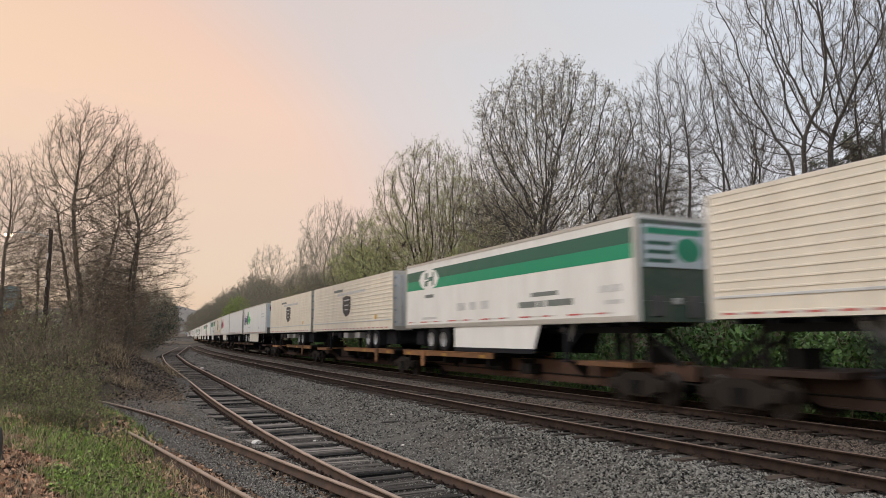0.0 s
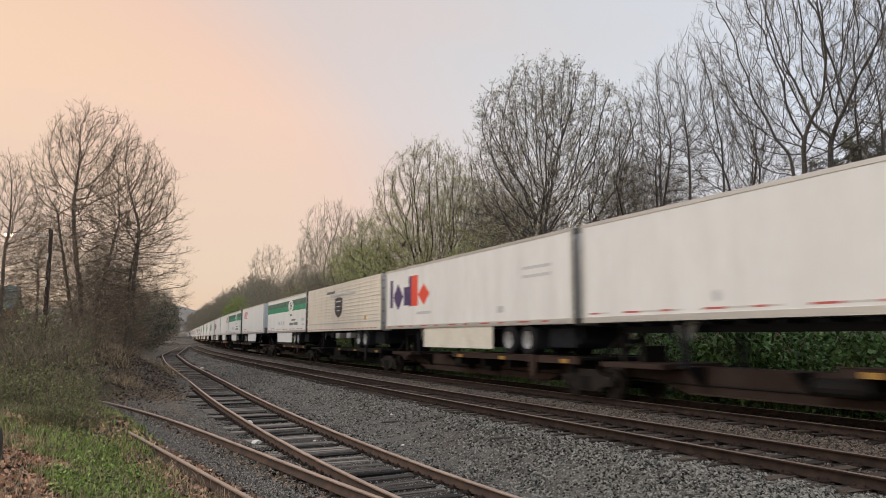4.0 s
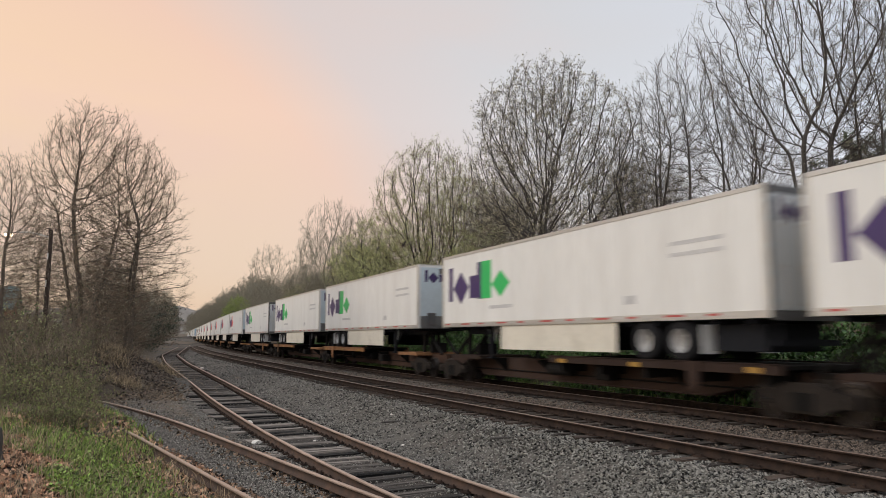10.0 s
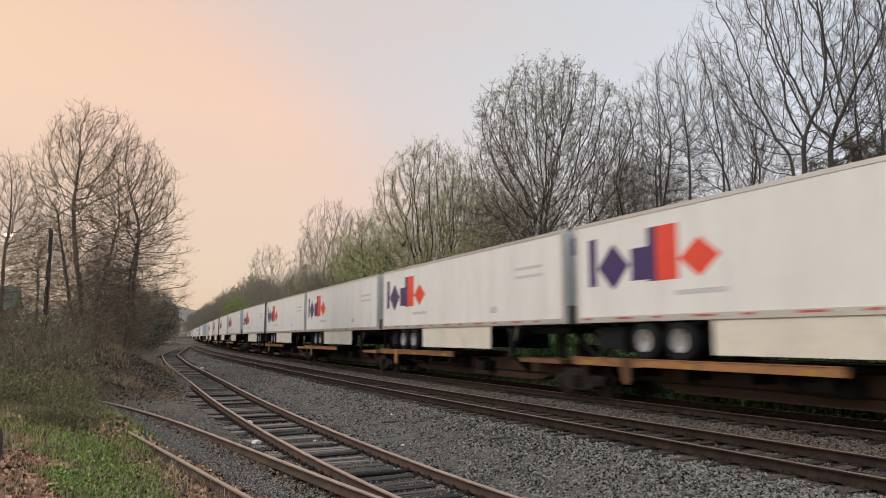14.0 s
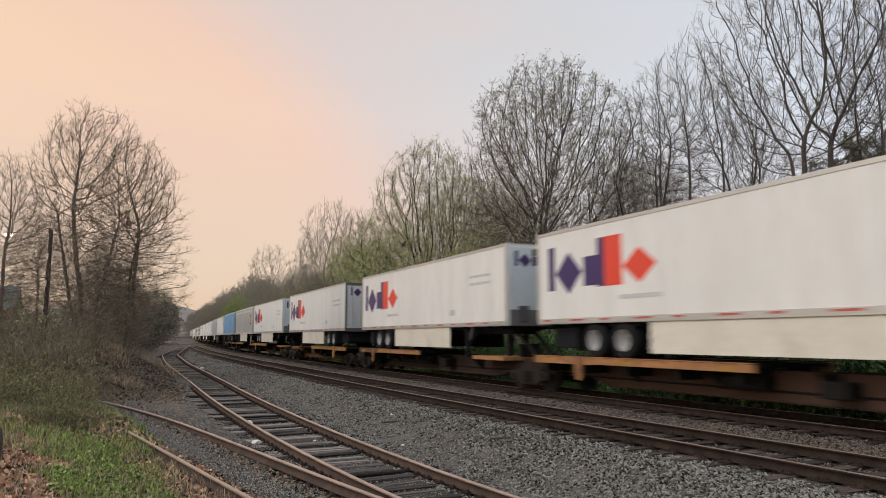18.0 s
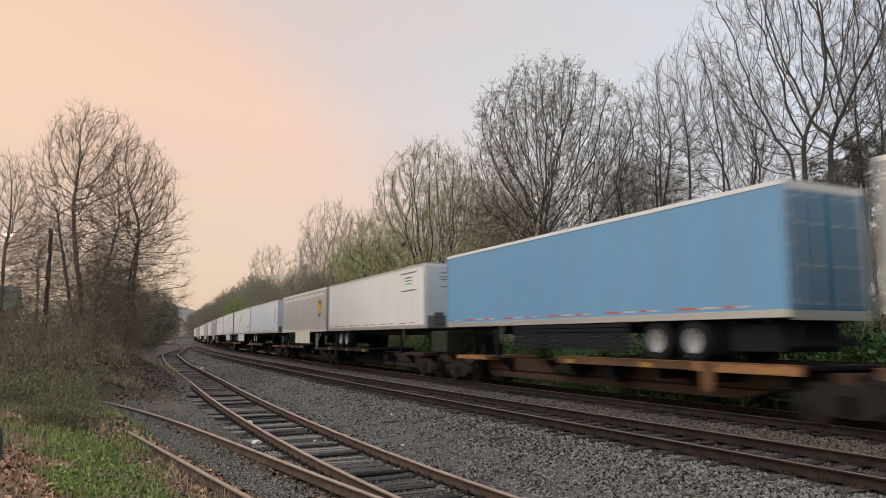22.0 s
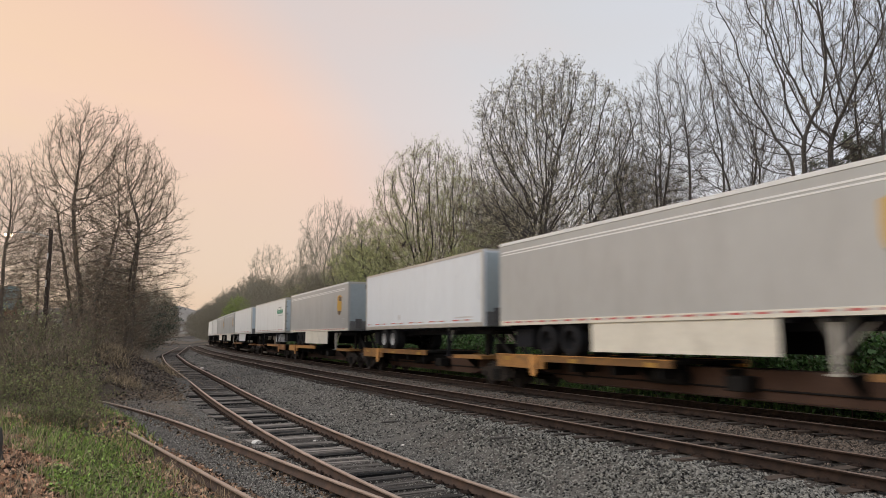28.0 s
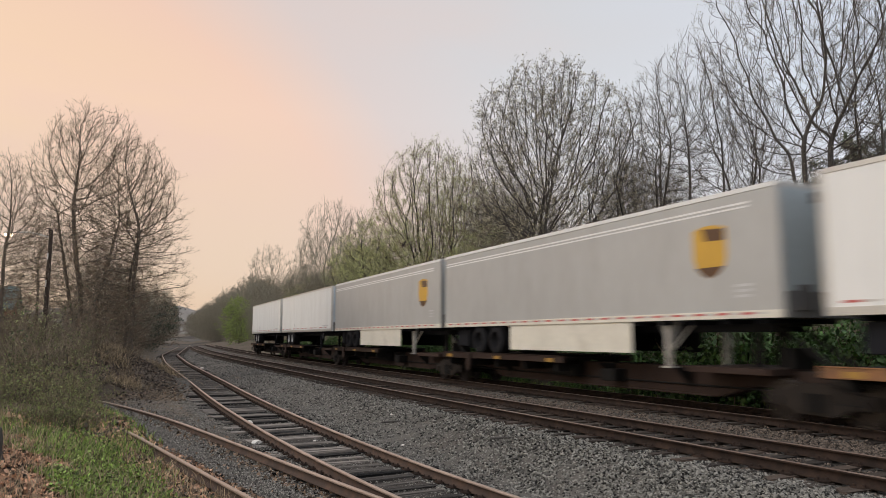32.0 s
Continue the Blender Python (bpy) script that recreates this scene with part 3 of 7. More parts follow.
    if skirt_m:
        a, b = sorted((rear(5.1), rear(2 * hl - 4.75)))
        if style in ("blotch", "tag", "red_mark", "stripe"):
            cut = 0.4
            pts = [(a, ZB), (b, ZB), (b - (cut if wr < 0 else 0), 1.36), (a + (cut if wr > 0 else 0), 1.36)]
        else:
            pts = [(a, ZB), (b, ZB), (b, 1.33), (a, 1.33)]
        # the far skirt is given chassis black in place of its shade
        for s_ in (-1, 1):
            banded = style in ("blotch", "tag", "red_mark", "stripe")
            part("side_skirt", plate(pts, s_ * 1.26 - 0.015, s_ * 1.26 + 0.015), M["chassis" if s_ > 0 else ("clean_white" if banded else skirt_m)], t, "off-white side skirt panel" if s_ < 0 else "far side skirt coloured dark for its shade")
            if banded:
                lo_x, hi_x = pts[3][0], pts[2][0]
                part("skirt_edge", boxes((lo_x, hi_x, s_ * 1.26 - 0.012, s_ * 1.26 + 0.012, 1.20, pts[2][1] - 0.001)), M["chassis"], t, "black rubber strip along the skirt")
    elif style == "blue":
        for i in range(6):
            part("skirt_slat", boxes((rear(11.0), rear(5.0), -1.27, -1.24, 1.40 + i * 0.125, 1.50 + i * 0.125)), M["chassis"], t)
    elif style == "cream":
        for d in (6.3, 8.6, 9.9):
            part("equipment_box", boxes((rear(d) - 0.42, rear(d) + 0.42, -1.18, -0.7, 1.72, ZB - 0.12), bevel=0.03), M["rim" if d < 9 else "chassis"], t)
    # emblems
    if style in ("parcel_green", "parcel_red"):
        acc = "lime" if style == "parcel_green" else "orange"
        mark_parcel(t, -hl + 0.62, 3.18, 1.36, acc)
        side_plate("caption_bar", t, M["faded"], rect(-hl + 4.0, -hl + 5.6, 2.78, 2.90))
        side_plate("caption_bar", t, M["faded"], rect(hl - 2.9, hl - 1.2, 4.0, 4.1))
        side_plate("caption_bar", t, M["faded"], rect(hl - 2.9, hl - 1.2, 3.72, 3.82))
        side_plate("decal", t, M["faded"], rect(hl - 4.7, hl - 4.25, 2.62, 2.85))
        mark_parcel(t, -0.97, 4.26, 0.54, acc, on_nose=True)
    elif style == "cream":
        side_plate("shield_emblem", t, M["black_vinyl"], shield_pts(-hl + 8.1, 3.60, 1.55, 1.25), lift=0.03, label="dark shield emblem")
        for z, w in ((3.92, 1.05), (3.62, 0.80), (3.36, 0.60)):
            side_plate("shield_line", t, M["faded"], rect(-hl + 8.1 - w / 2, -hl + 8.1 + w / 2, z, z + 0.07), lift=0.034)
        side_plate("caption_bar", t, M["ink"], rect(-hl + 5.3, -hl + 7.2, 4.52, 4.66), lift=0.03)
        for i in range(9):
            x = -hl + 6.2 + i * 0.62
            side_plate("caption_bar", t, M["faded"], rect(x, x + 0.5, 4.28, 4.44), lift=0.03)
        for x in (-hl + 13.4,):
            side_plate("decal", t, M["gold"], rect(x, x + 0.28, 2.72, 2.95), lift=0.03)
    elif style == "stripe":
        side_plate("stripe", t, M["stripe_dark"], rect(-hl + 0.12, hl - 0.14, 4.27, 4.70), lift=0.006, label="dark green stripe")
        side_plate("stripe", t, M["stripe_green"], rect(-hl + 0.12, hl - 0.14, 3.86, 4.269), lift=0.006, label="mid green stripe")
        mx = -hl + (10.6 if doors_lead else 2.6)
        side_plate("emblem_patch", t, M["clean_white"], disc(mx, 4.27, 1.05, 0.47, 8), lift=0.010)
        for dx, w, z0, z1 in ((-0.42, 0.30, 3.98, 4.22), (-0.38, 0.24, 4.28, 4.56), (-0.05, 0.36, 4.18, 4.36), (0.34, 0.16, 3.98, 4.56)):
            side_plate("emblem_shape", t, M["stripe_dark"], rect(mx + dx, mx + dx + w, z0, z1, 0.04), lift=0.014)
        side_plate("caption_bar", t, M["ink"], rect(mx - 0.4, mx + 0.5, 3.46, 3.60))
        side_plate("caption_bar", t, M["ink"], rect(hl - 5.2, hl - 3.7, 3.06, 3.20))
        for x0, x1 in ((6.0, 4.9), (4.8, 4.5), (4.3, 2.9)):
            side_plate("caption_bar", t, M["ink"], rect(hl - x0, hl - x1, 2.72, 2.92))
        for x0, x1, z0, z1 in ((1.9, 3.4, 2.52, 2.62), (5.4, 6.1, 2.8, 3.1), (6.5, 7.0, 2.8, 3.1), (7.4, 8.0, 2.8, 3.1), (14.6, 15.5, 3.0, 3.2), (14.8, 15.5, 2.66, 2.78)):
            side_plate("caption_bar", t, M["faded"], rect(-hl + x0, -hl + x1, z0, z1))
        # painted upper half of the end: pale field, green bars and a round green shape; a pair of pale lamps below
        part("end_field", boxes((hl + 0.006, hl + 0.052, -1.08, 1.08, 3.62, 4.78)), M["nose_blue"], t, "pale painted end field")
        for z in (3.74, 3.98, 4.22):
            part("end_bar", boxes((hl + 0.05, hl + 0.056, -1.0, -0.05, z, z + 0.11)), M["stripe_dark"], t)
        part("end_bar", boxes((hl + 0.05, hl + 0.056, -1.0, 1.0, 4.52, 4.70)), M["stripe_green"], t)
        bm = plate(disc(0.5, 4.12, 0.46, 0.34, 22), hl + 0.05, hl + 0.057)
        for v in bm.verts:
            v.co = (v.co.y, v.co.x, v.co.z)
        part("end_emblem", bm, M["stripe_green"], t)
        for y in (-0.62, 0.05):
            part("end_lamp", boxes((hl + 0.01, hl + 0.05, y - 0.14, y + 0.14, 2.62, 2.80), bevel=0.02), M["rim"], t)
    elif style == "red_mark":
        c = -hl + 3.1 if not doors_lead else hl - 2.55
        side_plate("emblem_shape", t, M["red"], rect(c - 1.25, c + 1.0, 4.02, 4.60, 0.24))
        for x, w, z0, z1, sl in ((-0.95, 0.20, 4.30, 4.60, 0.42), (-0.55, 0.22, 4.02, 4.26, -0.10), (0.0, 0.16, 4.02, 4.44, 0.16), (0.42, 0.10, 4.10, 4.50, -0.06), (0.80, 0.24, 4.02, 4.22, 0.06)):
            side_plate("emblem_cut", t, M[body_m], rect(c + x, c + x + w, z0, z1, sl), lift=0.010)
        side_plate("emblem_bar", t, M["tape_red"], rect(c - 1.1, c + 1.15, 3.86, 3.94))
        side_plate("caption_bar", t, M["red"], rect(c - 0.9, c + 0.5, 2.62, 2.70))
    elif style == "grey":
        c = hl - 1.9
        side_plate("shield_emblem", t, M["gold"], shield_pts(c, 3.72, 1.0, 1.26), lift=0.007, label="gold shield emblem")
        side_plate("shield_emblem", t, M["brown"], [(c - 0.2, 4.28), (c + 0.45, 4.22), (c + 0.45, 3.95), (c - 0.1, 3.98)], lift=0.010, label="brown shield field")
        side_plate("shield_emblem", t, M["brown"], [(c - 0.42, 3.36), (c + 0.42, 3.36), (c + 0.2, 3.17), (c, 3.1), (c - 0.2, 3.17)], lift=0.010, label="brown shield field")
        for z in (2.62, 2.74, 2.86):
            side_plate("caption_bar", t, M["faded"], rect(hl - 1.2, hl - 0.75, z, z + 0.06))
    elif style == "lines":
        c = -hl + 14.1
        for z in (4.72, 3.90):
            side_plate("emblem_line", t, M["black_vinyl"], rect(c - 0.95, c + 0.95, z, z + 0.05))
        for z, m_ in ((4.50, "black_vinyl"), (4.36, "green_vinyl"), (4.22, "lime")):
            side_plate("emblem_shape", t, M[m_], rect(c - 0.5, c + 0.4, z, z + 0.05, 0.08))
        for z in (4.62, 4.42, 4.30, 3.98):
            part("end_emblem", boxes((hl + 0.006, hl + 0.012, -0.55, 0.75, z, z + 0.05)), M["ink"], t)
    elif style == "green_mark":
        c = hl - 2.5
        for i in range(7):
            x = c - 1.35 + i * 0.38
            side_plate("emblem_shape", t, M["green_vinyl"], rect(x, x + 0.27, 3.78, 4.12 + (0.14 if i in (0, 4) else 0), 0.12))
        side_plate("emblem_bar", t, M["green_vinyl"], rect(c - 1.3, c + 1.3, 3.90, 3.98, 0.0), lift=0.005)
        side_plate("emblem_line", t, M["black_vinyl"], rect(c - 0.6, c + 0.7, 4.32, 4.35, 0.0))
        side_plate("caption_bar", t, M["faded"], rect(c - 1.0, c + 1.4, 3.60, 3.68))
    elif style == "blotch":
        side_plate("scuff_patch", t, M["scuff"], [(-2.4, 3.30), (-1.6, 3.18), (-1.1, 3.42), (-0.2, 3.62), (0.35, 3.98), (0.9, 4.42), (0.4, 4.55), (-0.5, 4.30), (-1.0, 4.26), (-1.5, 3.86), (-2.3, 3.68)], lift=0.004, label="grey scuffed patch of worn paint")
        side_plate("seam_line", t, M["scuff"], rect(-hl + 0.15, hl - 0.15, ZB + 0.55, ZB + 0.575), lift=0.005)
        side_plate("caption_bar", t, M["black_vinyl"], rect(hl - 2.3, hl - 1.1, 2.85, 2.96))
    elif style == "ghost":
        for i in range(10):
            x = -hl + 1.6 + i * 0.85
            side_plate("caption_bar", t, M["faded"], rect(x, x + 0.45, 4.15, 4.32 + 0.1 * (i % 3)))
    elif style == "tag":
        side_plate("decal", t, M["faded"], disc(-hl + 6.2, 2.75, 0.16, 0.2, 4))
        part("end_emblem", boxes((hl + 0.006, hl + 0.012, -0.3, 0.35, 4.25, 4.4)), M["black_vinyl"], t)
        side_plate("caption_bar", t, M["faded"], rect(hl - 3.2, hl - 2.2, 2.75, 2.82))
    elif style in ("white", "pale", "pale_plain"):
        if style == "pale":
            for x0, x1, z0, z1 in ((5.9, 1.2, 4.42, 4.52), (3.6, 2.5, 4.05, 4.40), (6.6, 1.3, 3.62, 3.70)):
                side_plate("patch", t, M["clean_white"], rect(hl - x0, hl - x1, z0, z1), lift=0.004, label="clean white patch where lettering was")
            part("end_emblem", boxes((hl + 0.006, hl + 0.012, -0.2, 0.25, 4.0, 4.12)), M["ink"], t)
        side_plate("caption_bar", t, M["faded"], rect(hl - 2.4, hl - 0.9, 2.50, 2.56))
        side_plate("decal", t, M["faded"], disc(-hl + 5.0, 2.7, 0.12, 0.15, 8))
    return t


def truck_part(parent, x):
    """A two-axle rail truck under the car: bolster, side frames and wheels."""
    bm = boxes((x - 0.2, x + 0.2, -0.95, 0.95, 0.42, 0.68), (x - 0.28, x + 0.28, -0.3, 0.3, 0.68, 0.86), bevel=0.02)
    tr = part("truck", bm, M["truck"], parent, "grimy cast steel rail truck")
    for s_ in (-1, 1):
        y = s_ * 1.0
        pts = [(x - 1.16, 0.36), (x - 1.16, 0.62), (x - 0.75, 0.66), (x - 0.35, 0.82), (x + 0.35, 0.82), (x + 0.75, 0.66), (x + 1.16, 0.62), (x + 1.16, 0.36), (x + 0.78, 0.36), (x + 0.45, 0.20), (x - 0.45, 0.20), (x - 0.78, 0.36)]
        part("side_frame", plate(pts, y - 0.06, y + 0.06), M["truck"], tr)
        sb = bmesh.new()
        for dx in (-0.16, 0, 0.16):
            rod(sb, (x + dx, y + s_ * 0.07, 0.26), (x + dx, y + s_ * 0.07, 0.62), 0.065, 10)
        part("spring_nest", sb, M["car_black"], tr)
        for dx in (-0.89, 0.89):
            w = part("wheel", lathe([(0.02, -0.09), (0.10, -0.09), (0.12, -0.03), (0.34, -0.02), (0.36, -0.07), (0.42, -0.07), (0.425, 0.05), (0.455, 0.055), (0.455, 0.085), (0.35, 0.08), (0.33, 0.02), (0.12, 0.03), (0.02, 0.03)], 28), (M["wheel_steel"]), tr)
            w.location = (x + dx, s_ * 0.74, 0.42)
            if s_ > 0:
                w.rotation_euler = (0, 0, math.pi)
            bb = bmesh.new()
            rod(bb, (x + dx, y - 0.02, 0.45), (x + dx, y + s_ * 0.13, 0.45), 0.10, 12)
            part("bearing_box", bb, M["truck"], tr)
    ax = bmesh.new()
    for dx in (-0.89, 0.89):
        rod(ax, (x + dx, -0.7, 0.42), (x + dx, 0.7, 0.42), 0.075, 8)
    part("axles", ax, M["car_black"], tr)["kind"] = "stuff"


def spine_car(front, back, wr, paint, trucks, panel, deep, hl):
    """One platform of a spine car under a trailer. front, back: metres from the trailer's middle to its joints."""
    c = empty("spine_car")
    pale = {"car_yellow": "yellow", "car_orange": "tan-orange", "car_rust": "oxide-brown", "car_black": "black"}[paint]
    tagged(c, "weathered %s intermodal spine car platform on the far track" % pale, "rail car", "rail cars")
    rear = lambda d: wr * (hl - d)
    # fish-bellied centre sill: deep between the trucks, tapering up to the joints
    # yellow and tan sills take the shade-darkened copy of their paint
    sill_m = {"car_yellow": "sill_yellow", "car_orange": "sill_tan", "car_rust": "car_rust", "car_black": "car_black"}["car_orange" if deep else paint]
    part("centre_sill", plate([(-back + 0.35, 1.0), (-back + 0.35, 0.62), (-back + 2.1, 0.62), (-back + 3.3, 0.30), (front - 3.3, 0.30), (front - 2.1, 0.62), (front - 0.35, 0.62), (front - 0.35, 1.0)], -0.33, 0.33), M[sill_m], c, "fish-bellied dark-toned centre sill streaked with grime")
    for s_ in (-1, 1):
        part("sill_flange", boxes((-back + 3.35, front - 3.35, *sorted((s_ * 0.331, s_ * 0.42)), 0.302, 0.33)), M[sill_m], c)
    a, b = sorted((rear(-0.2), rear(8.3)))
    part("runway_deck", boxes((a, b, -1.28, 1.28, 1.06, 1.148), bevel=0.01), M["car_black"], c)
    for s_ in (-1, 1):
        y = s_ * 1.30
        deep0, deep1 = sorted((rear(-0.2), rear(2.7)))
        thin0, thin1 = sorted((rear(2.705), rear(8.3)))
        part("runway_edge_beam", boxes((thin0, thin1, y - 0.05, y + 0.05, 0.97, 1.165), bevel=0.01), M[paint], c)
        part("jacking_beam", boxes((deep0, deep1, y - 0.055, y + 0.055, 0.74 if deep else 0.95, 1.165), bevel=0.01), M[paint], c)
        xb = rear(2.2)
        part("jacking_bracket", plate([(xb - 0.20, 1.19), (xb + 0.20, 1.19), (xb + 0.16, 0.62), (xb + 0.06, 0.50), (xb - 0.06, 0.50), (xb - 0.16, 0.62)], y + s_ * 0.06, y + s_ * 0.12), M[paint], c, "weathered jacking bracket")
        part("foot_rung", boxes((rear(0.3) - 0.2, rear(0.3) + 0.2, y - 0.02, y + 0.02, 0.45, 0.48), (rear(0.3) - 0.2, rear(0.3) - 0.17, y - 0.02, y + 0.02, 0.48, 0.74), (rear(0.3) + 0.17, rear(0.3) + 0.2, y - 0.02, y + 0.02, 0.48, 0.74)), M["car_black"], c)
        part("edge_lip", boxes((a, b, y - 0.075, y + 0.075, 1.166, 1.185)), M[paint if s_ < 0 else "car_black"], c)
        for i in range(5):
            x = a + 0.5 + i * (b - a - 1.0) / 4
            part("outrigger", boxes((x - 0.06, x + 0.06, *sorted((s_ * 0.34, s_ * 1.24)), 0.7, 1.05)), M["car_black"], c)
    # reflective patches on the edge beam
    for d, m_ in ((0.5, "reflector"), (4.3, "reflector"), (7.6, "reflector")):
        x = rear(d)
        side_plate("reflector", c, M[m_], rect(x - 0.2, x + 0.2, 0.98, 1.10), y=-1.356)
    # hitch stand under the kingpin
    x = rear(2 * hl - 1.05)
    bm = boxes((x - 0.45, x + 0.45, -0.5, 0.5, ZB - 0.16, ZB - 0.02), (x - 0.5, x - 0.3, -0.42, -0.3, 1.0, ZB - 0.16), (x - 0.5, x - 0.3, 0.3, 0.42, 1.0, ZB - 0.16), (x + 0.3, x + 0.5, -0.42, 0.42, 1.0, 1.5), bevel=0.015)
    rod(bm, (x - wr * 1.6, -0.36, 1.0), (x - wr * 0.1, -0.36, ZB - 0.15), 0.07, 8)
    rod(bm, (x - wr * 1.6, 0.36, 1.0), (x - wr * 0.1, 0.36, ZB - 0.15), 0.07, 8)
    part("hitch_stand", bm, M["car_black"], c, "black trailer hitch stand")
    lo, hi = sorted((rear(2 * hl - 0.55), rear(2 * hl - 2.95)))
    part("end_platform", boxes((lo, hi, -1.15, 1.15, 0.92, 1.06), bevel=0.01), M[paint], c)
    if panel:
        e = rear(2 * hl + 1.05)
        part("equipment_cabinet", boxes((e - 0.75, e + 0.75, -1.2, 1.2, 1.12, 2.02), bevel=0.05), M["olive"], c, "olive-drab equipment cabinet")
    for x in trucks:
        truck_part(c, x)
    # drawbars and brake gear
    for x in (-back, front - 0.5):
        part("drawbar", boxes((x, x + 0.5, -0.14, 0.14, 0.72, 0.98), bevel=0.02), M["truck"], c)
    for k in range(4):
        x = -4.5 + 3.0 * k
        part("cross_bearer", plate([(-0.95, 1.0), (0.95, 1.0), (0.38, 0.5), (-0.38, 0.5)], -0.05, 0.05), M["car_black"], c).matrix_basis = pose(x, 0, 0, 0, 0, 90)
    part("valve_box", boxes((1.4, 2.0, -0.85, -0.4, 0.5, 0.85), bevel=0.03), M["car_black"], c)
    bm = bmesh.new()
    rod(bm, (-1.2, -0.62, 0.72), (0.0, -0.62, 0.72), 0.19, 12)
    part("air_reservoir", bm, M["car_black"], c)
    bm = bmesh.new()
    rod(bm, (-back + 0.2, -0.36, 0.55), (front - 0.2, -0.36, 0.55), 0.025, 6)
    part("brake_pipe", bm, M["car_black"], c)
    return c


# Trailers from the leading one to the last: style, wheel end (+1 leading), trailing edge along the line at the start
CONSIST = (
    ("cream", 1, 11.80), ("stripe", -1, 30.54), ("cream", 1, 48.60), ("cream", 1, 65.60), ("parcel_green", -1, 84.34), ("white", 1, 101.88),
    ("parcel_red", 1, 118.55), ("cream", 1, 135.57), ("stripe", 1, 152.36), ("red_mark", -1, 171.00), ("stripe", 1, 188.71), ("red_mark", 1, 205.33),
    ("parcel_red", 1, 222.25), ("parcel_green", 1, 239.40), ("parcel_green", -1, 258.34), ("parcel_green", -1, 276.26), ("parcel_green", 1, 295.99),
    ("parcel_red", -1, 315.17), ("parcel_red", -1, 332.04), ("parcel_red", -1, 349.11), ("parcel_red", -1, 365.90), ("parcel_red", 1, 383.39),
    ("parcel_red", -1, 402.47), ("parcel_red", -1, 420.70), ("parcel_red", 1, 440.30), ("parcel_red", -1, 459.37), ("grey", -1, 476.33), ("blue", 1, 494.56),
    ("lines", -1, 513.14), ("grey", -1, 528.40, 7.3), ("pale", -1, 546.92), ("blotch", -1, 563.90), ("blotch", 1, 581.43), ("ghost", -1, 599.30), ("grey", -1, 617.93),
    ("pale_plain", -1, 633.00, 6.85), ("grey", -1, 652.74), ("green_mark", 1, 671.23), ("tag", -1, 690.52), ("grey", -1, 707.72), ("grey", -1, 724.48), ("white", -1, 741.59), ("white", -1, 758.58))
PAINTS = ("car_rust", "car_orange", "car_orange", "car_orange", "car_rust", "car_rust", "car_rust", "car_black", "car_rust", "car_rust", "car_black", "car_orange", "car_rust", "car_rust",
          "car_orange", "car_orange", "car_orange", "car_orange", "car_orange", "car_orange", "car_orange", "car_rust", "car_orange", "car_orange", "car_yellow", "car_yellow", "car_orange", "car_orange",
          "car_rust", "car_rust", "car_orange", "car_orange", "car_rust", "car_orange", "car_yellow", "car_yellow", "car_yellow", "car_orange", "car_orange", "car_rust", "car_rust", "car_rust", "car_rust")
RIDERS = []
_made = {}
_last = len(CONSIST) - 1
for i, (style, wr, edge, *half) in enumerate(CONSIST):
    hl = half[0] if half else HL
    mid = edge - hl
    m0 = line_pose(mid)
    if (style, wr, hl) in _made:
        tr = copy_thing(_made[(style, wr, hl)], m0)
    else:
        tr = trailer(style, wr, hl)
        tr.matrix_basis = m0
        _made[(style, wr, hl)] = tr
    half_b = CONSIST[i + 1][3] if i < _last and len(CONSIST[i + 1]) > 3 else HL
    gap_f = (edge - CONSIST[i - 1][2]) - 2 * hl if i else 1.5
    gap_b = (CONSIST[i + 1][2] - edge) - 2 * half_b if i < _last else 1.4
    front, back = hl + gap_f / 2, hl + gap_b / 2
    trucks = []
    if gap_f > 2.2 or i == 0:
        trucks.append(front - 1.75)
    if gap_b > 2.2 or i == _last:
        trucks.append(-back + 1.75)
    else:
        trucks.append(-back)
    cr = spine_car(front, back, wr, PAINTS[i], trucks, style == "blue", i in (34, 35, 36, 37), hl)
    cr.matrix_basis = m0
    RIDERS.append((tr, mid))
    RIDERS.append((cr, mid))


def motions():
    """The whole train rolls along the far track at a steady speed."""
    for thing, s0 in RIDERS:
        walk(thing, [(t, line_pose(s0 - SPEED * t)) for t in range(0, 33)])


# ---- ground, ballast and tracks ----
def smooth(a, b, x):
    t = np.clip((x - a) / (b - a), 0, 1)
    return t * t * (3 - 2 * t)


# right rails of the two sidings, as places from near to far
S1_Y = (-60.0, -20.0, 4.0, 10.5, 12.6, 14.9, 18.7, 21.7, 27.3, 33.0, 52.9, 75.3, 113.0, 130.0)
S1_X = (41.5, 19.5, 5.2, 1.07, -0.13, -1.42, -3.36, -4.85, -7.45, -10.0, -18.9, -28.1, -41.0, -46.8)
S1_Z = (-0.62, -0.62, -0.62, -0.55, -0.53, -0.50, -0.45, -0.41, -0.35, -0.28, -0.12, -0.05, 0.0, 0.0)
S2_Y = (7.0, 10.3, 12.07, 15.3, 19.7, 22.7, 26.6, 30.0)
S2_X = (1.5, -0.94, -2.1, -4.33, -7.3, -9.66, -13.0, -16.2)
S2_Z = -0.50


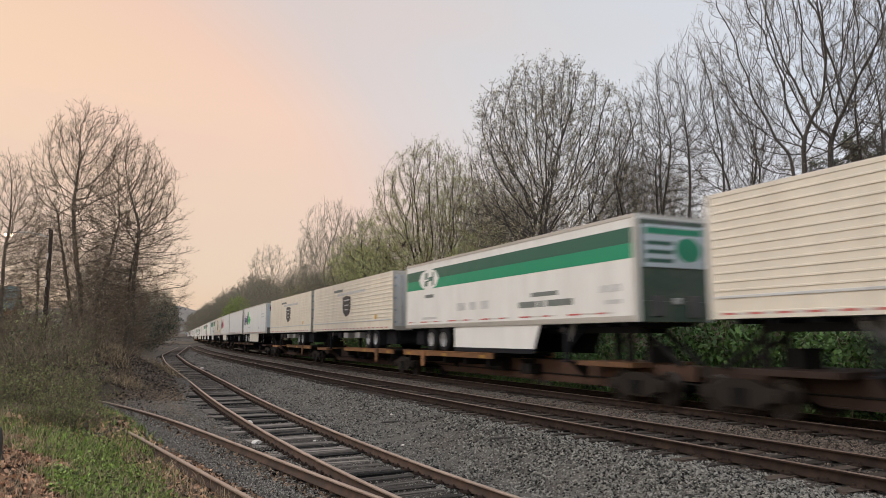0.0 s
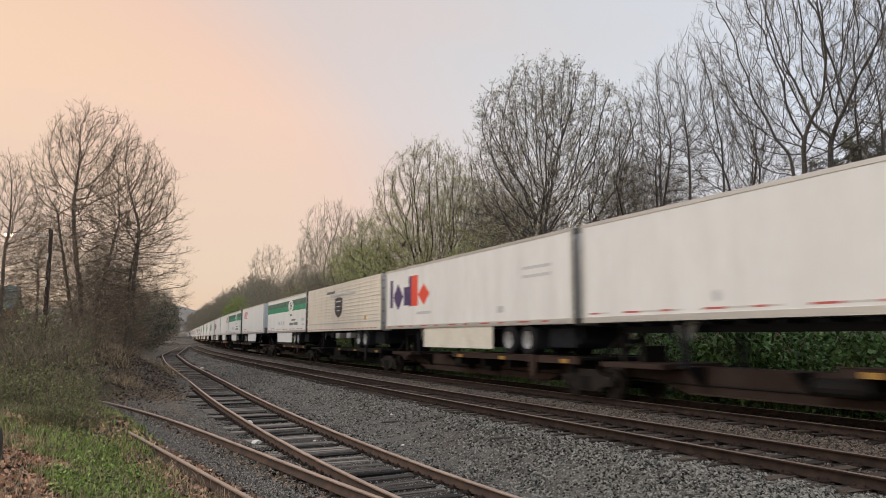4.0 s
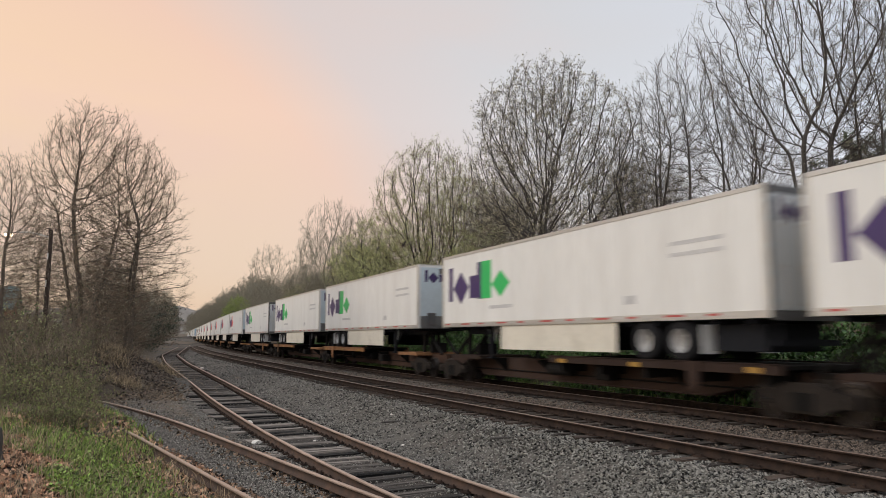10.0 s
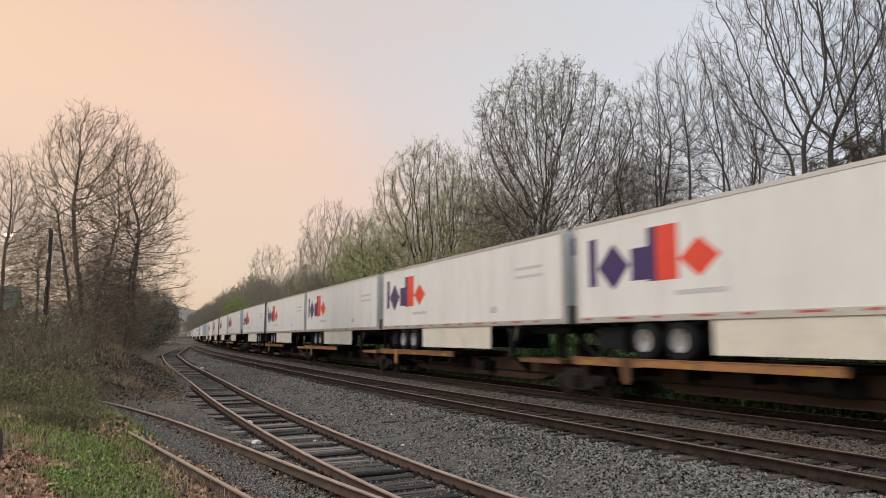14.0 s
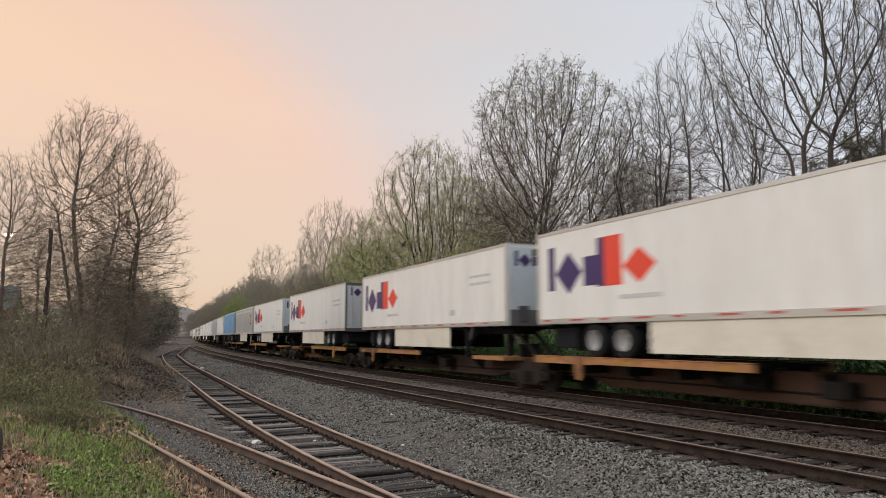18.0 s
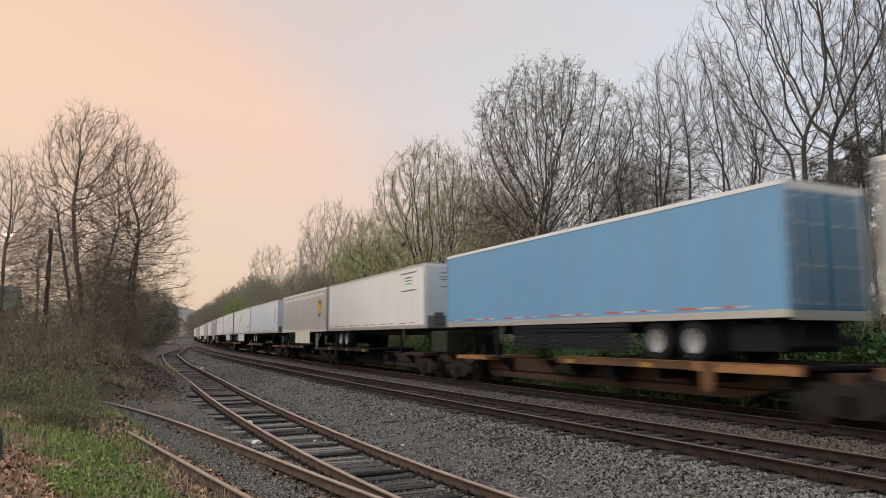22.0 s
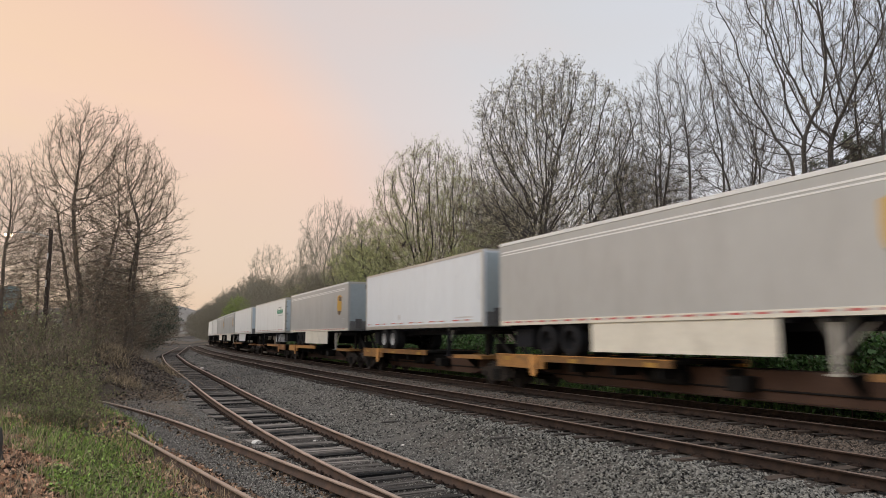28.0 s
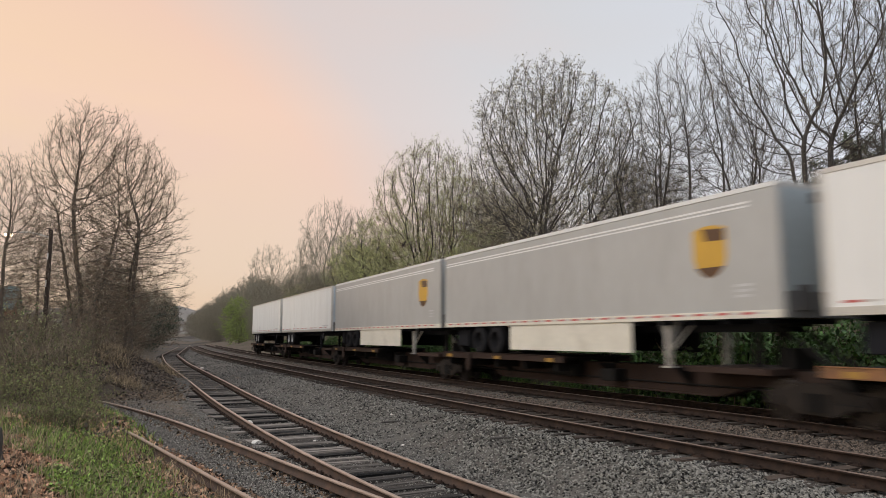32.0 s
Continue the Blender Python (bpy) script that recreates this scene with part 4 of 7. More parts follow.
def resample(xs, ys, step=0.5, smooth_n=9):
    """A smooth line through the places, and its left-hand normals."""
    d = np.concatenate([[0], np.cumsum(np.hypot(np.diff(xs), np.diff(ys)))])
    u = np.arange(0, d[-1], step)
    x, y = np.interp(u, d, xs), np.interp(u, d, ys)
    k = np.ones(smooth_n) / smooth_n
    for _ in range(3):
        px, py = np.pad(x, smooth_n // 2, mode='reflect', reflect_type='odd'), np.pad(y, smooth_n // 2, mode='reflect', reflect_type='odd')
        x, y = np.convolve(px, k, 'valid'), np.convolve(py, k, 'valid')
    tx, ty = np.gradient(x), np.gradient(y)
    n = np.hypot(tx, ty)
    return x, y, -ty / n, tx / n


S1 = resample(S1_X, S1_Y)
S2 = resample(S2_X, S2_Y)
GAUGE = 1.505


def main_off(x, y):
    """Lateral place relative to the near main track's centre (positive to the far side) for arrays of places."""
    c, n = math.cos(TURN0), math.sin(TURN0)
    a, q = y * c - x * n, y * n + x * c
    return q - np.interp(a, _a, _q)


def siding_off(x, y, sd, step=6):
    """Signed distance to a siding's right rail (positive to its left going away) and index along it."""
    sx, sy, nx, ny = (v[::step] for v in sd)
    best = np.full(x.shape, 1e9)
    side = np.zeros(x.shape)
    idx = np.zeros(x.shape)
    for i in range(len(sx)):
        d2 = (x - sx[i]) ** 2 + (y - sy[i]) ** 2
        m = d2 < best
        best = np.where(m, d2, best)
        side = np.where(m, (x - sx[i]) * nx[i] + (y - sy[i]) * ny[i], side)
        idx = np.where(m, i, idx)
    return np.sqrt(best), side, idx


def ground_z(x, y):
    x, y = np.asarray(x, float), np.asarray(y, float)
    off = main_off(x, y)
    d1, o1, _ = siding_off(x, y, S1)
    z1 = np.interp(y, S1_Y, S1_Z)
    bed = z1 - 0.201                        # level of the siding bed
    # main line bed, falling away on the near side to the sidings
    main = -0.208 + 0 * x
    z = main + (bed - main) * smooth(-1.6, -3.6, off)
    # the bank beyond the far track
    far = off - SPACING
    z = np.where(far > 0, -0.215 - 0.35 * smooth(1.6, 3.2, far) + 4.0 * smooth(5.0, 14.0, far), z)
    # left of the sidings: verge, then a rising bank
    left = o1 - GAUGE
    d2, o2, _ = siding_off(x, y, S2, 3)
    l2 = o2 - GAUGE
    near_s2 = (y < 28) & (y > -60)
    verge = np.where(near_s2, np.where(y > 24, np.maximum(l2, left - 9), l2), left - 1.0)
    verge = np.where(left < 0.3, -1, verge)
    rise = 0.95 * smooth(0.5, 4.5, verge) + 1.0 * smooth(3.5, 11.0, verge) * smooth(12, 30, y)
    clear = np.clip((np.abs(o2 - GAUGE / 2) - 1.3) / 1.2, 0, 1)
    far_bank = 0.7 * smooth(1.2, 4.5, left) * smooth(20, 30, y) * np.where(y < 27.5, clear, 1)
    z = np.where(left > 0, bed + np.maximum(rise * smooth(0.2, 1.2, left), far_bank), z)
    # earth and turf creeping over the end of the stub siding
    z = z + 0.36 * smooth(-0.75, 0.05, l2) * smooth(16.6, 18.6, y) * smooth(27, 25, y) * (left > 0.3) * smooth(3.0, 1.0, l2)
    # brush mound between the diverging sidings
    z = z + 1.25 * np.exp(-(((x + 14.3) / 1.9) ** 2 + ((y - 32.0) / 3.0) ** 2))
    z = z + 6.0 * smooth(350, 900, np.hypot(x, y)) * smooth(0, 1, np.sin(0.004 * x + 1.0) + 0.6)
    return z


def axis_steps(lo, hi, fine, growth=1.16, near=14.0, centre=0.0):
    out = [centre]
    st = fine
    while out[-1] < hi:
        if out[-1] - centre > near:
            st *= growth
        out.append(out[-1] + st)
    st, neg = fine, [centre]
    while neg[-1] > lo:
        if centre - neg[-1] > near:
            st *= growth
        neg.append(neg[-1] - st)
    return np.array(neg[:0:-1] + out)


gx = axis_steps(-1500, 1500, 0.35, near=26.0, centre=-3.0)
gy = axis_steps(-1500, 2500, 0.35, near=26.0, centre=18.0)
GX, GY = np.meshgrid(gx, gy)
rng = np.random.default_rng(5)
GZ = ground_z(GX, GY) + rng.normal(0, 0.012, GX.shape)
nxg, nyg = len(gx), len(gy)
ids = np.arange(nxg * nyg).reshape(nyg, nxg)
quads = np.stack([ids[:-1, :-1], ids[:-1, 1:], ids[1:, 1:], ids[1:, :-1]], -1).reshape(-1, 4)
gme = mesh_np("ground", np.stack([GX, GY, GZ], -1).reshape(-1, 3), quads)
gme.materials.append(M["earth"])
gme.materials.append(M["ballast_bed"])
cx, cy = (GX[:-1, :-1] + GX[1:, 1:]).ravel() / 2, (GY[:-1, :-1] + GY[1:, 1:]).ravel() / 2
_off = main_off(cx, cy)
_d1, _o1, _ = siding_off(cx, cy, S1)
_d2, _o2, _ = siding_off(cx, cy, S2, 3)
is_bed = ((_off > -12) & (_off < SPACING + 2.6) & (_o1 < GAUGE + 0.9)) | ((np.abs(_o2 - GAUGE / 2) < 1.5) & (cy < 25) & (cy > 5))
gme.materials.append(M["crib"])
is_crib = (np.abs(_off) < 0.7) | (np.abs(_off - SPACING) < 0.7) | ((_o1 > 0.05) & (_o1 < GAUGE - 0.05) & (_d1 < 3))
gme.polygons.foreach_set("material_index", np.where(is_crib, 2, is_bed.astype(np.int32)).astype(np.int32))
gme.polygons.foreach_set("use_smooth", np.ones(len(quads), bool))
ground = tagged(new("ground", gme), "brown earth and grey ballast ground around the tracks", "ground", kind="structure")


RAIL_H = 0.160
RAIL = [(-0.070, -0.160), (0.070, -0.160), (0.070, -0.149), (0.012, -0.130), (0.010, -0.042), (0.036, -0.033), (0.036, -0.006), (0.028, 0.0), (-0.028, 0.0), (-0.036, -0.006), (-0.036, -0.033), (-0.010, -0.042), (-0.012, -0.130), (-0.070, -0.149)]


def rail_mesh(xs, ys, zs, nx, ny, side="rail_rust"):
    n, k = len(xs), len(RAIL)
    pr = np.array(RAIL)
    v = np.zeros((n, k, 3))
    v[:, :, 0] = xs[:, None] + nx[:, None] * pr[None, :, 0]
    v[:, :, 1] = ys[:, None] + ny[:, None] * pr[None, :, 0]
    v[:, :, 2] = zs[:, None] + pr[None, :, 1]
    i = np.arange(n - 1)[:, None] * k
    j = np.arange(k)[None, :]
    j2 = (j + 1) % k
    f = np.stack([i + j, i + j2, i + k + j2, i + k + j], -1).reshape(-1, 4)
    me = mesh_np("rail", v.reshape(-1, 3), f)
    me.materials.append(M[side])
    me.materials.append(M["rail_top_siding" if side == "rail_siding" else "rail_top"])
    mi = np.zeros((n - 1, k), np.int32)
    mi[:, 7] = 1
    mi[:, 6] = mi[:, 8] = 1
    if side == "rail_siding":
        mi[:, 5] = mi[:, 9] = 1
    me.polygons.foreach_set("material_index", mi.ravel())
    return me


def sleeper_mesh(seed, length=2.6, w=0.23, h=0.18):
    r = random.Random(seed)
    a = r.uniform(-0.04, 0.04)               # a lengthwise split
    bm = boxes((-length / 2, length / 2, -w / 2, a - 0.006, -h, 0), (-length / 2 + r.uniform(0, 0.12), length / 2 - r.uniform(0, 0.12), a + 0.006, w / 2, -h, -r.uniform(0, 0.012)), bevel=0.010)
    for v in bm.verts:
        v.co.z += r.uniform(-0.010, 0.006)
        v.co.x += r.uniform(-0.07, 0.05) if abs(v.co.x) > 1 else 0
        v.co.y += r.uniform(-0.022, 0.018)
    me = bpy.data.meshes.new("sleeper")
    bm.to_mesh(me)
    bm.free()
    return me


SLEEPERS = [sleeper_mesh(k) for k in range(6)]
for me_ in SLEEPERS:
    me_.materials.append(M["sleeper"])
OLD_SLEEPERS = [sleeper_mesh(k + 20, 2.55, 0.195) for k in range(6)]
for me_ in OLD_SLEEPERS:
    me_.materials.append(M["sleeper_grey"])


def track(label, centre, zc, s_lo, s_hi, meshes, spacing, first, joined_to, sunk=0.0):
    """A track: two rails, single sleepers on the near stretch and the rest joined."""
    t = empty("track")
    tagged(t, label, "track", kind="structure")
    u = np.arange(s_lo, s_hi, 0.5)
    x, y, nx, ny = centre(u)
    z = zc(u)
    for o in (-GAUGE / 2, GAUGE / 2):
        part_mesh("rail", rail_mesh(x + nx * o, y + ny * o, z, nx, ny, "rail_siding" if meshes is OLD_SLEEPERS else "rail_rust"), None, t)
    r = random.Random(len(label))
    k = 0
    u = first
    # single sleepers nearest to the viewer
    plates_v, plates_f = [], []
    while k < 230 and u < joined_to:
        x, y, nx, ny = (float(v[0]) for v in centre(np.array([u])))
        z = float(zc(np.array([u]))[0]) - RAIL_H - sunk
        ob = new("sleeper", meshes[r.randrange(6)])
        ob.parent = t
        ang = math.degrees(math.atan2(ny, nx)) + r.uniform(-2.2, 2.2)
        j = r.uniform(-0.06, 0.06)
        ob.matrix_basis = pose(x + nx * j, y + ny * j, z + (r.uniform(-0.034, 0.006) if meshes is OLD_SLEEPERS else r.uniform(-0.014, 0.003)), r.uniform(-1, 1), r.uniform(-0.6, 0.6), ang)
        for o in (-GAUGE / 2, GAUGE / 2):
            c = np.array((x + nx * o, y + ny * o, z + 0.004))
            ex, ey = np.array((nx, ny, 0)) * 0.17, np.array((ny, -nx, 0)) * 0.09
            for dz, sc in ((0, 1),):
                b = len(plates_v) and sum(len(p) for p in plates_v)
                vv = [c + sx * ex + sy * ey + np.array((0, 0, zz)) for zz in (-0.01, 0.012) for sx, sy in ((-1, -1), (1, -1), (1, 1), (-1, 1))]
                plates_v.append(vv)
                plates_f += [(b + 4, b + 5, b + 6, b + 7), (b, b + 1, b + 5, b + 4), (b + 1, b + 2, b + 6, b + 5), (b + 2, b + 3, b + 7, b + 6), (b + 3, b, b + 4, b + 7)]
            # spike heads either side of the rail foot
            for sx, sy in ((-0.095, 0.05), (0.095, -0.05), (-0.145, -0.05), (0.145, 0.04)):
                p = c + np.array((nx * sx + ny * sy, ny * sx - nx * sy, 0.012))
                b = sum(len(q_) for q_ in plates_v)
                vv = [p + np.array((a_, b_, c_)) for c_ in (0, 0.035) for a_, b_ in ((-0.014, -0.014), (0.014, -0.014), (0.014, 0.014), (-0.014, 0.014))]
                plates_v.append(vv)
                plates_f += [(b + 4, b + 5, b + 6, b + 7), (b, b + 1, b + 5, b + 4), (b + 1, b + 2, b + 6, b + 5), (b + 2, b + 3, b + 7, b + 6), (b + 3, b, b + 4, b + 7)]
        u += spacing * r.uniform(0.9, 1.1)
        k += 1
    if plates_v:
        part_mesh("tie_plates", mesh_np("tie_plates", np.array([v for p in plates_v for v in p]), plates_f), M["rail_rust"], t)["kind"] = "stuff"
    # the rest, joined
    v, f = [], []
    while u < s_hi - 1:
        x, y, nx, ny = (float(q[0]) for q in centre(np.array([u])))
        z = float(zc(np.array([u]))[0]) - RAIL_H - sunk
        e, g = np.array((nx, ny, 0)) * 1.3, np.array((ny, -nx, 0)) * 0.115
        c = np.array((x, y, z))
        b = len(v)
        v += [c + sx * e + sy * g + np.array((0, 0, zz)) for zz in (-0.15, 0) for sx, sy in ((-1, -1), (1, -1), (1, 1), (-1, 1))]
        f += [(b + 4, b + 5, b + 6, b + 7), (b, b + 1, b + 5, b + 4), (b + 1, b + 2, b + 6, b + 5), (b + 2, b + 3, b + 7, b + 6), (b + 3, b, b + 4, b + 7)]
        u += spacing
    if v:
        part_mesh("far_sleepers", mesh_np("far_sleepers", v, f), M["sleeper"], t)["kind"] = "stuff"
    return t


def main_centre(off):
    def fn(u):
        h = np.interp(u, _s, _h)
        a = np.interp(u, _s, _a) - np.sin(h) * off
        q = np.interp(u, _s, _q) + np.cos(h) * off
        c, n = math.cos(TURN0), math.sin(TURN0)
        # right-hand normal of the line going away: the far side
        return q * c - a * n, a * c + q * n, np.cos(h) * c + np.sin(h) * n, np.cos(h) * n - np.sin(h) * c
    return fn


def siding_centre(sd):
    def fn(u):
        i = np.clip(u / 0.5, 0, len(sd[0]) - 1)
        k = np.arange(len(sd[0]))
        g = [np.interp(i, k, v) for v in sd]
        return g[0] + g[2] * GAUGE / 2, g[1] + g[3] * GAUGE / 2, g[2], g[3]
    return fn


s1_len, s2_len = len(S1[0]) * 0.5, len(S2[0]) * 0.5
track("near main track with rusty rails and dark sleepers", main_centre(0.0), lambda u: 0 * u, -120, 700, SLEEPERS, 0.53, 1.0, 75)
track("far main track with rusty rails under the train", main_centre(SPACING), lambda u: 0 * u, -700, 990, SLEEPERS, 0.53, 3.0, 60)
_k = np.arange(len(S1[0])) * 0.5
track("siding track with silvered old sleepers and rusty rails", siding_centre(S1), lambda u: np.interp(np.interp(u, _k, S1[1]), S1_Y, S1_Z), 40, s1_len - 1, OLD_SLEEPERS, 0.42,
      float(_k[np.argmin(np.abs(S1[1] - 8.0))]), float(_k[np.argmin(np.abs(S1[1] - 90.0))]))
track("overgrown stub siding with rusty rails", siding_centre(S2), lambda u: 0 * u + S2_Z, 2.0, s2_len - 3.6, OLD_SLEEPERS, 0.56, 3.2, s2_len - 6, 0.07)


# ---- ballast and loose stone ----
def chips(name, P, size, mat, seed, label, flat=0.7):
    """Angular stones as deformed octahedra, joined."""
    r = np.random.default_rng(seed)
    n = len(P)
    base = np.array([(1, 0, 0), (0, 1, 0), (-1, 0, 0), (0, -1, 0), (0, 0, 1), (0, 0, -1)], float)
    V = base[None] * (size[:, None, None] * r.uniform(0.55, 1.25, (n, 6, 1)))
    V += r.normal(0, 0.22, V.shape) * size[:, None, None]
    V[:, :, 2] *= flat
    a = r.uniform(0, 2 * np.pi, n)
    c, s = np.cos(a)[:, None], np.sin(a)[:, None]
    X, Y = V[:, :, 0] * c - V[:, :, 1] * s, V[:, :, 0] * s + V[:, :, 1] * c
    tilt = r.normal(0, 0.5, (n, 1))
    Z = V[:, :, 2] + X * np.sin(tilt)
    V = np.stack([X, Y, Z], -1) + P[:, None]
    F = np.array([(0, 1, 4), (1, 2, 4), (2, 3, 4), (3, 0, 4), (1, 0, 5), (2, 1, 5), (3, 2, 5), (0, 3, 5)])
    F = (F[None] + 6 * np.arange(n)[:, None, None]).reshape(-1, 3)
    ob = new(name, mesh_np(name, V.reshape(-1, 3), F))
    ob.data.materials.append(mat)
    return tagged(ob, label, "gravel", kind="stuff")


def scatter(n, t_lo, t_hi, d_lo, d_hi, seed, power=1.0):
    """Places over the ground ahead, denser close by."""
    r = np.random.default_rng(seed)
    d = 1 / r.uniform(1 / d_hi ** power, 1 / d_lo ** power, n) ** (1 / power)
    t = r.uniform(t_lo, t_hi, n)
    return t * d, d


sx, sy = scatter(205000, -0.70, 0.72, 7.5, 60, 11, 1.15)
_fx, _fy = scatter(70000, -0.62, 0.55, 19, 95, 13, 0.6)
sx, sy = np.concatenate([sx, _fx]), np.concatenate([sy, _fy])
_so = main_off(sx, sy)
_sd1, _so1, _ = siding_off(sx, sy, S1, 3)
_sd2, _so2, _ = siding_off(sx, sy, S2, 2)
_sz = ground_z(sx, sy)
_far = np.abs(_so - SPACING)
in_near, in_far = np.abs(_so) < 1.2, _far < 1.25
on_rail = (np.abs(np.abs(_so) - GAUGE / 2) < 0.09) | (np.abs(_far - GAUGE / 2) < 0.09) | (np.abs(_so1) < 0.09) | (np.abs(_so1 - GAUGE) < 0.09) | (((np.abs(_so2) < 0.09) | (np.abs(_so2 - GAUGE) < 0.09)) & (sy < 24))
sr = np.random.default_rng(12)
size = sr.uniform(0.019, 0.040, len(sx)) * np.clip((sy / 24) ** 0.6, 1, 2.2)
grey = (_so < -0.95) & (_so1 < 0.25) & ~on_rail
side_far = (_so > SPACING + 1.2) & (_so < SPACING + 2.6)
P_all = np.stack([sx, sy, _sz + size * 0.18 + 0.03 * ((_so2 > -1.2) & (_so2 < GAUGE + 0.8) & (_so1 > GAUGE))], -1)
fine_zone = (_so < -0.95) & (_so1 < 0.9)
chips("ballast_stones", P_all[grey], size[grey], M["stone"], 1, "angular grey crushed-stone ballast beside the main track")
brown = ((np.abs(_so) < 1.6) | ((_so > 0.9) & (_so < SPACING + 1.6)) | side_far) & ~on_rail & ~grey
keep = sr.uniform(size=len(sx)) < np.where((in_near | in_far) & (sy < 45), 0.28, 1.0)
chips("stained_ballast", P_all[brown & keep], size[brown & keep] * 0.95, M["stone_brown"], 2, "rust-stained ballast stones between the rails")
dark = (_so1 > 0.1) & (_so1 < GAUGE + 1.3) & ~on_rail & ~grey & ((_so1 > GAUGE) | (sr.uniform(size=len(sx)) < 0.5))
dark2 = (_so2 > -1.6) & (_so2 < GAUGE + 0.6) & (sy < 26) & (_so1 > GAUGE + 0.1) & ~on_rail
chips("cinder_gravel", P_all[dark | dark2], size[dark | dark2] * np.where(dark2, 0.55, np.where(_so1 < GAUGE, 0.45, 0.65))[dark | dark2], M["stone_dark"], 3, "dark cinder gravel between the old sleepers")


def rock(x, y, s, seed, mat="quartz", label="pale quartz rock lying by the rail"):
    r = random.Random(seed)
    bm = bmesh.new()
    bmesh.ops.create_icosphere(bm, subdivisions=2, radius=s)
    for v in bm.verts:
        v.co = v.co * (0.75 + 0.5 * noise.noise(v.co * 9 / (s * 10) + Vector((seed, 0, 0))) + r.uniform(-0.08, 0.08))
        v.co.z *= 0.65
    me = bpy.data.meshes.new("rock")
    bm.to_mesh(me)
    bm.free()
    me.materials.append(M[mat])
    ob = new("rock", me)
    ob.location = (x, y, float(ground_z(x, y)) + s * 0.35)
    return tagged(ob, label, "rock", "loose pale rocks")


for k, (rx, ry, rs) in enumerate(((-5.35, 19.9, 0.13), (-4.25, 16.5, 0.13), (-7.05, 16.8, 0.12), (-14.1, 37.0, 0.13), (-1.4, 19.6, 0.05), (-0.9, 16.2, 0.05), (-10.6, 20.8, 0.09), (-6.0, 18.2, 0.07), (-3.0, 16.9, 0.05), (-16.2, 48.0, 0.15))):
    rock(rx, ry, rs, k + 3)
for k, (rx, ry, ln, an) in enumerate(((-1.25, 18.6, 0.7, 20), (-2.9, 25.5, 0.9, 35), (-1.2, 9.9, 1.0, 60), (1.2, 14.6, 0.5, 10), (-5.6, 20.6, 0.6, 80))):
    bm = bmesh.new()
    rod(bm, (-ln / 2, 0, 0.03), (ln / 2, 0.05, 0.04), 0.025, 7, 0.012)
    me = bpy.data.meshes.new("fallen_branch")
    bm.to_mesh(me)
    bm.free()
    me.materials.append(M["bark"])
    ob = new("fallen_branch", me)
    ob.matrix_basis = pose(rx, ry, float(ground_z(rx, ry)), 0, 0, an)
    tagged(ob, "short weathered dead branch lying on the ballast", "branch", "fallen branches")


# ---- trees ----
def tubes(segs, n):
    """Straight tapered tubes from an array of rows p0, p1, r0, r1."""
    S = np.asarray(segs, float)
    p0, p1, r0, r1 = S[:, 0:3], S[:, 3:6], S[:, 6], S[:, 7]
    d = p1 - p0
    L = np.linalg.norm(d, axis=1, keepdims=True)
    d = d / np.maximum(L, 1e-6)
    p1 = p1 + d * np.minimum(r1[:, None], 0.03)
    ref = np.where(np.abs(d[:, 2:3]) > 0.9, np.array([[1.0, 0, 0]]), np.array([[0, 0, 1.0]]))
    u = np.cross(d, ref)
    u /= np.linalg.norm(u, axis=1, keepdims=True)
    w = np.cross(d, u)
    a = 2 * np.pi * np.arange(n) / n
    off = u[:, None] * np.cos(a)[None, :, None] + w[:, None] * np.sin(a)[None, :, None]
    V = np.concatenate([p0[:, None] + off * r0[:, None, None], p1[:, None] + off * r1[:, None, None]], 1)
    j = np.arange(n)
    F = np.stack([j, (j + 1) % n, n + (j + 1) % n, n + j], -1)
    F = (F[None] + 2 * n * np.arange(len(S))[:, None, None]).reshape(-1, 4)
    return V.reshape(-1, 3), F


def leaf_quads(P, size, seed, droop=0.0, folded=False):
    """Small leaves or buds: rhombi of two triangles at random angles."""
    r = np.random.default_rng(seed)
    n = len(P)
    a = r.normal(size=(n, 3))
    a /= np.linalg.norm(a, axis=1, keepdims=True)
    b = r.normal(size=(n, 3))
    b -= a * (a * b).sum(1, keepdims=True)
    b /= np.linalg.norm(b, axis=1, keepdims=True)
    s = (size * r.uniform(0.6, 1.3, n))[:, None]
    V = np.stack([P - a * s, P + b * s * 0.55, P + a * s, P - b * s * 0.55], 1)
    V[:, 2, 2] -= droop * s[:, 0]
    F = np.arange(4)[None] + 4 * np.arange(n)[:, None]
    return V.reshape(-1, 3), F


def branch(r, p, d, L, rad, nseg, up, gnarl, out, tip=0.35):
    pts = [p]
    st = L / nseg
    for i in range(nseg):
        d = d + r.normal(0, gnarl, 3)
        d[2] += up
        d = d / math.sqrt(d[0] * d[0] + d[1] * d[1] + d[2] * d[2])
        q = p + d * st
        r0 = rad * (1 - (1 - tip) * i / nseg)
        r1 = rad * (1 - (1 - tip) * (i + 1) / nseg)
        out.append((p[0], p[1], p[2], q[0], q[1], q[2], r0, r1))
        p = q
        pts.append(p)
    return pts, d


def side_dir(r, d, angle, az=None):
    """A direction at an angle to d."""
    ref = np.array((1.0, 0, 0)) if abs(d[2]) > 0.9 else np.array((0, 0, 1.0))
    u = np.cross(d, ref)
    u /= np.linalg.norm(u)
    w = np.cross(d, u)
    t = r.uniform(0, 2 * math.pi) if az is None else az
    return d * math.cos(angle) + (u * math.cos(t) + w * math.sin(t)) * math.sin(angle)


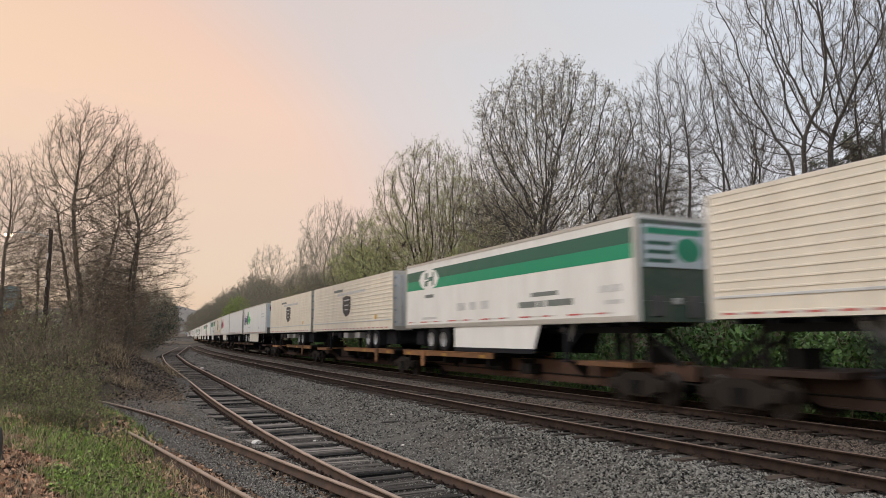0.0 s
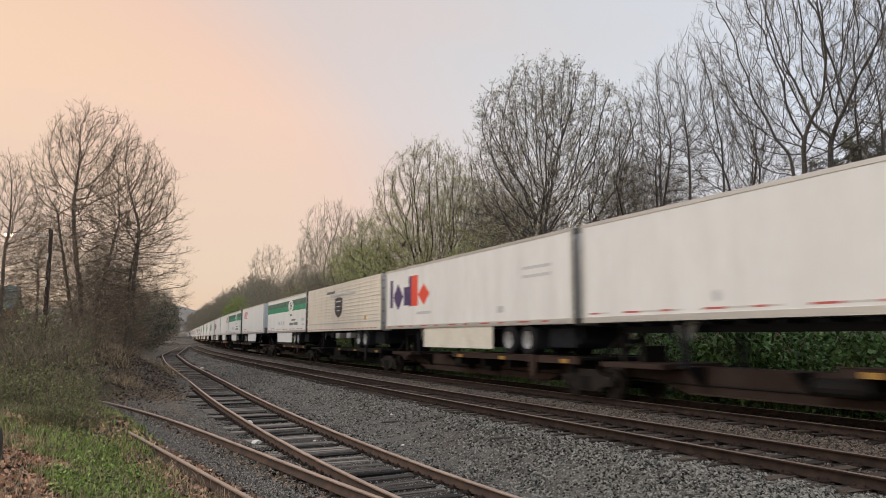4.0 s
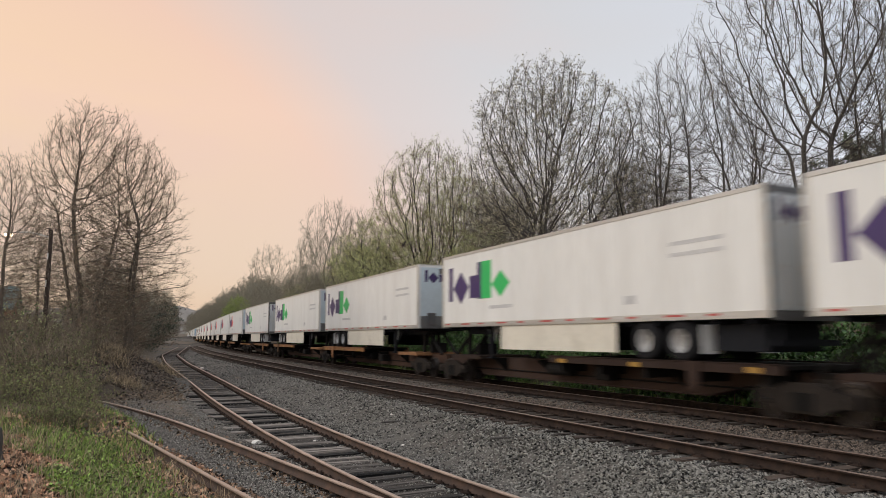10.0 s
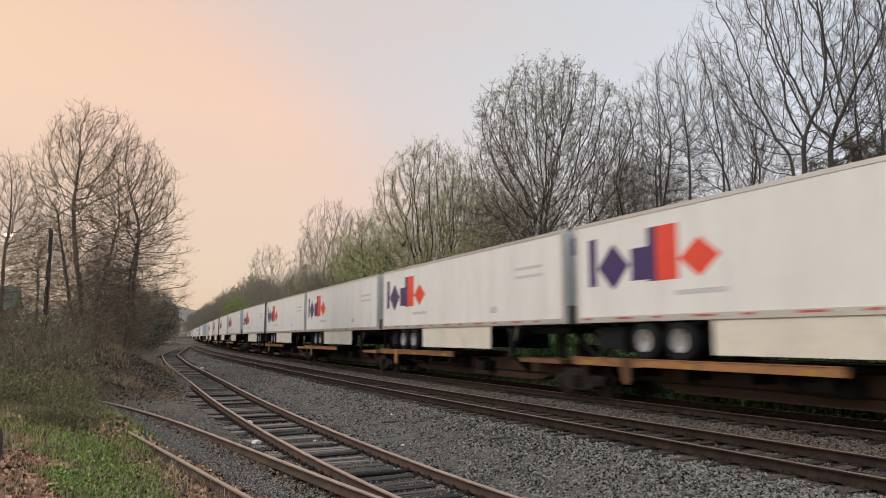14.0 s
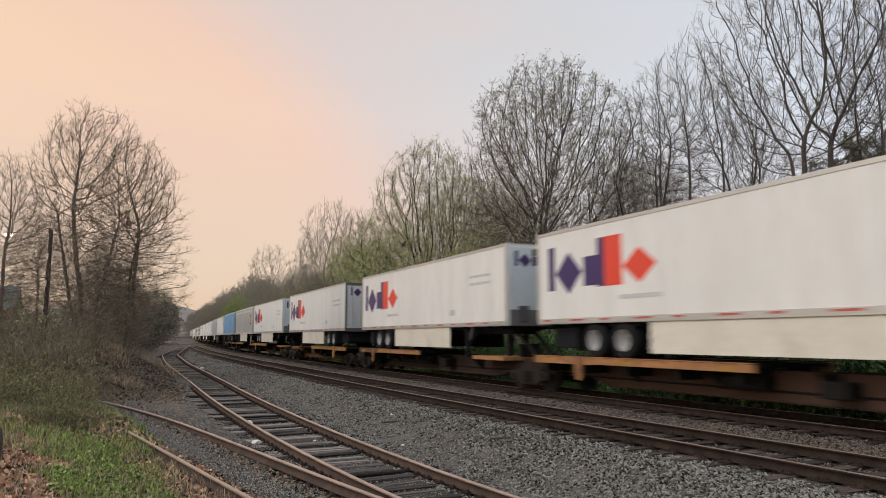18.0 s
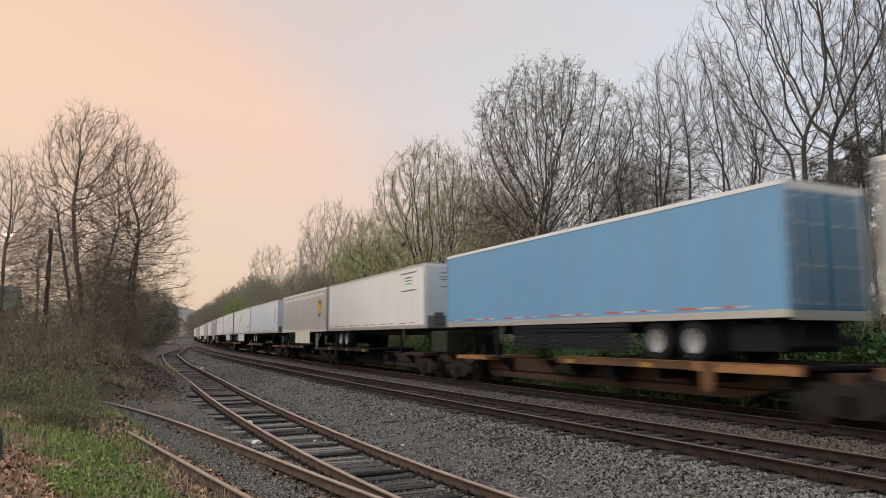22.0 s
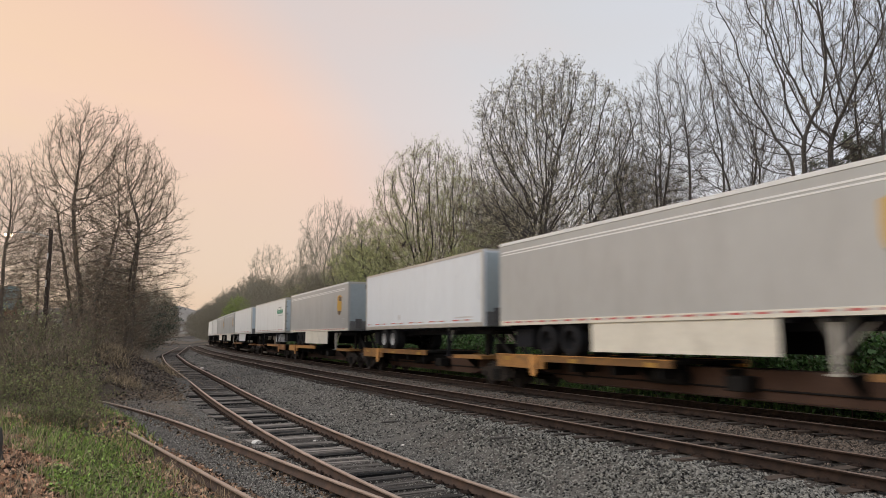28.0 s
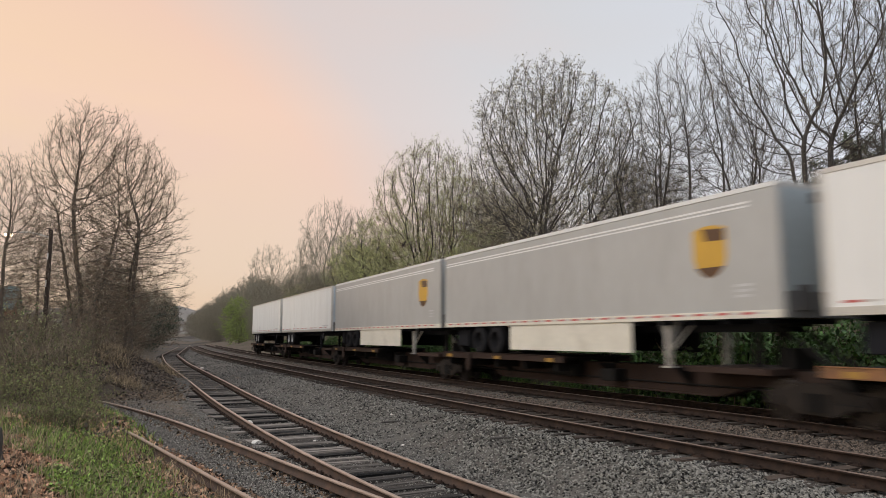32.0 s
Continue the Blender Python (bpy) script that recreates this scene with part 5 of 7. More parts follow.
def grow(seed, H, stems=1, lean=0.12, first=0.22, reach=0.40, n1=16, n2=7, n3=5, n4=3, gnarl=0.07, up=0.05, angle=(35, 62), thick=0.013, twig_r=0.008, fork=0.0):
    r = np.random.default_rng(seed)
    trunk, limbs, twigs, tips = [], [], [], []
    for k in range(stems):
        az = 2 * math.pi * (k + r.uniform(0, 0.5)) / stems
        ln = lean * (0.5 if k == 0 else r.uniform(0.7, 1.2))
        d = np.array((math.cos(az) * ln, math.sin(az) * ln, 1.0))
        d /= np.linalg.norm(d)
        h = H * (1 if k == 0 else r.uniform(0.75, 0.98))
        p0 = np.array((math.cos(az) * 0.25, math.sin(az) * 0.25, -0.4)) if stems > 1 else np.array((0.0, 0.0, -0.4))
        pts, _ = branch(r, p0, d, h + 0.4, h * thick, 16, 0.03, gnarl * 0.45, trunk, 0.12)
        az1 = r.uniform(0, 6.28)
        for i in range(n1):
            t = first + (0.98 - first) * (i + r.uniform(0, 0.8)) / n1
            f = t * 16
            j = min(int(f), 15)
            p = pts[j] + (pts[j + 1] - pts[j]) * (f - j)
            dd = pts[j + 1] - pts[j]
            dd = dd / np.linalg.norm(dd)
            L1 = h * reach * (1.0 - 0.72 * ((t - first) / (1 - first)) ** 1.3) * r.uniform(0.7, 1.12)
            az1 += 2.4 + r.uniform(-0.5, 0.5)
            b1 = side_dir(r, dd, math.radians(r.uniform(*angle)), az1)
            rad1 = max(0.016, h * thick * (1 - 0.88 * t) * r.uniform(0.45, 0.7))
            q1, _ = branch(r, p, b1, L1, rad1, 8, up, gnarl, limbs, 0.25)
            for a in range(n2):
                t2 = 0.22 + 0.76 * (a + r.uniform(0, 0.9)) / n2
                f = t2 * 8
                j = min(int(f), 7)
                p = q1[j] + (q1[j + 1] - q1[j]) * (f - j)
                dd = q1[j + 1] - q1[j]
                dd = dd / np.linalg.norm(dd)
                L2 = L1 * r.uniform(0.30, 0.52) * (1.1 - 0.55 * t2)
                q2, _ = branch(r, p, side_dir(r, dd, math.radians(r.uniform(28, 58))), L2, max(0.011, rad1 * 0.42), 4, up * 0.9, gnarl * 1.2, limbs, 0.35)
                for b in range(n3):
                    t3 = 0.25 + 0.74 * (b + r.uniform(0, 0.9)) / n3
                    f = t3 * 4
                    j = min(int(f), 3)
                    p = q2[j] + (q2[j + 1] - q2[j]) * (f - j)
                    dd = q2[j + 1] - q2[j]
                    dd = dd / np.linalg.norm(dd)
                    L3 = max(0.35, L2 * r.uniform(0.35, 0.6))
                    q3, _ = branch(r, p, side_dir(r, dd, math.radians(r.uniform(25, 55))), L3, twig_r * 1.15, 3, up, gnarl * 1.4, twigs, 0.6)
                    for c in range(n4):
                        f = r.uniform(0.5, 3)
                        j = min(int(f), 2)
                        p = q3[j] + (q3[j + 1] - q3[j]) * (f - j)
                        dd = q3[j + 1] - q3[j]
                        dd = dd / np.linalg.norm(dd)
                        q4, _ = branch(r, p, side_dir(r, dd, math.radians(r.uniform(20, 50))), max(0.25, L3 * r.uniform(0.35, 0.7)), twig_r * 0.8, 2, up * 1.2, gnarl * 1.5, twigs, 0.6)
                        tips.append(q4[1])
                        tips.append(q4[2])
                    tips.append(q3[3])
    trunk, limbs, twigs, tips = np.array(trunk), np.array(limbs), np.array(twigs), np.array(tips)
    f = H / tips[:, 2].max()                # bring the crown to the wanted height
    for a in (trunk, limbs, twigs):
        a[:, :6] *= f
    return trunk, limbs, twigs, tips * f


def crown_points(r, n, H, W, base, power=0.5, low=0.55):
    """Places filling a crown: a dome H high and W wide, standing on base."""
    t = r.uniform(0, 1, n * 2)
    prof = np.where(t < 0.42, low + (1 - low) * np.sin(t / 0.42 * math.pi / 2), np.sqrt(np.clip(1 - ((t - 0.42) / 0.58) ** 2, 0, 1)))
    keep = r.uniform(size=n * 2) < prof ** 1.6
    t, prof = t[keep][:n], prof[keep][:n]
    a = r.uniform(0, 2 * math.pi, len(t))
    lump = 1 + 0.13 * np.sin(3 * a + 5 * t + r.uniform(0, 6)) + 0.09 * np.sin(5 * a - 9 * t)
    rad = W / 2 * prof * lump * r.uniform(0, 1, len(t)) ** power
    return np.stack([np.cos(a) * rad, np.sin(a) * rad, base + (H - base) * t], -1)


def ramify(seed, H, W, base, n=900, stems=1, spread=0.3, low=0.55, tip=0.0085, pipe=2.15, power=0.42, frac=0.30, wob=0.10, up=0.10, twigs=3, twig_len=0.7, twig_r=0.006, side=1.0, bow=0.05):
    """A tree that forks again and again towards points filling its crown, thinning by the pipe rule, with fine twigs at the ends."""
    r = np.random.default_rng(seed)
    A = crown_points(r, n, H, W, base * 1.1, power=power, low=low)
    segs, tw, tips = [], [], []

    def limb(p, q, m, m2, bow):
        """A slightly bowed limb from p to q in pieces; returns the points."""
        L = np.linalg.norm(q - p)
        k = max(2, min(6, int(L / 0.45)))
        pts = [p]
        b = r.normal(0, bow * L, 3) + np.array((0, 0, -up * 0.5 * L))
        for i in range(1, k + 1):
            f = i / k
            pts.append(p + (q - p) * f + b * math.sin(math.pi * f) * 0.6 + (r.normal(0, 0.02 * L, 3) if i < k else 0))
        r0, r1 = tip * m ** (1 / pipe), tip * m2 ** (1 / pipe)
        for i in range(k):
            a0, a1 = r0 + (r1 - r0) * i / k, r0 + (r1 - r0) * (i + 1) / k
            segs.append((*pts[i], *pts[i + 1], a0, a1))
        return pts

    def twiglets(pts, cnt, L):
        for q in range(cnt):
            j = r.integers(0, len(pts) - 1)
            f = r.uniform()
            p = pts[j] * (1 - f) + pts[j + 1] * f
            d = pts[j + 1] - pts[j]
            d = d / max(np.linalg.norm(d), 1e-6)
            l = L * r.uniform(0.5, 1.2)
            t3, _ = branch(r, p, side_dir(r, d, math.radians(r.uniform(18, 42))), l, twig_r, 3, 0.09, 0.05, tw, 0.6)
            for c in range(2):
                t2, _ = branch(r, t3[1 + c], side_dir(r, d, math.radians(r.uniform(20, 55))), l * r.uniform(0.35, 0.6), twig_r * 0.85, 2, 0.05, 0.09, tw, 0.6)
                tips.append(t2[2])
            tips.append(t3[3])

    ang = np.arctan2(A[:, 1], A[:, 0])
    order = np.argsort(ang + r.normal(0, 0.35, len(A)))
    stack = []
    for k in range(stems):
        T = A[order[k * len(A) // stems:(k + 1) * len(A) // stems]]
        c = T.mean(0)
        az = math.atan2(c[1], c[0])
        p0 = np.array((math.cos(az) * 0.2, math.sin(az) * 0.2, -0.4)) if stems > 1 else np.array((0.0, 0.0, -0.4))
        q = np.array((math.cos(az) * spread * base, math.sin(az) * spread * base, base)) if stems > 1 else np.array((r.normal(0, 0.15), r.normal(0, 0.15), base))
        limb(p0, q, len(T), len(T) * 0.9, 0.02)
        d = q - p0
        stack.append((q, T, d / np.linalg.norm(d)))
    while stack:
        p, T, d = stack.pop()
        m = len(T)
        if m <= 2:
            for t in T:
                pts = limb(p, t, 1.6, 1, 0.06)
                twiglets(pts[len(pts) // 2:] if len(pts) > 3 else pts, twigs, twig_len)
            continue
        U = T - p
        dist = np.linalg.norm(U, axis=1, keepdims=True)
        U = U / np.maximum(dist, 1e-6)
        k = 3 if m > 30 and r.uniform() < 0.35 else 2
        C = U[r.choice(m, k, replace=False)]
        for _ in range(4):
            lab = (U @ C.T).argmax(1)
            C = np.array([U[lab == j].mean(0) if (lab == j).any() else C[j] for j in range(k)])
        for j in range(k):
            S_ = T[lab == j]
            if not len(S_):
                continue
            v = S_.mean(0) - p
            L = np.linalg.norm(v)
            v = v / max(L, 1e-6)
            near = np.linalg.norm(S_ - p, axis=1).min()
            st = max(0.25, min(L * frac * r.uniform(0.75, 1.3), L * 0.8, max(near * 0.8, 0.3) if len(S_) < 6 else 9))
            g = v * 0.8 + d * 0.30 + r.normal(0, wob, 3)
            g[2] += up * 0.6
            g /= np.linalg.norm(g)
            q = p + g * st
            pts = limb(p, q, len(S_), len(S_) * 0.92 if len(S_) > 2 else 1.7, bow)
            if len(S_) < 14 and r.uniform() < 0.7 * side:
                twiglets(pts, 2, twig_len)
            stack.append((q, S_, g))
    segs = np.array(segs)
    big = segs[:, 6] > min(0.06, segs[:, 6].max() * 0.5)
    return segs[big], segs[~big], np.array(tw), np.array(tips)


def colonize(seed, H, W, base, stems=1, lean=0.1, lead=0.5, low=0.55, points=2600, power=0.5, step=0.34, kill=0.62, see=2.6, up=0.10, keep=0.45, wild=0.10, tip=0.0065, pipe=2.2, stemlet=1.6,
             twig_len=0.6, twig_r=0.0052, lift=0.07):
    """A tree that grows node by node into the free space of its crown, thinning by the pipe rule, with forked twigs at the ends."""
    r = np.random.default_rng(seed)
    A = crown_points(r, points, H, W, base, power=power, low=low)
    P, par, D, first = [], [], [], []
    for k in range(stems):
        a = 2 * math.pi * (k + r.uniform(0, 0.6)) / stems
        ln = lean * (r.uniform(0.6, 1.2) if stems > 1 else 0.3)
        d = np.array((math.cos(a) * ln, math.sin(a) * ln, 1.0))
        d /= np.linalg.norm(d)
        p = np.array((math.cos(a) * 0.25, math.sin(a) * 0.25, -0.4)) if stems > 1 else np.array((0.0, 0.0, -0.4))
        last = -1
        first.append(len(P))
        top = H * lead * r.uniform(0.85, 1.1)
        while p[2] < top:
            P.append(p)
            par.append(last)
            D.append(d)
            last = len(P) - 1
            d = d + r.normal(0, 0.035, 3) + np.array((0, 0, 0.012))
            d /= np.linalg.norm(d)
            p = p + d * step
    P, D = np.array(P), np.array(D)
    par = np.array(par)
    kids = np.bincount(par[par >= 0], minlength=len(P))
    ok = P[:, 2] > base * 0.75
    near = np.full(len(A), -1)
    dist = np.full(len(A), 1e9)

    def update(lo):
        nonlocal near, dist
        idx = np.arange(lo, len(P))
        idx = idx[ok[lo:]]
        for c in range(0, len(idx), 400):
            q = idx[c:c + 400]
            d2 = ((A[:, None] - P[None, q]) ** 2).sum(2)
            j = d2.argmin(1)
            v = np.sqrt(d2[np.arange(len(A)), j])
            m = v < dist
            near = np.where(m, q[j], near)
            dist = np.where(m, v, dist)

    update(0)
    for it in range(150):
        live = dist > kill
        A, near, dist = A[live], near[live], dist[live]
        if not len(A):
            break
        act = dist < max(see, dist.min() * 1.1)
        g = np.zeros_like(P)
        U = A[act] - P[near[act]]
        U /= np.linalg.norm(U, axis=1, keepdims=True)
        np.add.at(g, near[act], U)
        i = np.unique(near[act])
        i = i[kids[i] < 4]
        if not len(i):
            break
        v = g[i] / np.maximum(np.linalg.norm(g[i], axis=1, keepdims=True), 1e-6)
        v = v + D[i] * keep * (kids[i] == 0)[:, None] + r.normal(0, wild, v.shape)
        v[:, 2] += up
        v /= np.linalg.norm(v, axis=1, keepdims=True)
        lo = len(P)
        P = np.concatenate([P, P[i] + v * step])
        D = np.concatenate([D, v])
        par = np.concatenate([par, i])
        kids[i] += 1
        kids = np.concatenate([kids, np.zeros(len(i), int)])
        ok = np.concatenate([ok, np.ones(len(i), bool)])
        full = kids[near] >= 4
        dist = np.where(full, 1e9, dist)
        update(lo)
        A, near, dist = A[dist < 1e8], near[dist < 1e8], dist[dist < 1e8]
    n = len(P)
    cnt = (kids == 0).astype(float)
    for i in range(n - 1, -1, -1):
        if par[i] >= 0:
            cnt[par[i]] += cnt[i]
    for _ in range(2):                       # ease the kinks
        has = par >= 0
        Q = P.copy()
        Q[has] = P[has] * 0.6 + P[par[has]] * 0.4
        tipn = kids == 0
        Q[tipn] = P[tipn]
        P = Q
    rad = tip * cnt ** (1 / pipe)
    has = np.nonzero(par >= 0)[0]
    a, b = par[has], has
    S = np.concatenate([P[a], P[b], np.minimum(rad[a], rad[b] * 1.3)[:, None], rad[b][:, None]], 1)
    # twigs on the thin ends, each forked twice
    thin = np.nonzero((cnt <= 6) & (par >= 0))[0]
    thin = np.repeat(thin, r.poisson(stemlet, len(thin)))

    def sprout(p, d, L, r0, k, ang):
        q = r.normal(size=d.shape)
        q -= d * (q * d).sum(1, keepdims=True)
        q /= np.linalg.norm(q, axis=1, keepdims=True)
        t = np.radians(r.uniform(*ang, len(d)))[:, None]
        d = d * np.cos(t) + q * np.sin(t)
        rows, ps = [], [p]
        for j in range(k):
            d = d + r.normal(0, 0.09, d.shape) + np.array((0, 0, lift))
            d /= np.linalg.norm(d, axis=1, keepdims=True)
            e = p + d * (L / k)[:, None]
            f0, f1 = r0 * (1 - 0.45 * j / k), r0 * (1 - 0.45 * (j + 1) / k)
            rows.append(np.concatenate([p, e, np.full((len(p), 1), f0), np.full((len(p), 1), f1)], 1))
            p = e
            ps.append(p)
        return rows, ps, d

    L = twig_len * r.uniform(0.5, 1.25, len(thin))
    f = r.uniform(size=(len(thin), 1))
    d0 = P[thin] - P[par[thin]]
    d0 /= np.maximum(np.linalg.norm(d0, axis=1, keepdims=True), 1e-6)
    rows, ps, d1 = sprout(P[thin] * f + P[par[thin]] * (1 - f), d0, L, twig_r, 3, (18, 52))
    r2, p2, _ = sprout(ps[1], d1, L * 0.55, twig_r * 0.85, 2, (24, 50))
    r3, p3, _ = sprout(ps[2], d1, L * 0.45, twig_r * 0.85, 2, (24, 50))
    tw = np.concatenate(rows + r2 + r3)
    tips = np.concatenate([ps[3], p2[2], p3[2]])
    f = H / np.percentile(tips[:, 2], 99.5)
    for q in (S, tw):
        q[:, 2] *= f
        q[:, 5] *= f
    tips[:, 2] *= f
    big = S[:, 6] > min(0.055, S[:, 6].max() * 0.5)
    root = np.zeros(n, int)
    for i in range(n):
        root[i] = root[par[i]] if par[i] >= 0 else first.index(i)
    return [S[big & (root[has] == k)] for k in range(stems) if (big & (root[has] == k)).any()], S[~big], tw, tips


def tree(label, seed, H, bark="bark", twig="twig", bud=None, bud_size=0.05, bud_share=1.0, bud_n=2, ivy=0, W=None, **kw):
    make = colonize if 'lead' in kw else ramify
    tk, lb, tw, tips = make(seed, H, W, **kw) if W else grow(seed, H, **kw)
    t = tagged(empty("tree"), label, "tree", "trees by the line")
    for stem in (tk if isinstance(tk, list) else [tk]):
        part_mesh("trunk", mesh_np("trunk", *tubes(stem, 9)), M[bark], t)
    tk = np.concatenate(tk) if isinstance(tk, list) else tk
    part_mesh("crown", mesh_np("crown", *tubes(lb, 5)), M[bark], t)["kind"] = "stuff"
    part_mesh("twig_mass", mesh_np("twig_mass", *tubes(tw, 3)), M[twig], t)["kind"] = "stuff"
    r = np.random.default_rng(seed + 1)
    if bud:
        P = tips[r.uniform(size=len(tips)) < bud_share]
        P = np.repeat(P, bud_n, 0)
        P = P + r.normal(0, 0.06 if bud_n < 3 else 0.13, P.shape)
        part_mesh("bud_haze", mesh_np("bud_haze", *leaf_quads(P, bud_size, seed + 2)), M[bud], t)["kind"] = "stuff"
    if ivy:
        k = r.integers(0, len(tk), ivy)
        k = k[tk[k, 2] < H * 0.55]
        f = r.uniform(size=(len(k), 1))
        P = tk[k, 0:3] * (1 - f) + tk[k, 3:6] * f + r.normal(0, 0.26, (len(k), 3))
        part_mesh("ivy", mesh_np("ivy", *leaf_quads(P, 0.06, seed + 3)), M["ivy"], t, "dark ivy leaves on the trunk")["kind"] = "stuff"
    return t


def stand(t, tan_, dist, turn=0.0, scale=1.0, sink=0.0, tilt=0.0):
    x, y = tan_ * dist, dist
    t.matrix_basis = pose(x, y, float(ground_z(x, y)) - sink, tilt, 0, turn)
    t.scale = (scale, scale, scale)
    return t


def stand_copy(src, tan_, dist, turn, scale=1.0, label="", tilt=0.0):
    x, y = tan_ * dist, dist
    c = copy_thing(src, pose(x, y, float(ground_z(x, y)), tilt, 0, turn))
    c.scale = (scale, scale, scale)
    if label:
        c["label"] = label
    return c


# beyond the train, on the bank
R1 = stand(tree("large round-crowned bare tree with fine budding twigs", 31, 16.6, bud="bud", bud_size=0.046, bud_share=0.85, W=11.0, base=2.0, stems=4, lean=0.16, lead=0.40, low=0.78, points=11000, power=0.50, step=0.30, kill=0.38, see=1.8, up=0.03, keep=0.2, wild=0.16, tip=0.0085, stemlet=1.5, twig_len=0.55, twig_r=0.006), 0.155, 40, 20)
R2 = stand(tree("tall bare spreading tree with heavy dark limbs", 37, 20.5, bud="bud", bud_size=0.030, bud_share=0.5, W=9.0, base=4.6, stems=3, lean=0.17, lead=0.36, low=0.5, points=7000, power=0.5, step=0.32, kill=0.42, see=1.8, up=0.12, keep=0.2, wild=0.16, tip=0.0072, stemlet=0.9, twig_len=0.6, twig_r=0.006), 0.545, 31, 215)
R3 = stand(tree("slender bare tree with upswept branches", 41, 13.5, bud="bud", bud_size=0.028, bud_share=0.4, W=4.8, base=1.8, stems=2, lean=0.12, lead=0.62, low=0.7, points=2200, power=0.55, step=0.32, kill=0.46, see=2.0, up=0.25, keep=0.5, tip=0.008, stemlet=1.0, twig_len=0.65, twig_r=0.006), 0.322, 37, 10)
R4 = stand(tree("tall thin bare tree with a narrow fine-twigged crown", 43, 17.0, bud="bud", bud_size=0.028, bud_share=0.4, W=6.2, base=3.0, stems=2, lean=0.10, lead=0.52, low=0.6, points=3200, power=0.5, step=0.34, kill=0.48, see=2.0, up=0.22, keep=0.45, tip=0.0085, stemlet=1.0, twig_len=0.7, twig_r=0.006), 0.415, 38, 60, 0.84)
stand_copy(R3, 0.365, 35, 130, 1.04)
stand_copy(R3, 0.295, 36, 250, 0.92)
stand_copy(R4, 0.465, 42, 170, 0.80)
stand_copy(R4, 0.625, 33, 290, 0.86)
stand_copy(R3, 0.66, 31, 77, 1.05)
stand_copy(R3, 0.245, 38, 310, 0.86)
stand_copy(R1, 0.285, 52, 140, 0.70, "mid-sized round-crowned bare tree with fine budding twigs")
stand_copy(R1, 0.085, 58, 75, 0.62, "mid-sized round-crowned bare tree with fine budding twigs")
M1 = stand(tree("vase-shaped tree with pale branches and yellow-green buds", 53, 16.6, twig="twig_warm", bud="young_leaf", bud_size=0.046, bud_share=0.9, bud_n=4, W=10.6, base=1.6, stems=5, lean=0.30, lead=0.30, low=0.5, points=5200, power=0.52, step=0.36, kill=0.48, see=1.8, up=0.10, keep=0.25, wild=0.08, tip=0.010, stemlet=1.3, twig_len=0.7, twig_r=0.008, lift=0.12), -0.018, 60, 0)
stand_copy(M1, 0.035, 66, 120, 0.80, "vase-shaped tree flushed with yellow-green young leaves")
G1 = stand(tree("bushy tree flushed with yellow-green young leaves", 59, 11.6, bud="young_leaf", bud_size=0.056, bud_n=5, W=8.8, base=0.7, stems=4, lean=0.3, lead=0.35, low=0.85, points=3600, power=0.45, step=0.36, kill=0.50, see=2.2, tip=0.009, stemlet=1.3, twig_len=0.6, twig_r=0.007), -0.082, 60, 40, 1.04)
stand_copy(G1, 0.056, 52, 200, 0.66)
stand_copy(G1, -0.112, 76, 250, 0.92)
stand_copy(G1, -0.04, 56, 110, 0.66)
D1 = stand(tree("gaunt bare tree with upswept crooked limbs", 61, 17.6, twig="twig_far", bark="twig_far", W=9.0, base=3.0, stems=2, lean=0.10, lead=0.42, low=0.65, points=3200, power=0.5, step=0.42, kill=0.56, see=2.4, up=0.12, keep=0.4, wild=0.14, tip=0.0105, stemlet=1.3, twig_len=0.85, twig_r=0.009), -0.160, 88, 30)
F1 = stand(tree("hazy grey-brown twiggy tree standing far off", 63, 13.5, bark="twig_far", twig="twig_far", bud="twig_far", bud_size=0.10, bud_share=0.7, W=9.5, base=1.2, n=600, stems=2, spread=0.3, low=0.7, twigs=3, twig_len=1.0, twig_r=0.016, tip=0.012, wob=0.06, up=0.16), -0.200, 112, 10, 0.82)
stand_copy(D1, -0.122, 84, 160, 0.82)
stand_copy(D1, -0.180, 96, 290, 0.86)
stand_copy(D1, -0.247, 116, 60, 0.98, "pale upright bare tree with fine branches")
stand_copy(F1, -0.225, 130, 100, 0.78)
stand_copy(F1, -0.175, 98, 200, 0.66)
stand_copy(F1, -0.145, 88, 310, 0.66)
stand_copy(F1, -0.255, 140, 40, 0.66)
stand_copy(G1, -0.178, 100, 30, 0.72)
stand_copy(G1, -0.205, 112, 170, 0.72)
stand_copy(F1, -0.110, 92, 230, 0.80)
stand_copy(R3, -0.02, 68, 12, 1.0)
stand_copy(R1, 0.12, 64, 290, 0.72, "mid-sized round-crowned bare tree with fine budding twigs")
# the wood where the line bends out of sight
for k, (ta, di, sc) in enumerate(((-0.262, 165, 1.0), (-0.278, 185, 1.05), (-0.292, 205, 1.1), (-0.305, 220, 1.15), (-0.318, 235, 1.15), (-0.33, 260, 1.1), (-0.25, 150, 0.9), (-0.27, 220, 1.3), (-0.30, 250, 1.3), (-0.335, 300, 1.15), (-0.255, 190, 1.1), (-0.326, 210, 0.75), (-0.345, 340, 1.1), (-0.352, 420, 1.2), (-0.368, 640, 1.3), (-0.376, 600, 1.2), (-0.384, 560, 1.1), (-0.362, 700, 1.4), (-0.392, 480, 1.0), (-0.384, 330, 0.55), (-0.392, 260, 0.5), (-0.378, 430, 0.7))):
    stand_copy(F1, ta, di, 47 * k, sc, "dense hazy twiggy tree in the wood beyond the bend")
L0 = stand(tree("small tree in fresh lime-green leaf", 67, 12.0, bud="lime_leaf", bud_size=0.13, W=8.5, base=0.8, n=500, stems=2, spread=0.3, low=0.75, twigs=3, twig_len=0.8), -0.287, 160, 0, 0.98)

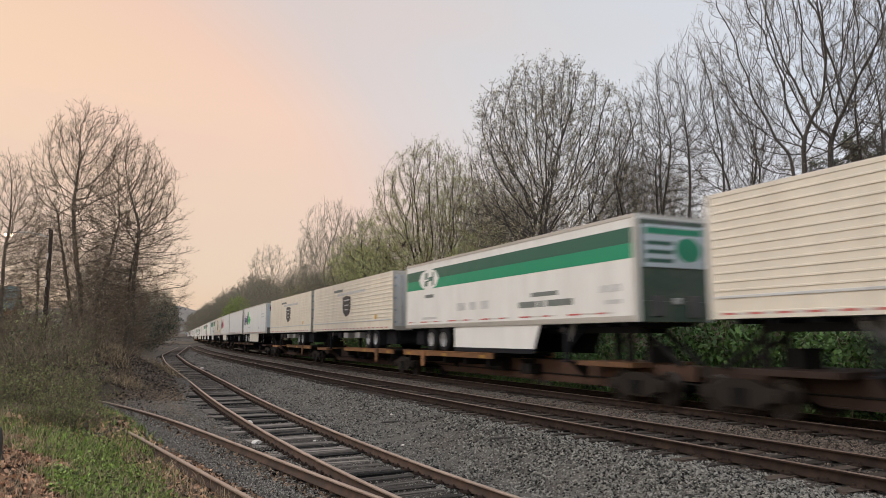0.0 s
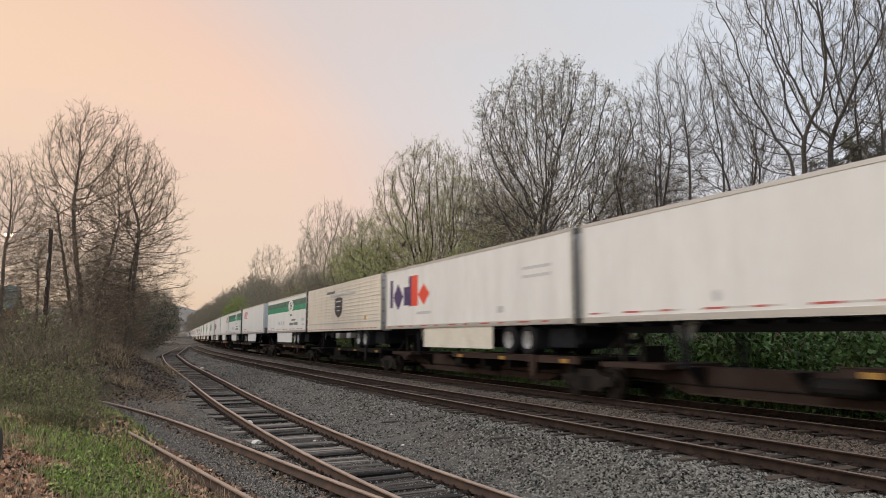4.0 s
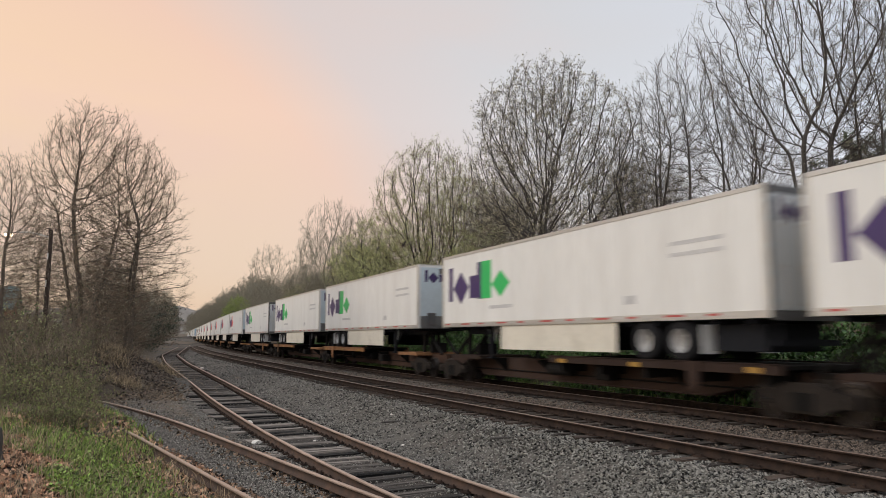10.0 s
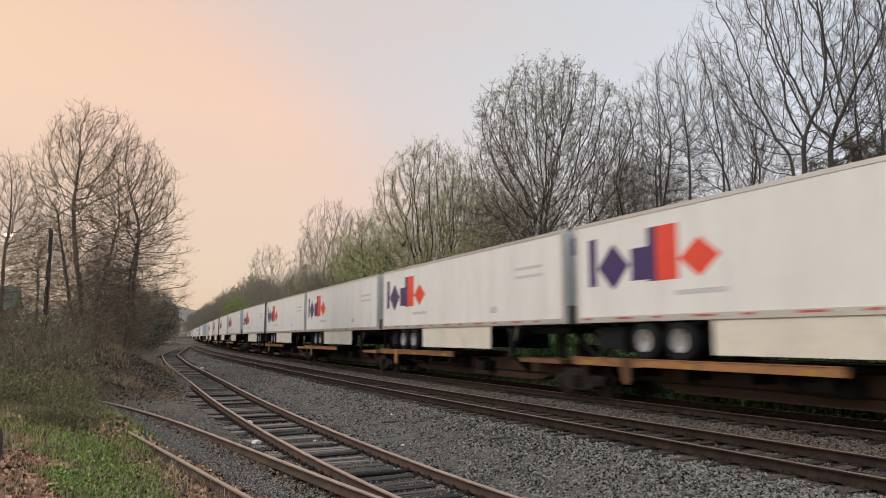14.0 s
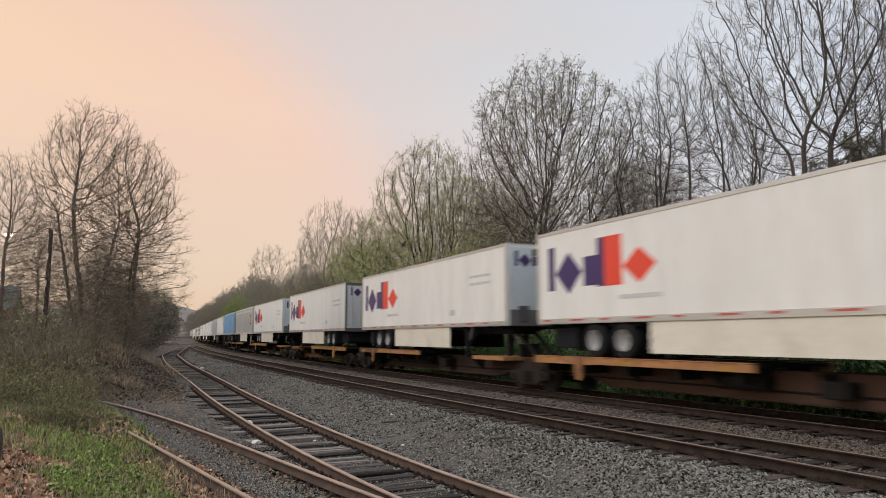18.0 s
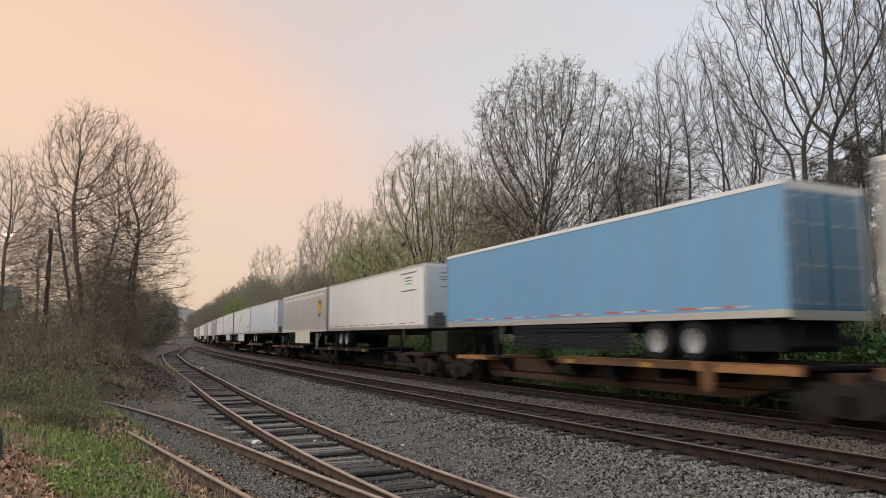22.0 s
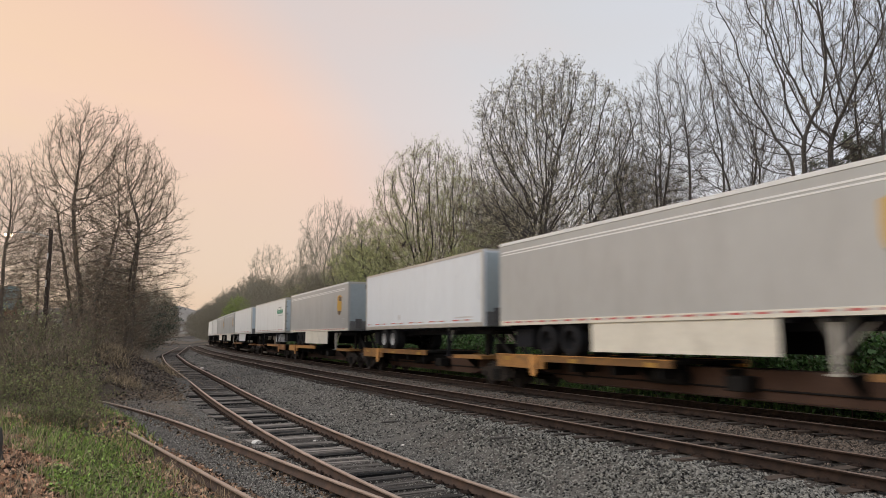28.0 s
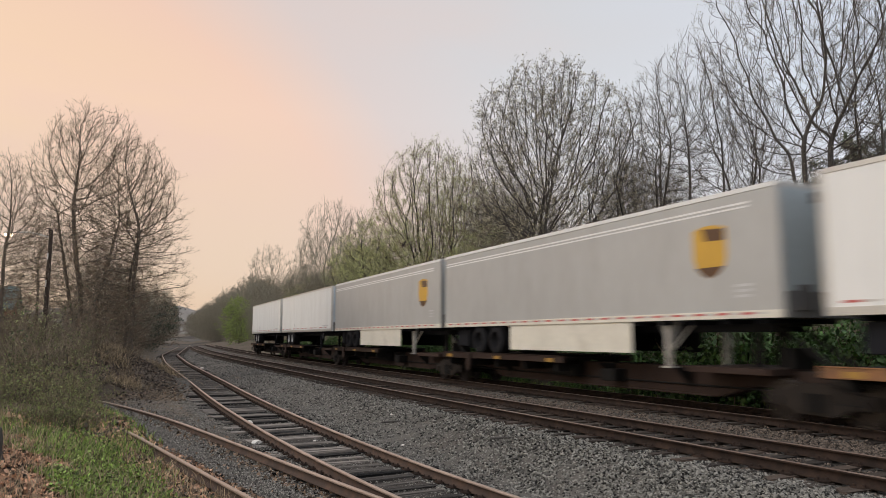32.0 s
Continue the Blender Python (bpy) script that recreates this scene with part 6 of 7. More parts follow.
# by the sidings on the viewer's side
T1 = stand(tree("tall upright bare tree with ivy-clad trunks", 71, 13.9, bark="bark_warm", twig="twig_warm", bud="bud", bud_size=0.028, bud_share=0.6, ivy=500, W=7.4, base=1.2, stems=3, lean=0.07, lead=0.58, low=0.95, points=8000, power=0.55, step=0.30, kill=0.37, see=1.6, up=0.16, keep=0.35, wild=0.06, tip=0.0078, stemlet=1.2, twig_len=0.6, twig_r=0.0058, lift=0.16), -0.508, 38, 15)
T2 = stand(tree("upright bare tree with rising pale branches", 73, 12.8, bark="bark_warm", twig="twig_warm", bud="bud", bud_size=0.028, bud_share=0.6, ivy=300, W=6.0, base=1.2, stems=2, lean=0.06, lead=0.58, low=0.95, points=5600, power=0.55, step=0.30, kill=0.37, see=1.6, up=0.16, keep=0.35, wild=0.06, tip=0.0078, stemlet=1.2, twig_len=0.6, twig_r=0.0058, lift=0.16), -0.446, 38, 75)
stand_copy(T2, -0.635, 30, 200, 0.68, "bare tree with rising branches and reddish buds")
stand_copy(T2, -0.475, 44, 250, 0.62, "young bare tree with rising pale branches")
stand_copy(T2, -0.565, 42, 330, 0.66, "young bare tree with rising pale branches")
stand_copy(T2, -0.442, 50, 140, 0.42, "young bare tree with rising pale branches")


# ---- thickets, bushes and ground cover ----
def thicket(label, seed, h, w, stems, twig="bramble", leaf=None, leaves=0, leaf_size=0.06, arch=0.0):
    """A clump of thin arching stems with side twigs, and leaves where it has any."""
    r = np.random.default_rng(seed)
    segs, tips = [], []
    for k in range(stems):
        a, d0 = r.uniform(0, 6.28), w * 0.5 * math.sqrt(r.uniform())
        p = np.array((math.cos(a) * d0, math.sin(a) * d0, -0.1))
        a2 = a + r.normal(0, 0.8)
        d = np.array((math.cos(a2) * 0.45, math.sin(a2) * 0.45, 1.0))
        L = h * r.uniform(0.5, 1.15)
        pts, dd = branch(r, p, d / np.linalg.norm(d), L, r.uniform(0.008, 0.018), 6, 0.02 - arch, 0.13, segs, 0.4)
        for q in range(7):
            j = r.integers(1, 6)
            p2, _ = branch(r, pts[j], side_dir(r, dd, math.radians(r.uniform(30, 70))), L * r.uniform(0.15, 0.4), 0.006, 3, 0.02 - arch, 0.15, segs, 0.6)
            tips += p2[1:]
            for q2 in range(2):
                p3, _ = branch(r, p2[r.integers(1, 3)], side_dir(r, dd, math.radians(r.uniform(30, 80))), L * r.uniform(0.08, 0.2), 0.005, 2, 0.0, 0.2, segs, 0.6)
                tips += p3[1:]
    t = tagged(empty("bush"), label, "bush", "bushes")
    part_mesh("brush", mesh_np("brush", *tubes(segs, 3)), M[twig], t)["kind"] = "stuff"
    if leaf:
        tips = np.array(tips)
        P = tips[r.integers(0, len(tips), leaves)] + r.normal(0, leaf_size * 1.6, (leaves, 3))
        part_mesh("foliage", mesh_np("foliage", *leaf_quads(P, leaf_size, seed + 5, 0.3)), M[leaf], t)["kind"] = "stuff"
    return t


def put(t, x, y, turn=0.0, scale=1.0):
    t.matrix_basis = pose(x, y, float(ground_z(x, y)), 0, 0, turn)
    t.scale = (scale, scale, scale)
    return t


def put_copy(src, x, y, turn, scale):
    c = copy_thing(src, pose(x, y, float(ground_z(x, y)), 0, 0, turn))
    c.scale = (scale, scale, scale)
    return c


def beyond(s, far):
    x, y, _ = line_at(s, SPACING + far)
    return float(x), float(y)


r5 = random.Random(77)
# green undergrowth on the bank behind the train
GB = [put(thicket("leafy mid-green bush on the bank behind the train", 200 + k, 1.7, 2.2, 26, "bramble", "leaf", 8500, 0.058), *beyond(4 + 4 * k, 5.2), 0, 1.0) for k in range(3)]
for k in range(46):
    s_ = -6 + k * 1.45 if k < 34 else 43 + (k - 34) * 4.0
    put_copy(GB[k % 3], *beyond(s_ + r5.uniform(-0.7, 0.7), 4.6 + r5.uniform(-0.9, 2.6)), r5.uniform(0, 360), r5.uniform(0.9, 1.7))
# bare brown thicket higher on the bank
BT = [put(thicket("bare reddish-brown thicket on the bank", 230 + k, 4.0, 3.6, 36, "bramble"), *beyond(10 + 9 * k, 10.5), 0, 1.0) for k in range(3)]
for k in range(64):
    s_ = -4 + k * 2.2
    put_copy(BT[k % 3], *beyond(s_ + r5.uniform(-1, 1), r5.uniform(8.0, 16.0)), r5.uniform(0, 360), r5.uniform(0.75, 1.35))
# thicket and brambles by the siding
LT = [put(thicket("tangled bare thicket on the bank by the siding", 260 + k, 2.8, 3.0, 26, "bramble", "leaf" if k == 1 else None, 500, 0.05), -0.60 * (33 + 3 * k), 33 + 3 * k, 0, 0.7) for k in range(3)]
for k in range(30):
    di = r5.uniform(25, 62)
    ta = r5.uniform(-0.72, -0.535 if di < 42 else -0.425)
    if di < 30:
        ta = r5.uniform(-0.72, -0.52)
    put_copy(LT[k % 3], ta * di, di, r5.uniform(0, 360), r5.uniform(0.45, 0.85))
EV = put(thicket("dense dark evergreen shrub by the siding", 280, 3.0, 2.2, 40, "bramble", "ivy", 9000, 0.05), -0.437 * 84, 84, 0, 1.9)
for ta, di, sc in ((-0.455, 72, 1.5), (-0.465, 62, 1.3), (-0.427, 98, 2.1), (-0.418, 116, 2.3), (-0.48, 54, 1.1), (-0.412, 135, 2.5), (-0.47, 70, 1.7), (-0.45, 90, 2.2)):
    put_copy(EV, ta * di, di, r5.uniform(0, 360), sc)
for k, (ta, di, sc) in enumerate(((-0.44, 78, 0.55), (-0.425, 96, 0.65), (-0.46, 64, 0.45), (-0.405, 130, 0.8), (-0.395, 160, 0.9), (-0.48, 62, 0.6))):
    stand_copy((F1, T2, F1)[k % 3], ta, di, 61 * k, sc, "dense twiggy young tree beside the line")
CE = stand(tree("dark green cedar standing among bare trees", 83, 8.4, bud="cedar", bud_size=0.05, stems=3, lean=0.25, first=0.08, reach=0.34, n1=18, n2=7, n3=4, n4=3, angle=(40, 65), up=0.04), 0.585, 36, 0, 1.12)
# reddish-brown brush under the trees
for k in range(26):
    put_copy(BT[k % 3], *beyond(r5.uniform(2, 34), r5.uniform(8.0, 12.0)), r5.uniform(0, 360), r5.uniform(0.6, 0.95))


def blades(name, P, h, mat, seed, label, w=0.008, lean=0.45):
    """Grass blades: bent strips of two quads."""
    r = np.random.default_rng(seed)
    n = len(P)
    a = r.uniform(0, 6.28, n)
    ux, uy = np.cos(a) * w, np.sin(a) * w
    b = r.uniform(0, 6.28, n)
    l = r.uniform(0.05, lean, n) * h
    H = h * r.uniform(0.5, 1.2, n)
    mid = P + np.stack([np.cos(b) * l * 0.35, np.sin(b) * l * 0.35, H * 0.6], -1)
    top = P + np.stack([np.cos(b) * l, np.sin(b) * l, H], -1)
    side = np.stack([ux, uy, 0 * ux], -1)
    V = np.stack([P - side, P + side, mid + side * 0.7, mid - side * 0.7, top + side * 0.12, top - side * 0.12], 1)
    F = np.array([(0, 1, 2, 3), (3, 2, 4, 5)])
    F = (F[None] + 6 * np.arange(n)[:, None, None]).reshape(-1, 4)
    ob = new(name, mesh_np(name, V.reshape(-1, 3), F))
    ob.data.materials.append(mat)
    return tagged(ob, label, "grass", kind="stuff")


def verge_mask(x, y):
    _, o1, _ = siding_off(x, y, S1, 3)
    _, o2, _ = siding_off(x, y, S2, 2)
    return np.where(y < 24.5, o2 - GAUGE, o1 - GAUGE - 5)


gx_, gy_ = scatter(90000, -0.80, -0.10, 6.0, 34, 21, 1.1)
vm = verge_mask(gx_, gy_)
gr = np.random.default_rng(22)
cl = np.array([noise.noise(Vector((a * 0.8, b * 0.8, 3.0))) for a, b in zip(gx_, gy_)])
lit = np.array([noise.noise(Vector((a * 0.5, b * 0.5, 9.0))) for a, b in zip(gx_, gy_)])
tt = gx_ / gy_
lush = np.exp(-((tt + 0.46) / 0.11) ** 2) * (gy_ < 16)
corner = (tt + 0.10 * cl < -0.525) & (gy_ < 12.5 + 3 * lit)
green = (vm > 0.1) & (vm < 7) & (cl + 0.22 + 0.45 * lush - 0.9 * corner + 0.3 * (gy_ > 12.5) - 0.6 * (vm < 0.7) > gr.uniform(-0.15, 0.6, len(gx_)))
creep = (vm > -0.45) & (vm < 0.6) & (gy_ > 16.2) & (gy_ < 25) & (gr.uniform(size=len(gx_)) < 0.8)
h_ = np.where(lush > 0.4, 0.17, 0.13) * np.where(gy_ > 14, 1.5, 1)
GP = np.stack([gx_, gy_, ground_z(gx_, gy_) - 0.01], -1)
sel = (green | creep) & (gy_ < 32)
blades("grass", GP[sel], h_[sel], M["grass"], 31, "fresh green grass on the verge beside the siding", 0.009, 0.8)
dry = (vm > 0.05) & (vm < 8) & (gr.uniform(size=len(gx_)) < np.where(gy_ > 13, 0.26, np.where(corner, 0.05, 0.22)))
blades("dry_grass", GP[dry], gr.uniform(0.12, 0.42, dry.sum()), M["dry_grass"], 32, "dry straw-coloured grass stems on the verge", 0.006, 1.1)
# rough grass below the bank, seen under the rail cars
fr_ = np.random.default_rng(52)
fs, ff = fr_.uniform(-4, 60, 9000), fr_.uniform(2.0, 4.8, 9000)
fxy = np.array([line_at(a, SPACING + b)[:2] for a, b in zip(fs, ff)])
blades("bank_grass", np.column_stack([fxy, ground_z(fxy[:, 0], fxy[:, 1]) - 0.01]), fr_.uniform(0.14, 0.34, 9000), M["grass"], 53, "rough green grass at the foot of the bank", 0.013, 0.9)
# broad weeds
wd = (vm > 0.6) & (vm < 3.6) & (tt > -0.54) & (cl > -0.15) & (gr.uniform(size=len(gx_)) < 0.5 * np.clip(cl + 0.45, 0, 1)) & (gy_ < 20)
wp = np.repeat(GP[wd], 3, 0) + gr.normal(0, 0.05, (wd.sum() * 3, 3)) + np.array((0, 0, 0.11))
wo = new("weeds", mesh_np("weeds", *leaf_quads(wp, 0.034, 33)))
wo.data.materials.append(M["grass"])
tagged(wo, "low bright green broad-leaved weeds on the verge", "weeds", kind="stuff")
# leaf litter
lm = (vm > -0.4) & (vm < 9) & ((lit + 0.9 * corner + 0.15 * (tt < -0.5) + 0.3 * (vm < 0.8) - 0.15 * lush) > gr.uniform(-0.5, 0.55, len(gx_)))
lp = GP[lm] + np.stack([gr.normal(0, 0.03, lm.sum()), gr.normal(0, 0.03, lm.sum()), gr.uniform(0.012, 0.05, lm.sum())], -1)
lo_ = new("leaf_litter", mesh_np("leaf_litter", *leaf_quads(lp, 0.082, 34)))
lo_.data.materials.append(M["dead_leaf"])
tagged(lo_, "fallen brown leaves scattered over the verge", "leaves", kind="stuff")
# litter along the stub siding and between the rails
lx, ly = scatter(16000, -0.62, -0.05, 7.0, 30, 41, 1.0)
_, a1, _ = siding_off(lx, ly, S1, 3)
_, a2, _ = siding_off(lx, ly, S2, 2)
lk = (a1 > GAUGE + 0.05) & (a2 > -1.6) & (a2 < GAUGE + 1.0) & ((np.abs(a2) < 0.45) | (np.abs(a2 - GAUGE) < 0.5) | (gr.uniform(size=len(lx)) < 0.06))
lp = np.stack([lx, ly, ground_z(lx, ly) + 0.035], -1)[lk]
l2 = new("leaf_litter", mesh_np("leaf_litter", *leaf_quads(lp, 0.05, 35)))
l2.data.materials.append(M["old_leaf"])
tagged(l2, "brown dead leaves caught along the stub rails", "leaves", kind="stuff")
# tall weedy scrub along the edge of the verge
WS = [put(thicket("weedy green-brown scrub of thin stalks on the verge", 300 + k, 1.5, 1.6, 30, "stalk", "scrub", 1500, 0.034), -0.53 * (20 + 2 * k), 20 + 2 * k, 0, 0.8) for k in range(2)]
for k in range(30):
    di = r5.uniform(17.5, 31)
    ta = r5.uniform(-0.64, -0.475 - 0.03 * (di < 21))
    put_copy(WS[k % 2], ta * di, di, r5.uniform(0, 360), r5.uniform(0.35, 0.62 + 0.35 * (ta < -0.56)))
for k in range(16):
    di = r5.uniform(23, 34)
    ta = r5.uniform(-0.65, -0.515)
    put_copy((WS + LT)[k % 5], ta * di, di, r5.uniform(0, 360), r5.uniform(0.8, 1.2))
# budding shrubs below the trees
YS = put(thicket("budding yellow-green shrub below the bare trees", 320, 2.6, 2.4, 24, "stalk", "young_leaf", 900, 0.04), -0.62 * 29, 29, 0, 1.0)
for ta, di, sc in ((-0.60, 31, 1.1), (-0.575, 34, 1.0), (-0.63, 34, 1.2), (-0.555, 33, 0.8), (-0.60, 27, 0.7), (-0.645, 27, 0.9), (-0.54, 40, 1.1), (-0.50, 41, 0.8)):
    put_copy(YS, ta * di, di, 70 * di, sc)
# dead sticks and leaves over the mound and the bank
kx, ky = scatter(9000, -0.64, -0.36, 18, 60, 43, 0.8)
_, k1, _ = siding_off(kx, ky, S1, 3)
kk = (k1 > GAUGE + 0.5) & ((ky > 26) | (verge_mask(kx, ky) > 0.2))
kx, ky = kx[kk], ky[kk]
keep_leaf = np.random.default_rng(45).uniform(size=len(kx)) < 0.4
kz = ground_z(kx, ky)
kr = np.random.default_rng(44)
ka, kl = kr.uniform(0, 6.28, len(kx)), kr.uniform(0.08, 0.5, len(kx))
sg = np.stack([kx, ky, kz + 0.01, kx + np.cos(ka) * kl, ky + np.sin(ka) * kl, kz + kr.uniform(0.0, 0.18, len(kx)), np.full(len(kx), 0.009), np.full(len(kx), 0.006)], -1)
so_ = new("dead_sticks", mesh_np("dead_sticks", *tubes(sg, 3)))
so_.data.materials.append(M["bramble"])
tagged(so_, "dead sticks strewn over the earth bank", "sticks", kind="stuff")
l3 = new("leaf_litter", mesh_np("leaf_litter", *leaf_quads(np.stack([kx + 0.2, ky + 0.1, ground_z(kx + 0.2, ky + 0.1) + 0.03], -1)[keep_leaf], 0.07, 36)))
l3.data.materials.append(M["old_leaf"])
tagged(l3, "brown dead leaves over the earth mound", "leaves", kind="stuff")
# tufts of dead grass on the mound and along the bank
mr_ = np.random.default_rng(47)
mc = np.array(((-14.6, 31.4), (-13.8, 30.2), (-15.6, 33.0), (-13.2, 33.6), (-14.9, 29.0), (-17.0, 31.0), (-12.6, 28.4), (-16.6, 28.2)))
mi_ = mr_.integers(0, len(mc), 3800)
mp_ = mc[mi_] + mr_.normal(0, 0.38, (3800, 2))
blades("dead_grass", np.column_stack([mp_, ground_z(mp_[:, 0], mp_[:, 1]) - 0.01]), mr_.uniform(0.15, 0.5, 3800), M["dry_grass"], 48, "tufts of dead tan grass on the earth mound", 0.009, 1.6)
# crumbled dark soil on the mound and the edge of the bank
cr_ = np.random.default_rng(49)
cq = np.column_stack([cr_.normal(-13.7, 1.7, 5200), cr_.normal(30.6, 2.9, 5200)])
_, c1, _ = siding_off(cq[:, 0], cq[:, 1], S1, 3)
cq = cq[c1 > GAUGE + 0.7]
chips("soil_clods", np.column_stack([cq, ground_z(cq[:, 0], cq[:, 1]) + 0.01]), cr_.uniform(0.025, 0.085, len(cq)), M["soil"], 50, "crumbled dark soil heaped on the mound")
# brambles over the mound between the sidings
bs = []
rb = np.random.default_rng(51)
for k in range(420):
    x, y = rb.normal(-15.0, 2.6), rb.normal(31.5, 4.0)
    if rb.uniform() < 0.45:
        d_ = rb.uniform(20, 34)
        x, y = rb.uniform(-0.62, -0.48) * d_, d_
    p = np.array((x, y, float(ground_z(x, y)) - 0.02))
    a = rb.uniform(0, 6.28)
    d = np.array((math.cos(a) * 0.7, math.sin(a) * 0.7, 0.9))
    branch(rb, p, d / np.linalg.norm(d), rb.uniform(0.4, 1.0), 0.009, 6, -0.22, 0.12, bs, 0.4)
bo = new("brambles", mesh_np("brambles", *tubes(bs, 3)))
bo.data.materials.append(M["bramble"])
tagged(bo, "dry arching bramble stems over the earth mound", "brambles", kind="stuff")


# ---- things on the bank by the siding ----
def utility_pole(x, y, top):
    z0 = float(ground_z(x, y))
    p = tagged(empty("utility_pole", pose(x, y, z0)), "weathered timber utility pole with a lit lamp arm", "utility pole")
    H = top - z0
    bm = bmesh.new()
    rod(bm, (0, 0, -0.5), (0, 0, H), 0.11, 12, 0.08)
    part("pole", bm, M["pole"], p)
    bm = bmesh.new()
    rod(bm, (0, 0, H - 0.35), (-0.9, -0.05, H - 0.12), 0.03, 8)
    rod(bm, (-0.9, -0.05, H - 0.12), (-1.72, -0.1, H - 0.14), 0.03, 8)
    part("lamp_arm", bm, M["alu"], p)
    head = part("lamp_head", lathe([(0.03, 0.10), (0.12, 0.08), (0.20, 0.0), (0.19, -0.03)], 18, 'Z'), M["alu"], p)
    head.location = (-1.82, -0.1, H - 0.16)
    lens = part("lens", lathe([(0.18, 0.0), (0.17, -0.06), (0.10, -0.13), (0.02, -0.15)], 18, 'Z'), M["lamp"], head, "glowing warm-white lamp lens")
    lens.location = (0, 0, -0.031)
    bm = bmesh.new()
    for z in (H - 1.2, H - 2.4):
        box(bm, -0.02, 0.02, -0.18, -0.12, z - 0.15, z + 0.15)
    part("bracket", bm, M["alu"], p)
    return p


M["lamp"] = bpy.data.materials.new("lamp_glow")
M["lamp"].use_nodes = True
_b = M["lamp"].node_tree.nodes["Principled BSDF"]
_b.inputs["Emission Color"].default_value = (1.0, 0.72, 0.45, 1)
_b.inputs["Emission Strength"].default_value = 5.0
utility_pole(-0.562 * 31, 31, 6.5)

M["brick_wall"] = material("rust_red_siding", (0.30, 0.085, 0.04), 0.8, vary=0.15, scale=1.0, fine=12, stretch=(1, 1, 4))
M["teal_roof"] = material("weathered_teal_roof", (0.22, 0.30, 0.30), 0.6, vary=0.1, scale=1.0, fine=10)
M["glass"] = material("dark_window_glass", (0.02, 0.025, 0.03), 0.08, vary=0.1)


def shed(x, y, turn):
    z0 = float(ground_z(x, y))
    h = tagged(empty("shed", pose(x, y, z0, 0, 0, turn)), "rust-red low building with a teal metal roof", "shed")
    part("wall", boxes((-7, 7, -3, 3, -0.5, 2.3)), M["brick_wall"], h)
    bm = bmesh.new()
    pts = [(-7.4, -3.4, 2.15), (7.4, -3.4, 2.15), (7.4, 0, 4.1), (-7.4, 0, 4.1), (-7.4, 3.4, 2.15), (7.4, 3.4, 2.15)]
    vs = [bm.verts.new(p) for p in pts]
    bm.faces.new((vs[0], vs[1], vs[2], vs[3]))
    bm.faces.new((vs[3], vs[2], vs[5], vs[4]))
    bmesh.ops.solidify(bm, geom=bm.faces[:], thickness=0.12)
    part("roof", bm, M["teal_roof"], h)
    for s_ in (-1, 1):
        part("gable", plate([(-3, 2.3), (3, 2.3), (0, 3.95)], -0.05, 0.05), M["brick_wall"], h).matrix_basis = pose(s_ * 6.95, 0, 0, 0, 0, 90)
    for wx in (-4.5, 0, 4.5):
        w = part("window", boxes((wx - 0.6, wx + 0.6, -3.05, -2.99, 0.9, 1.9)), M["alu"], h)
        part("pane", boxes((wx - 0.52, wx + 0.52, -3.06, -3.04, 0.98, 1.82)), M["glass"], w)
    return h


shed(-0.765 * 52, 52, 25)

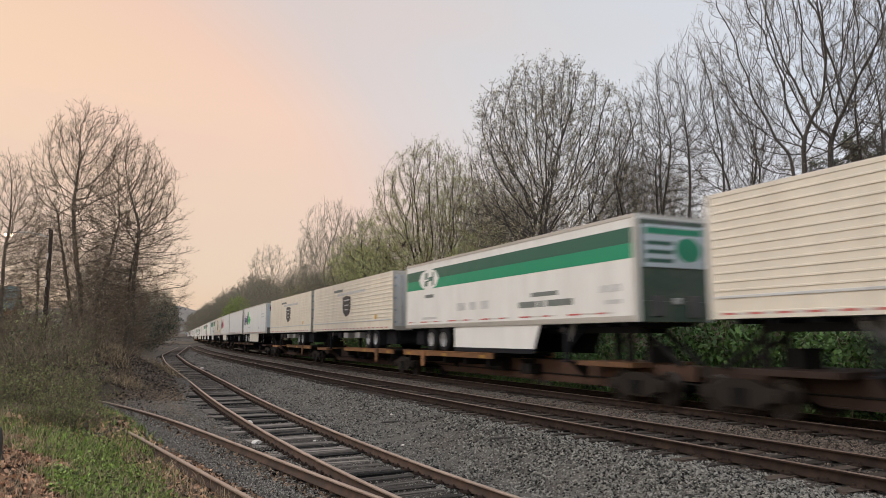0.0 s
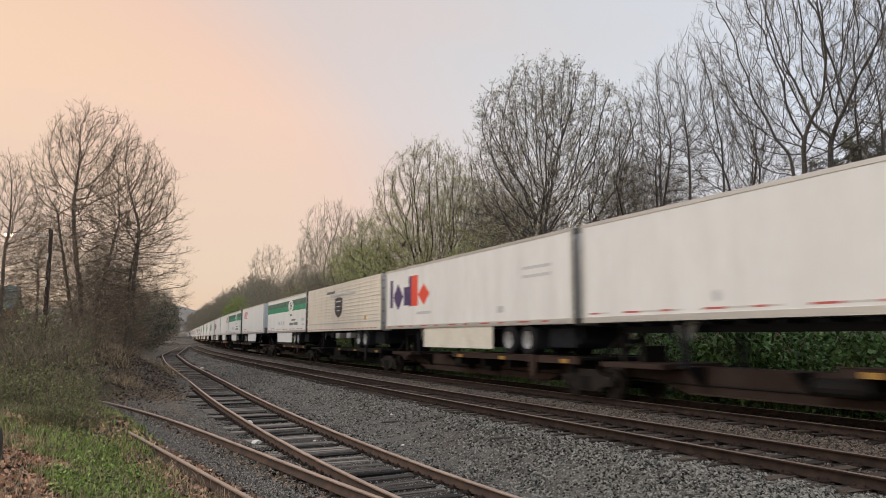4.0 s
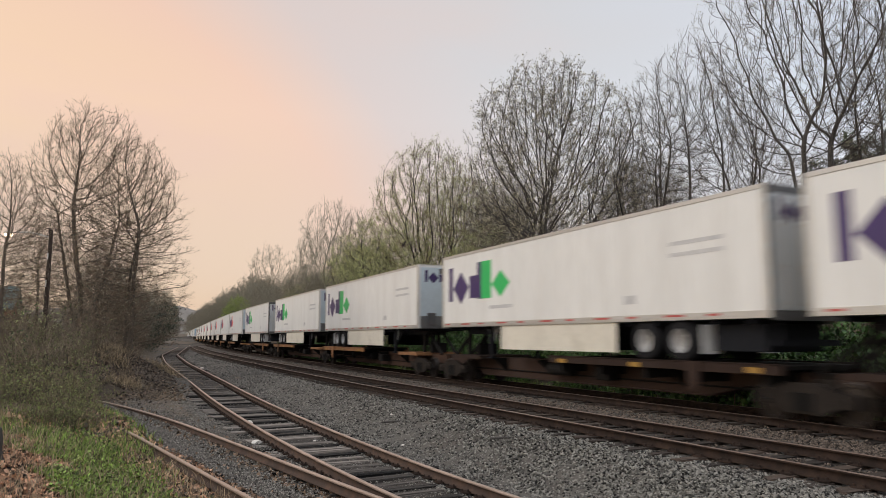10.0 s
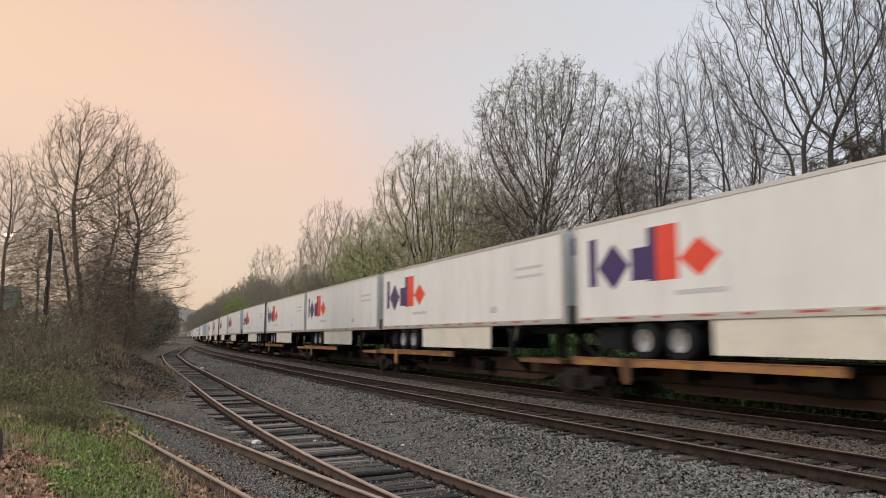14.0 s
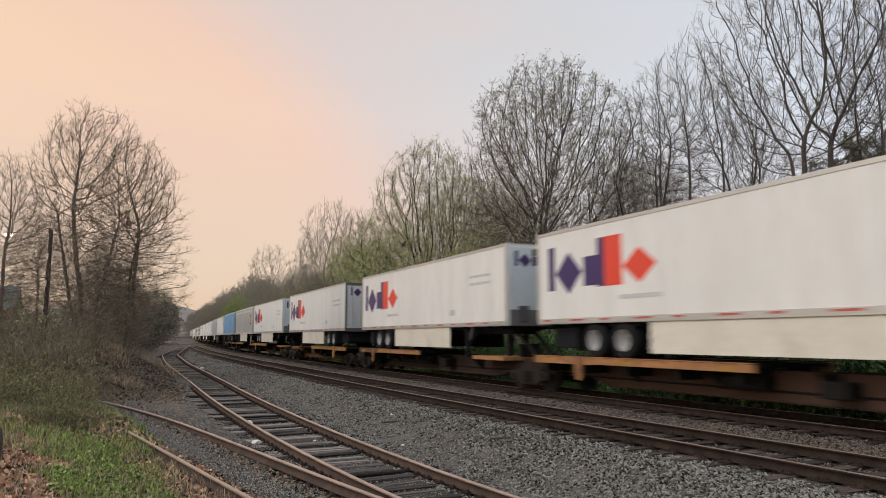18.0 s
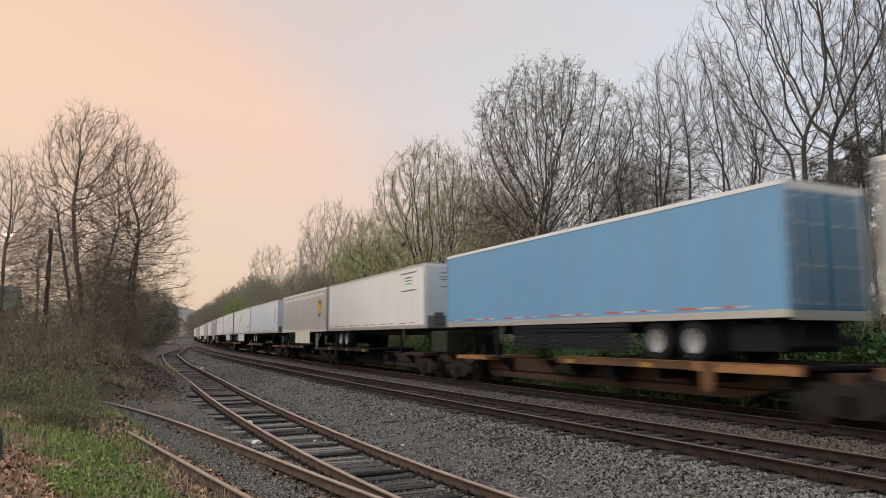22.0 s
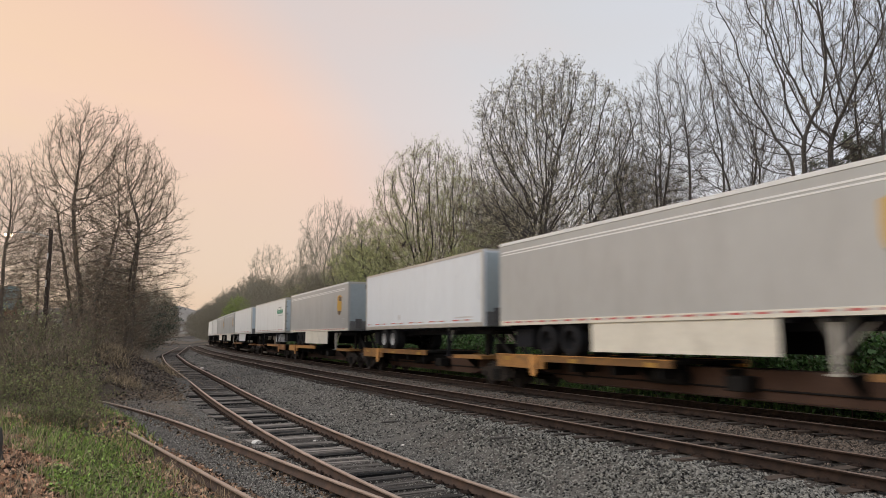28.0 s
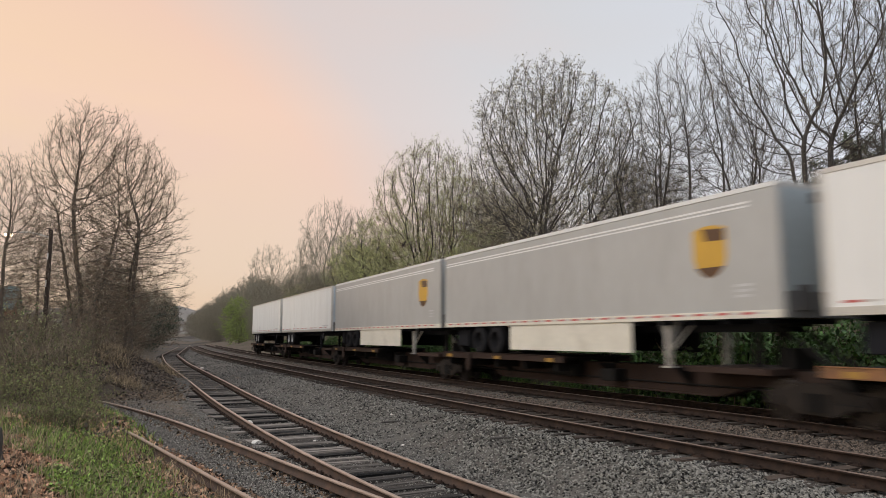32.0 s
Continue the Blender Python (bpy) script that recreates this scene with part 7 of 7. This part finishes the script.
# tree stump at the near end of the verge
bm = lathe([(0.26, -0.1), (0.22, 0.1), (0.19, 0.3), (0.185, 0.48), (0.15, 0.50), (0.02, 0.48)], 16, 'Z')
for v in bm.verts:
    v.co += Vector((noise.noise(v.co * 5), noise.noise(v.co * 5 + Vector((5, 0, 0))), noise.noise(v.co * 4) * 0.6)) * 0.05
me = bpy.data.meshes.new("tree_stump")
bm.to_mesh(me)
bm.free()
me.materials.append(M["bark"])
st = new("tree_stump", me)
st.location = (-0.632 * 10.5, 10.5, float(ground_z(-0.632 * 10.5, 10.5)))
tagged(st, "short weathered grey tree stump among dead leaves", "stump")


def parked_car(x, y, turn):
    """A pale car on the road above the bank, seen only through gaps in the train."""
    z0 = float(ground_z(x, y))
    M["car_white"] = material("white_car_paint", (0.75, 0.75, 0.74), 0.25, vary=0.03, coat=0.5)
    c = tagged(empty("parked_car", pose(x, y, z0, 0, 0, turn)), "white parked car on the road above the bank", "car")
    pts = [(-2.2, 0.35), (2.15, 0.35), (2.25, 0.6), (2.1, 0.82), (1.1, 0.95), (0.45, 1.38), (-1.0, 1.42), (-1.75, 1.0), (-2.2, 0.9)]
    part("body", plate(pts, -0.85, 0.85), M["car_white"], c)
    for s_ in (-1, 1):
        part("side_window", plate([(-1.45, 1.0), (0.9, 0.97), (0.4, 1.31), (-0.95, 1.34)], s_ * 0.855 - 0.006, s_ * 0.855 + 0.006), M["glass"], c)
        for wx in (-1.35, 1.35):
            w = part("tyre", lathe([(0.2, -0.1), (0.31, -0.09), (0.33, 0), (0.31, 0.09), (0.2, 0.1)], 20), M["tyre"], c)
            w.location = (wx, s_ * 0.80, 0.33)
            part("rim", lathe([(0.02, 0.03 * s_), (0.19, 0.06 * s_), (0.2, 0.105 * s_)], 16), M["rim"], w)
    return c


parked_car(0.374 * 46, 46, 30)

# far wooded ridge, its distance haze carried by the pale colour
r6 = np.random.default_rng(9)
ang = np.linspace(-1.3, 1.3, 260)
hh = 16 + 7 * np.array([noise.noise(Vector((a * 9, 0, 0))) for a in ang]) + r6.normal(0, 0.9, 260)
V, F = [], []
for i, a in enumerate(ang):
    for d_, z_ in ((560, -6), (575, hh[i] * 0.75), (600, hh[i] + 8), (660, hh[i] + 10), (700, -6)):
        V.append((math.sin(a) * d_, math.cos(a) * d_, z_))
for i in range(259):
    for k in range(4):
        b = i * 5 + k
        F.append((b, b + 5, b + 6, b + 1))
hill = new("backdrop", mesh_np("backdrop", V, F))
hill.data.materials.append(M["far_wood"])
tagged(hill, "hazy distant wooded ridge", "hill", kind="structure")


motions()
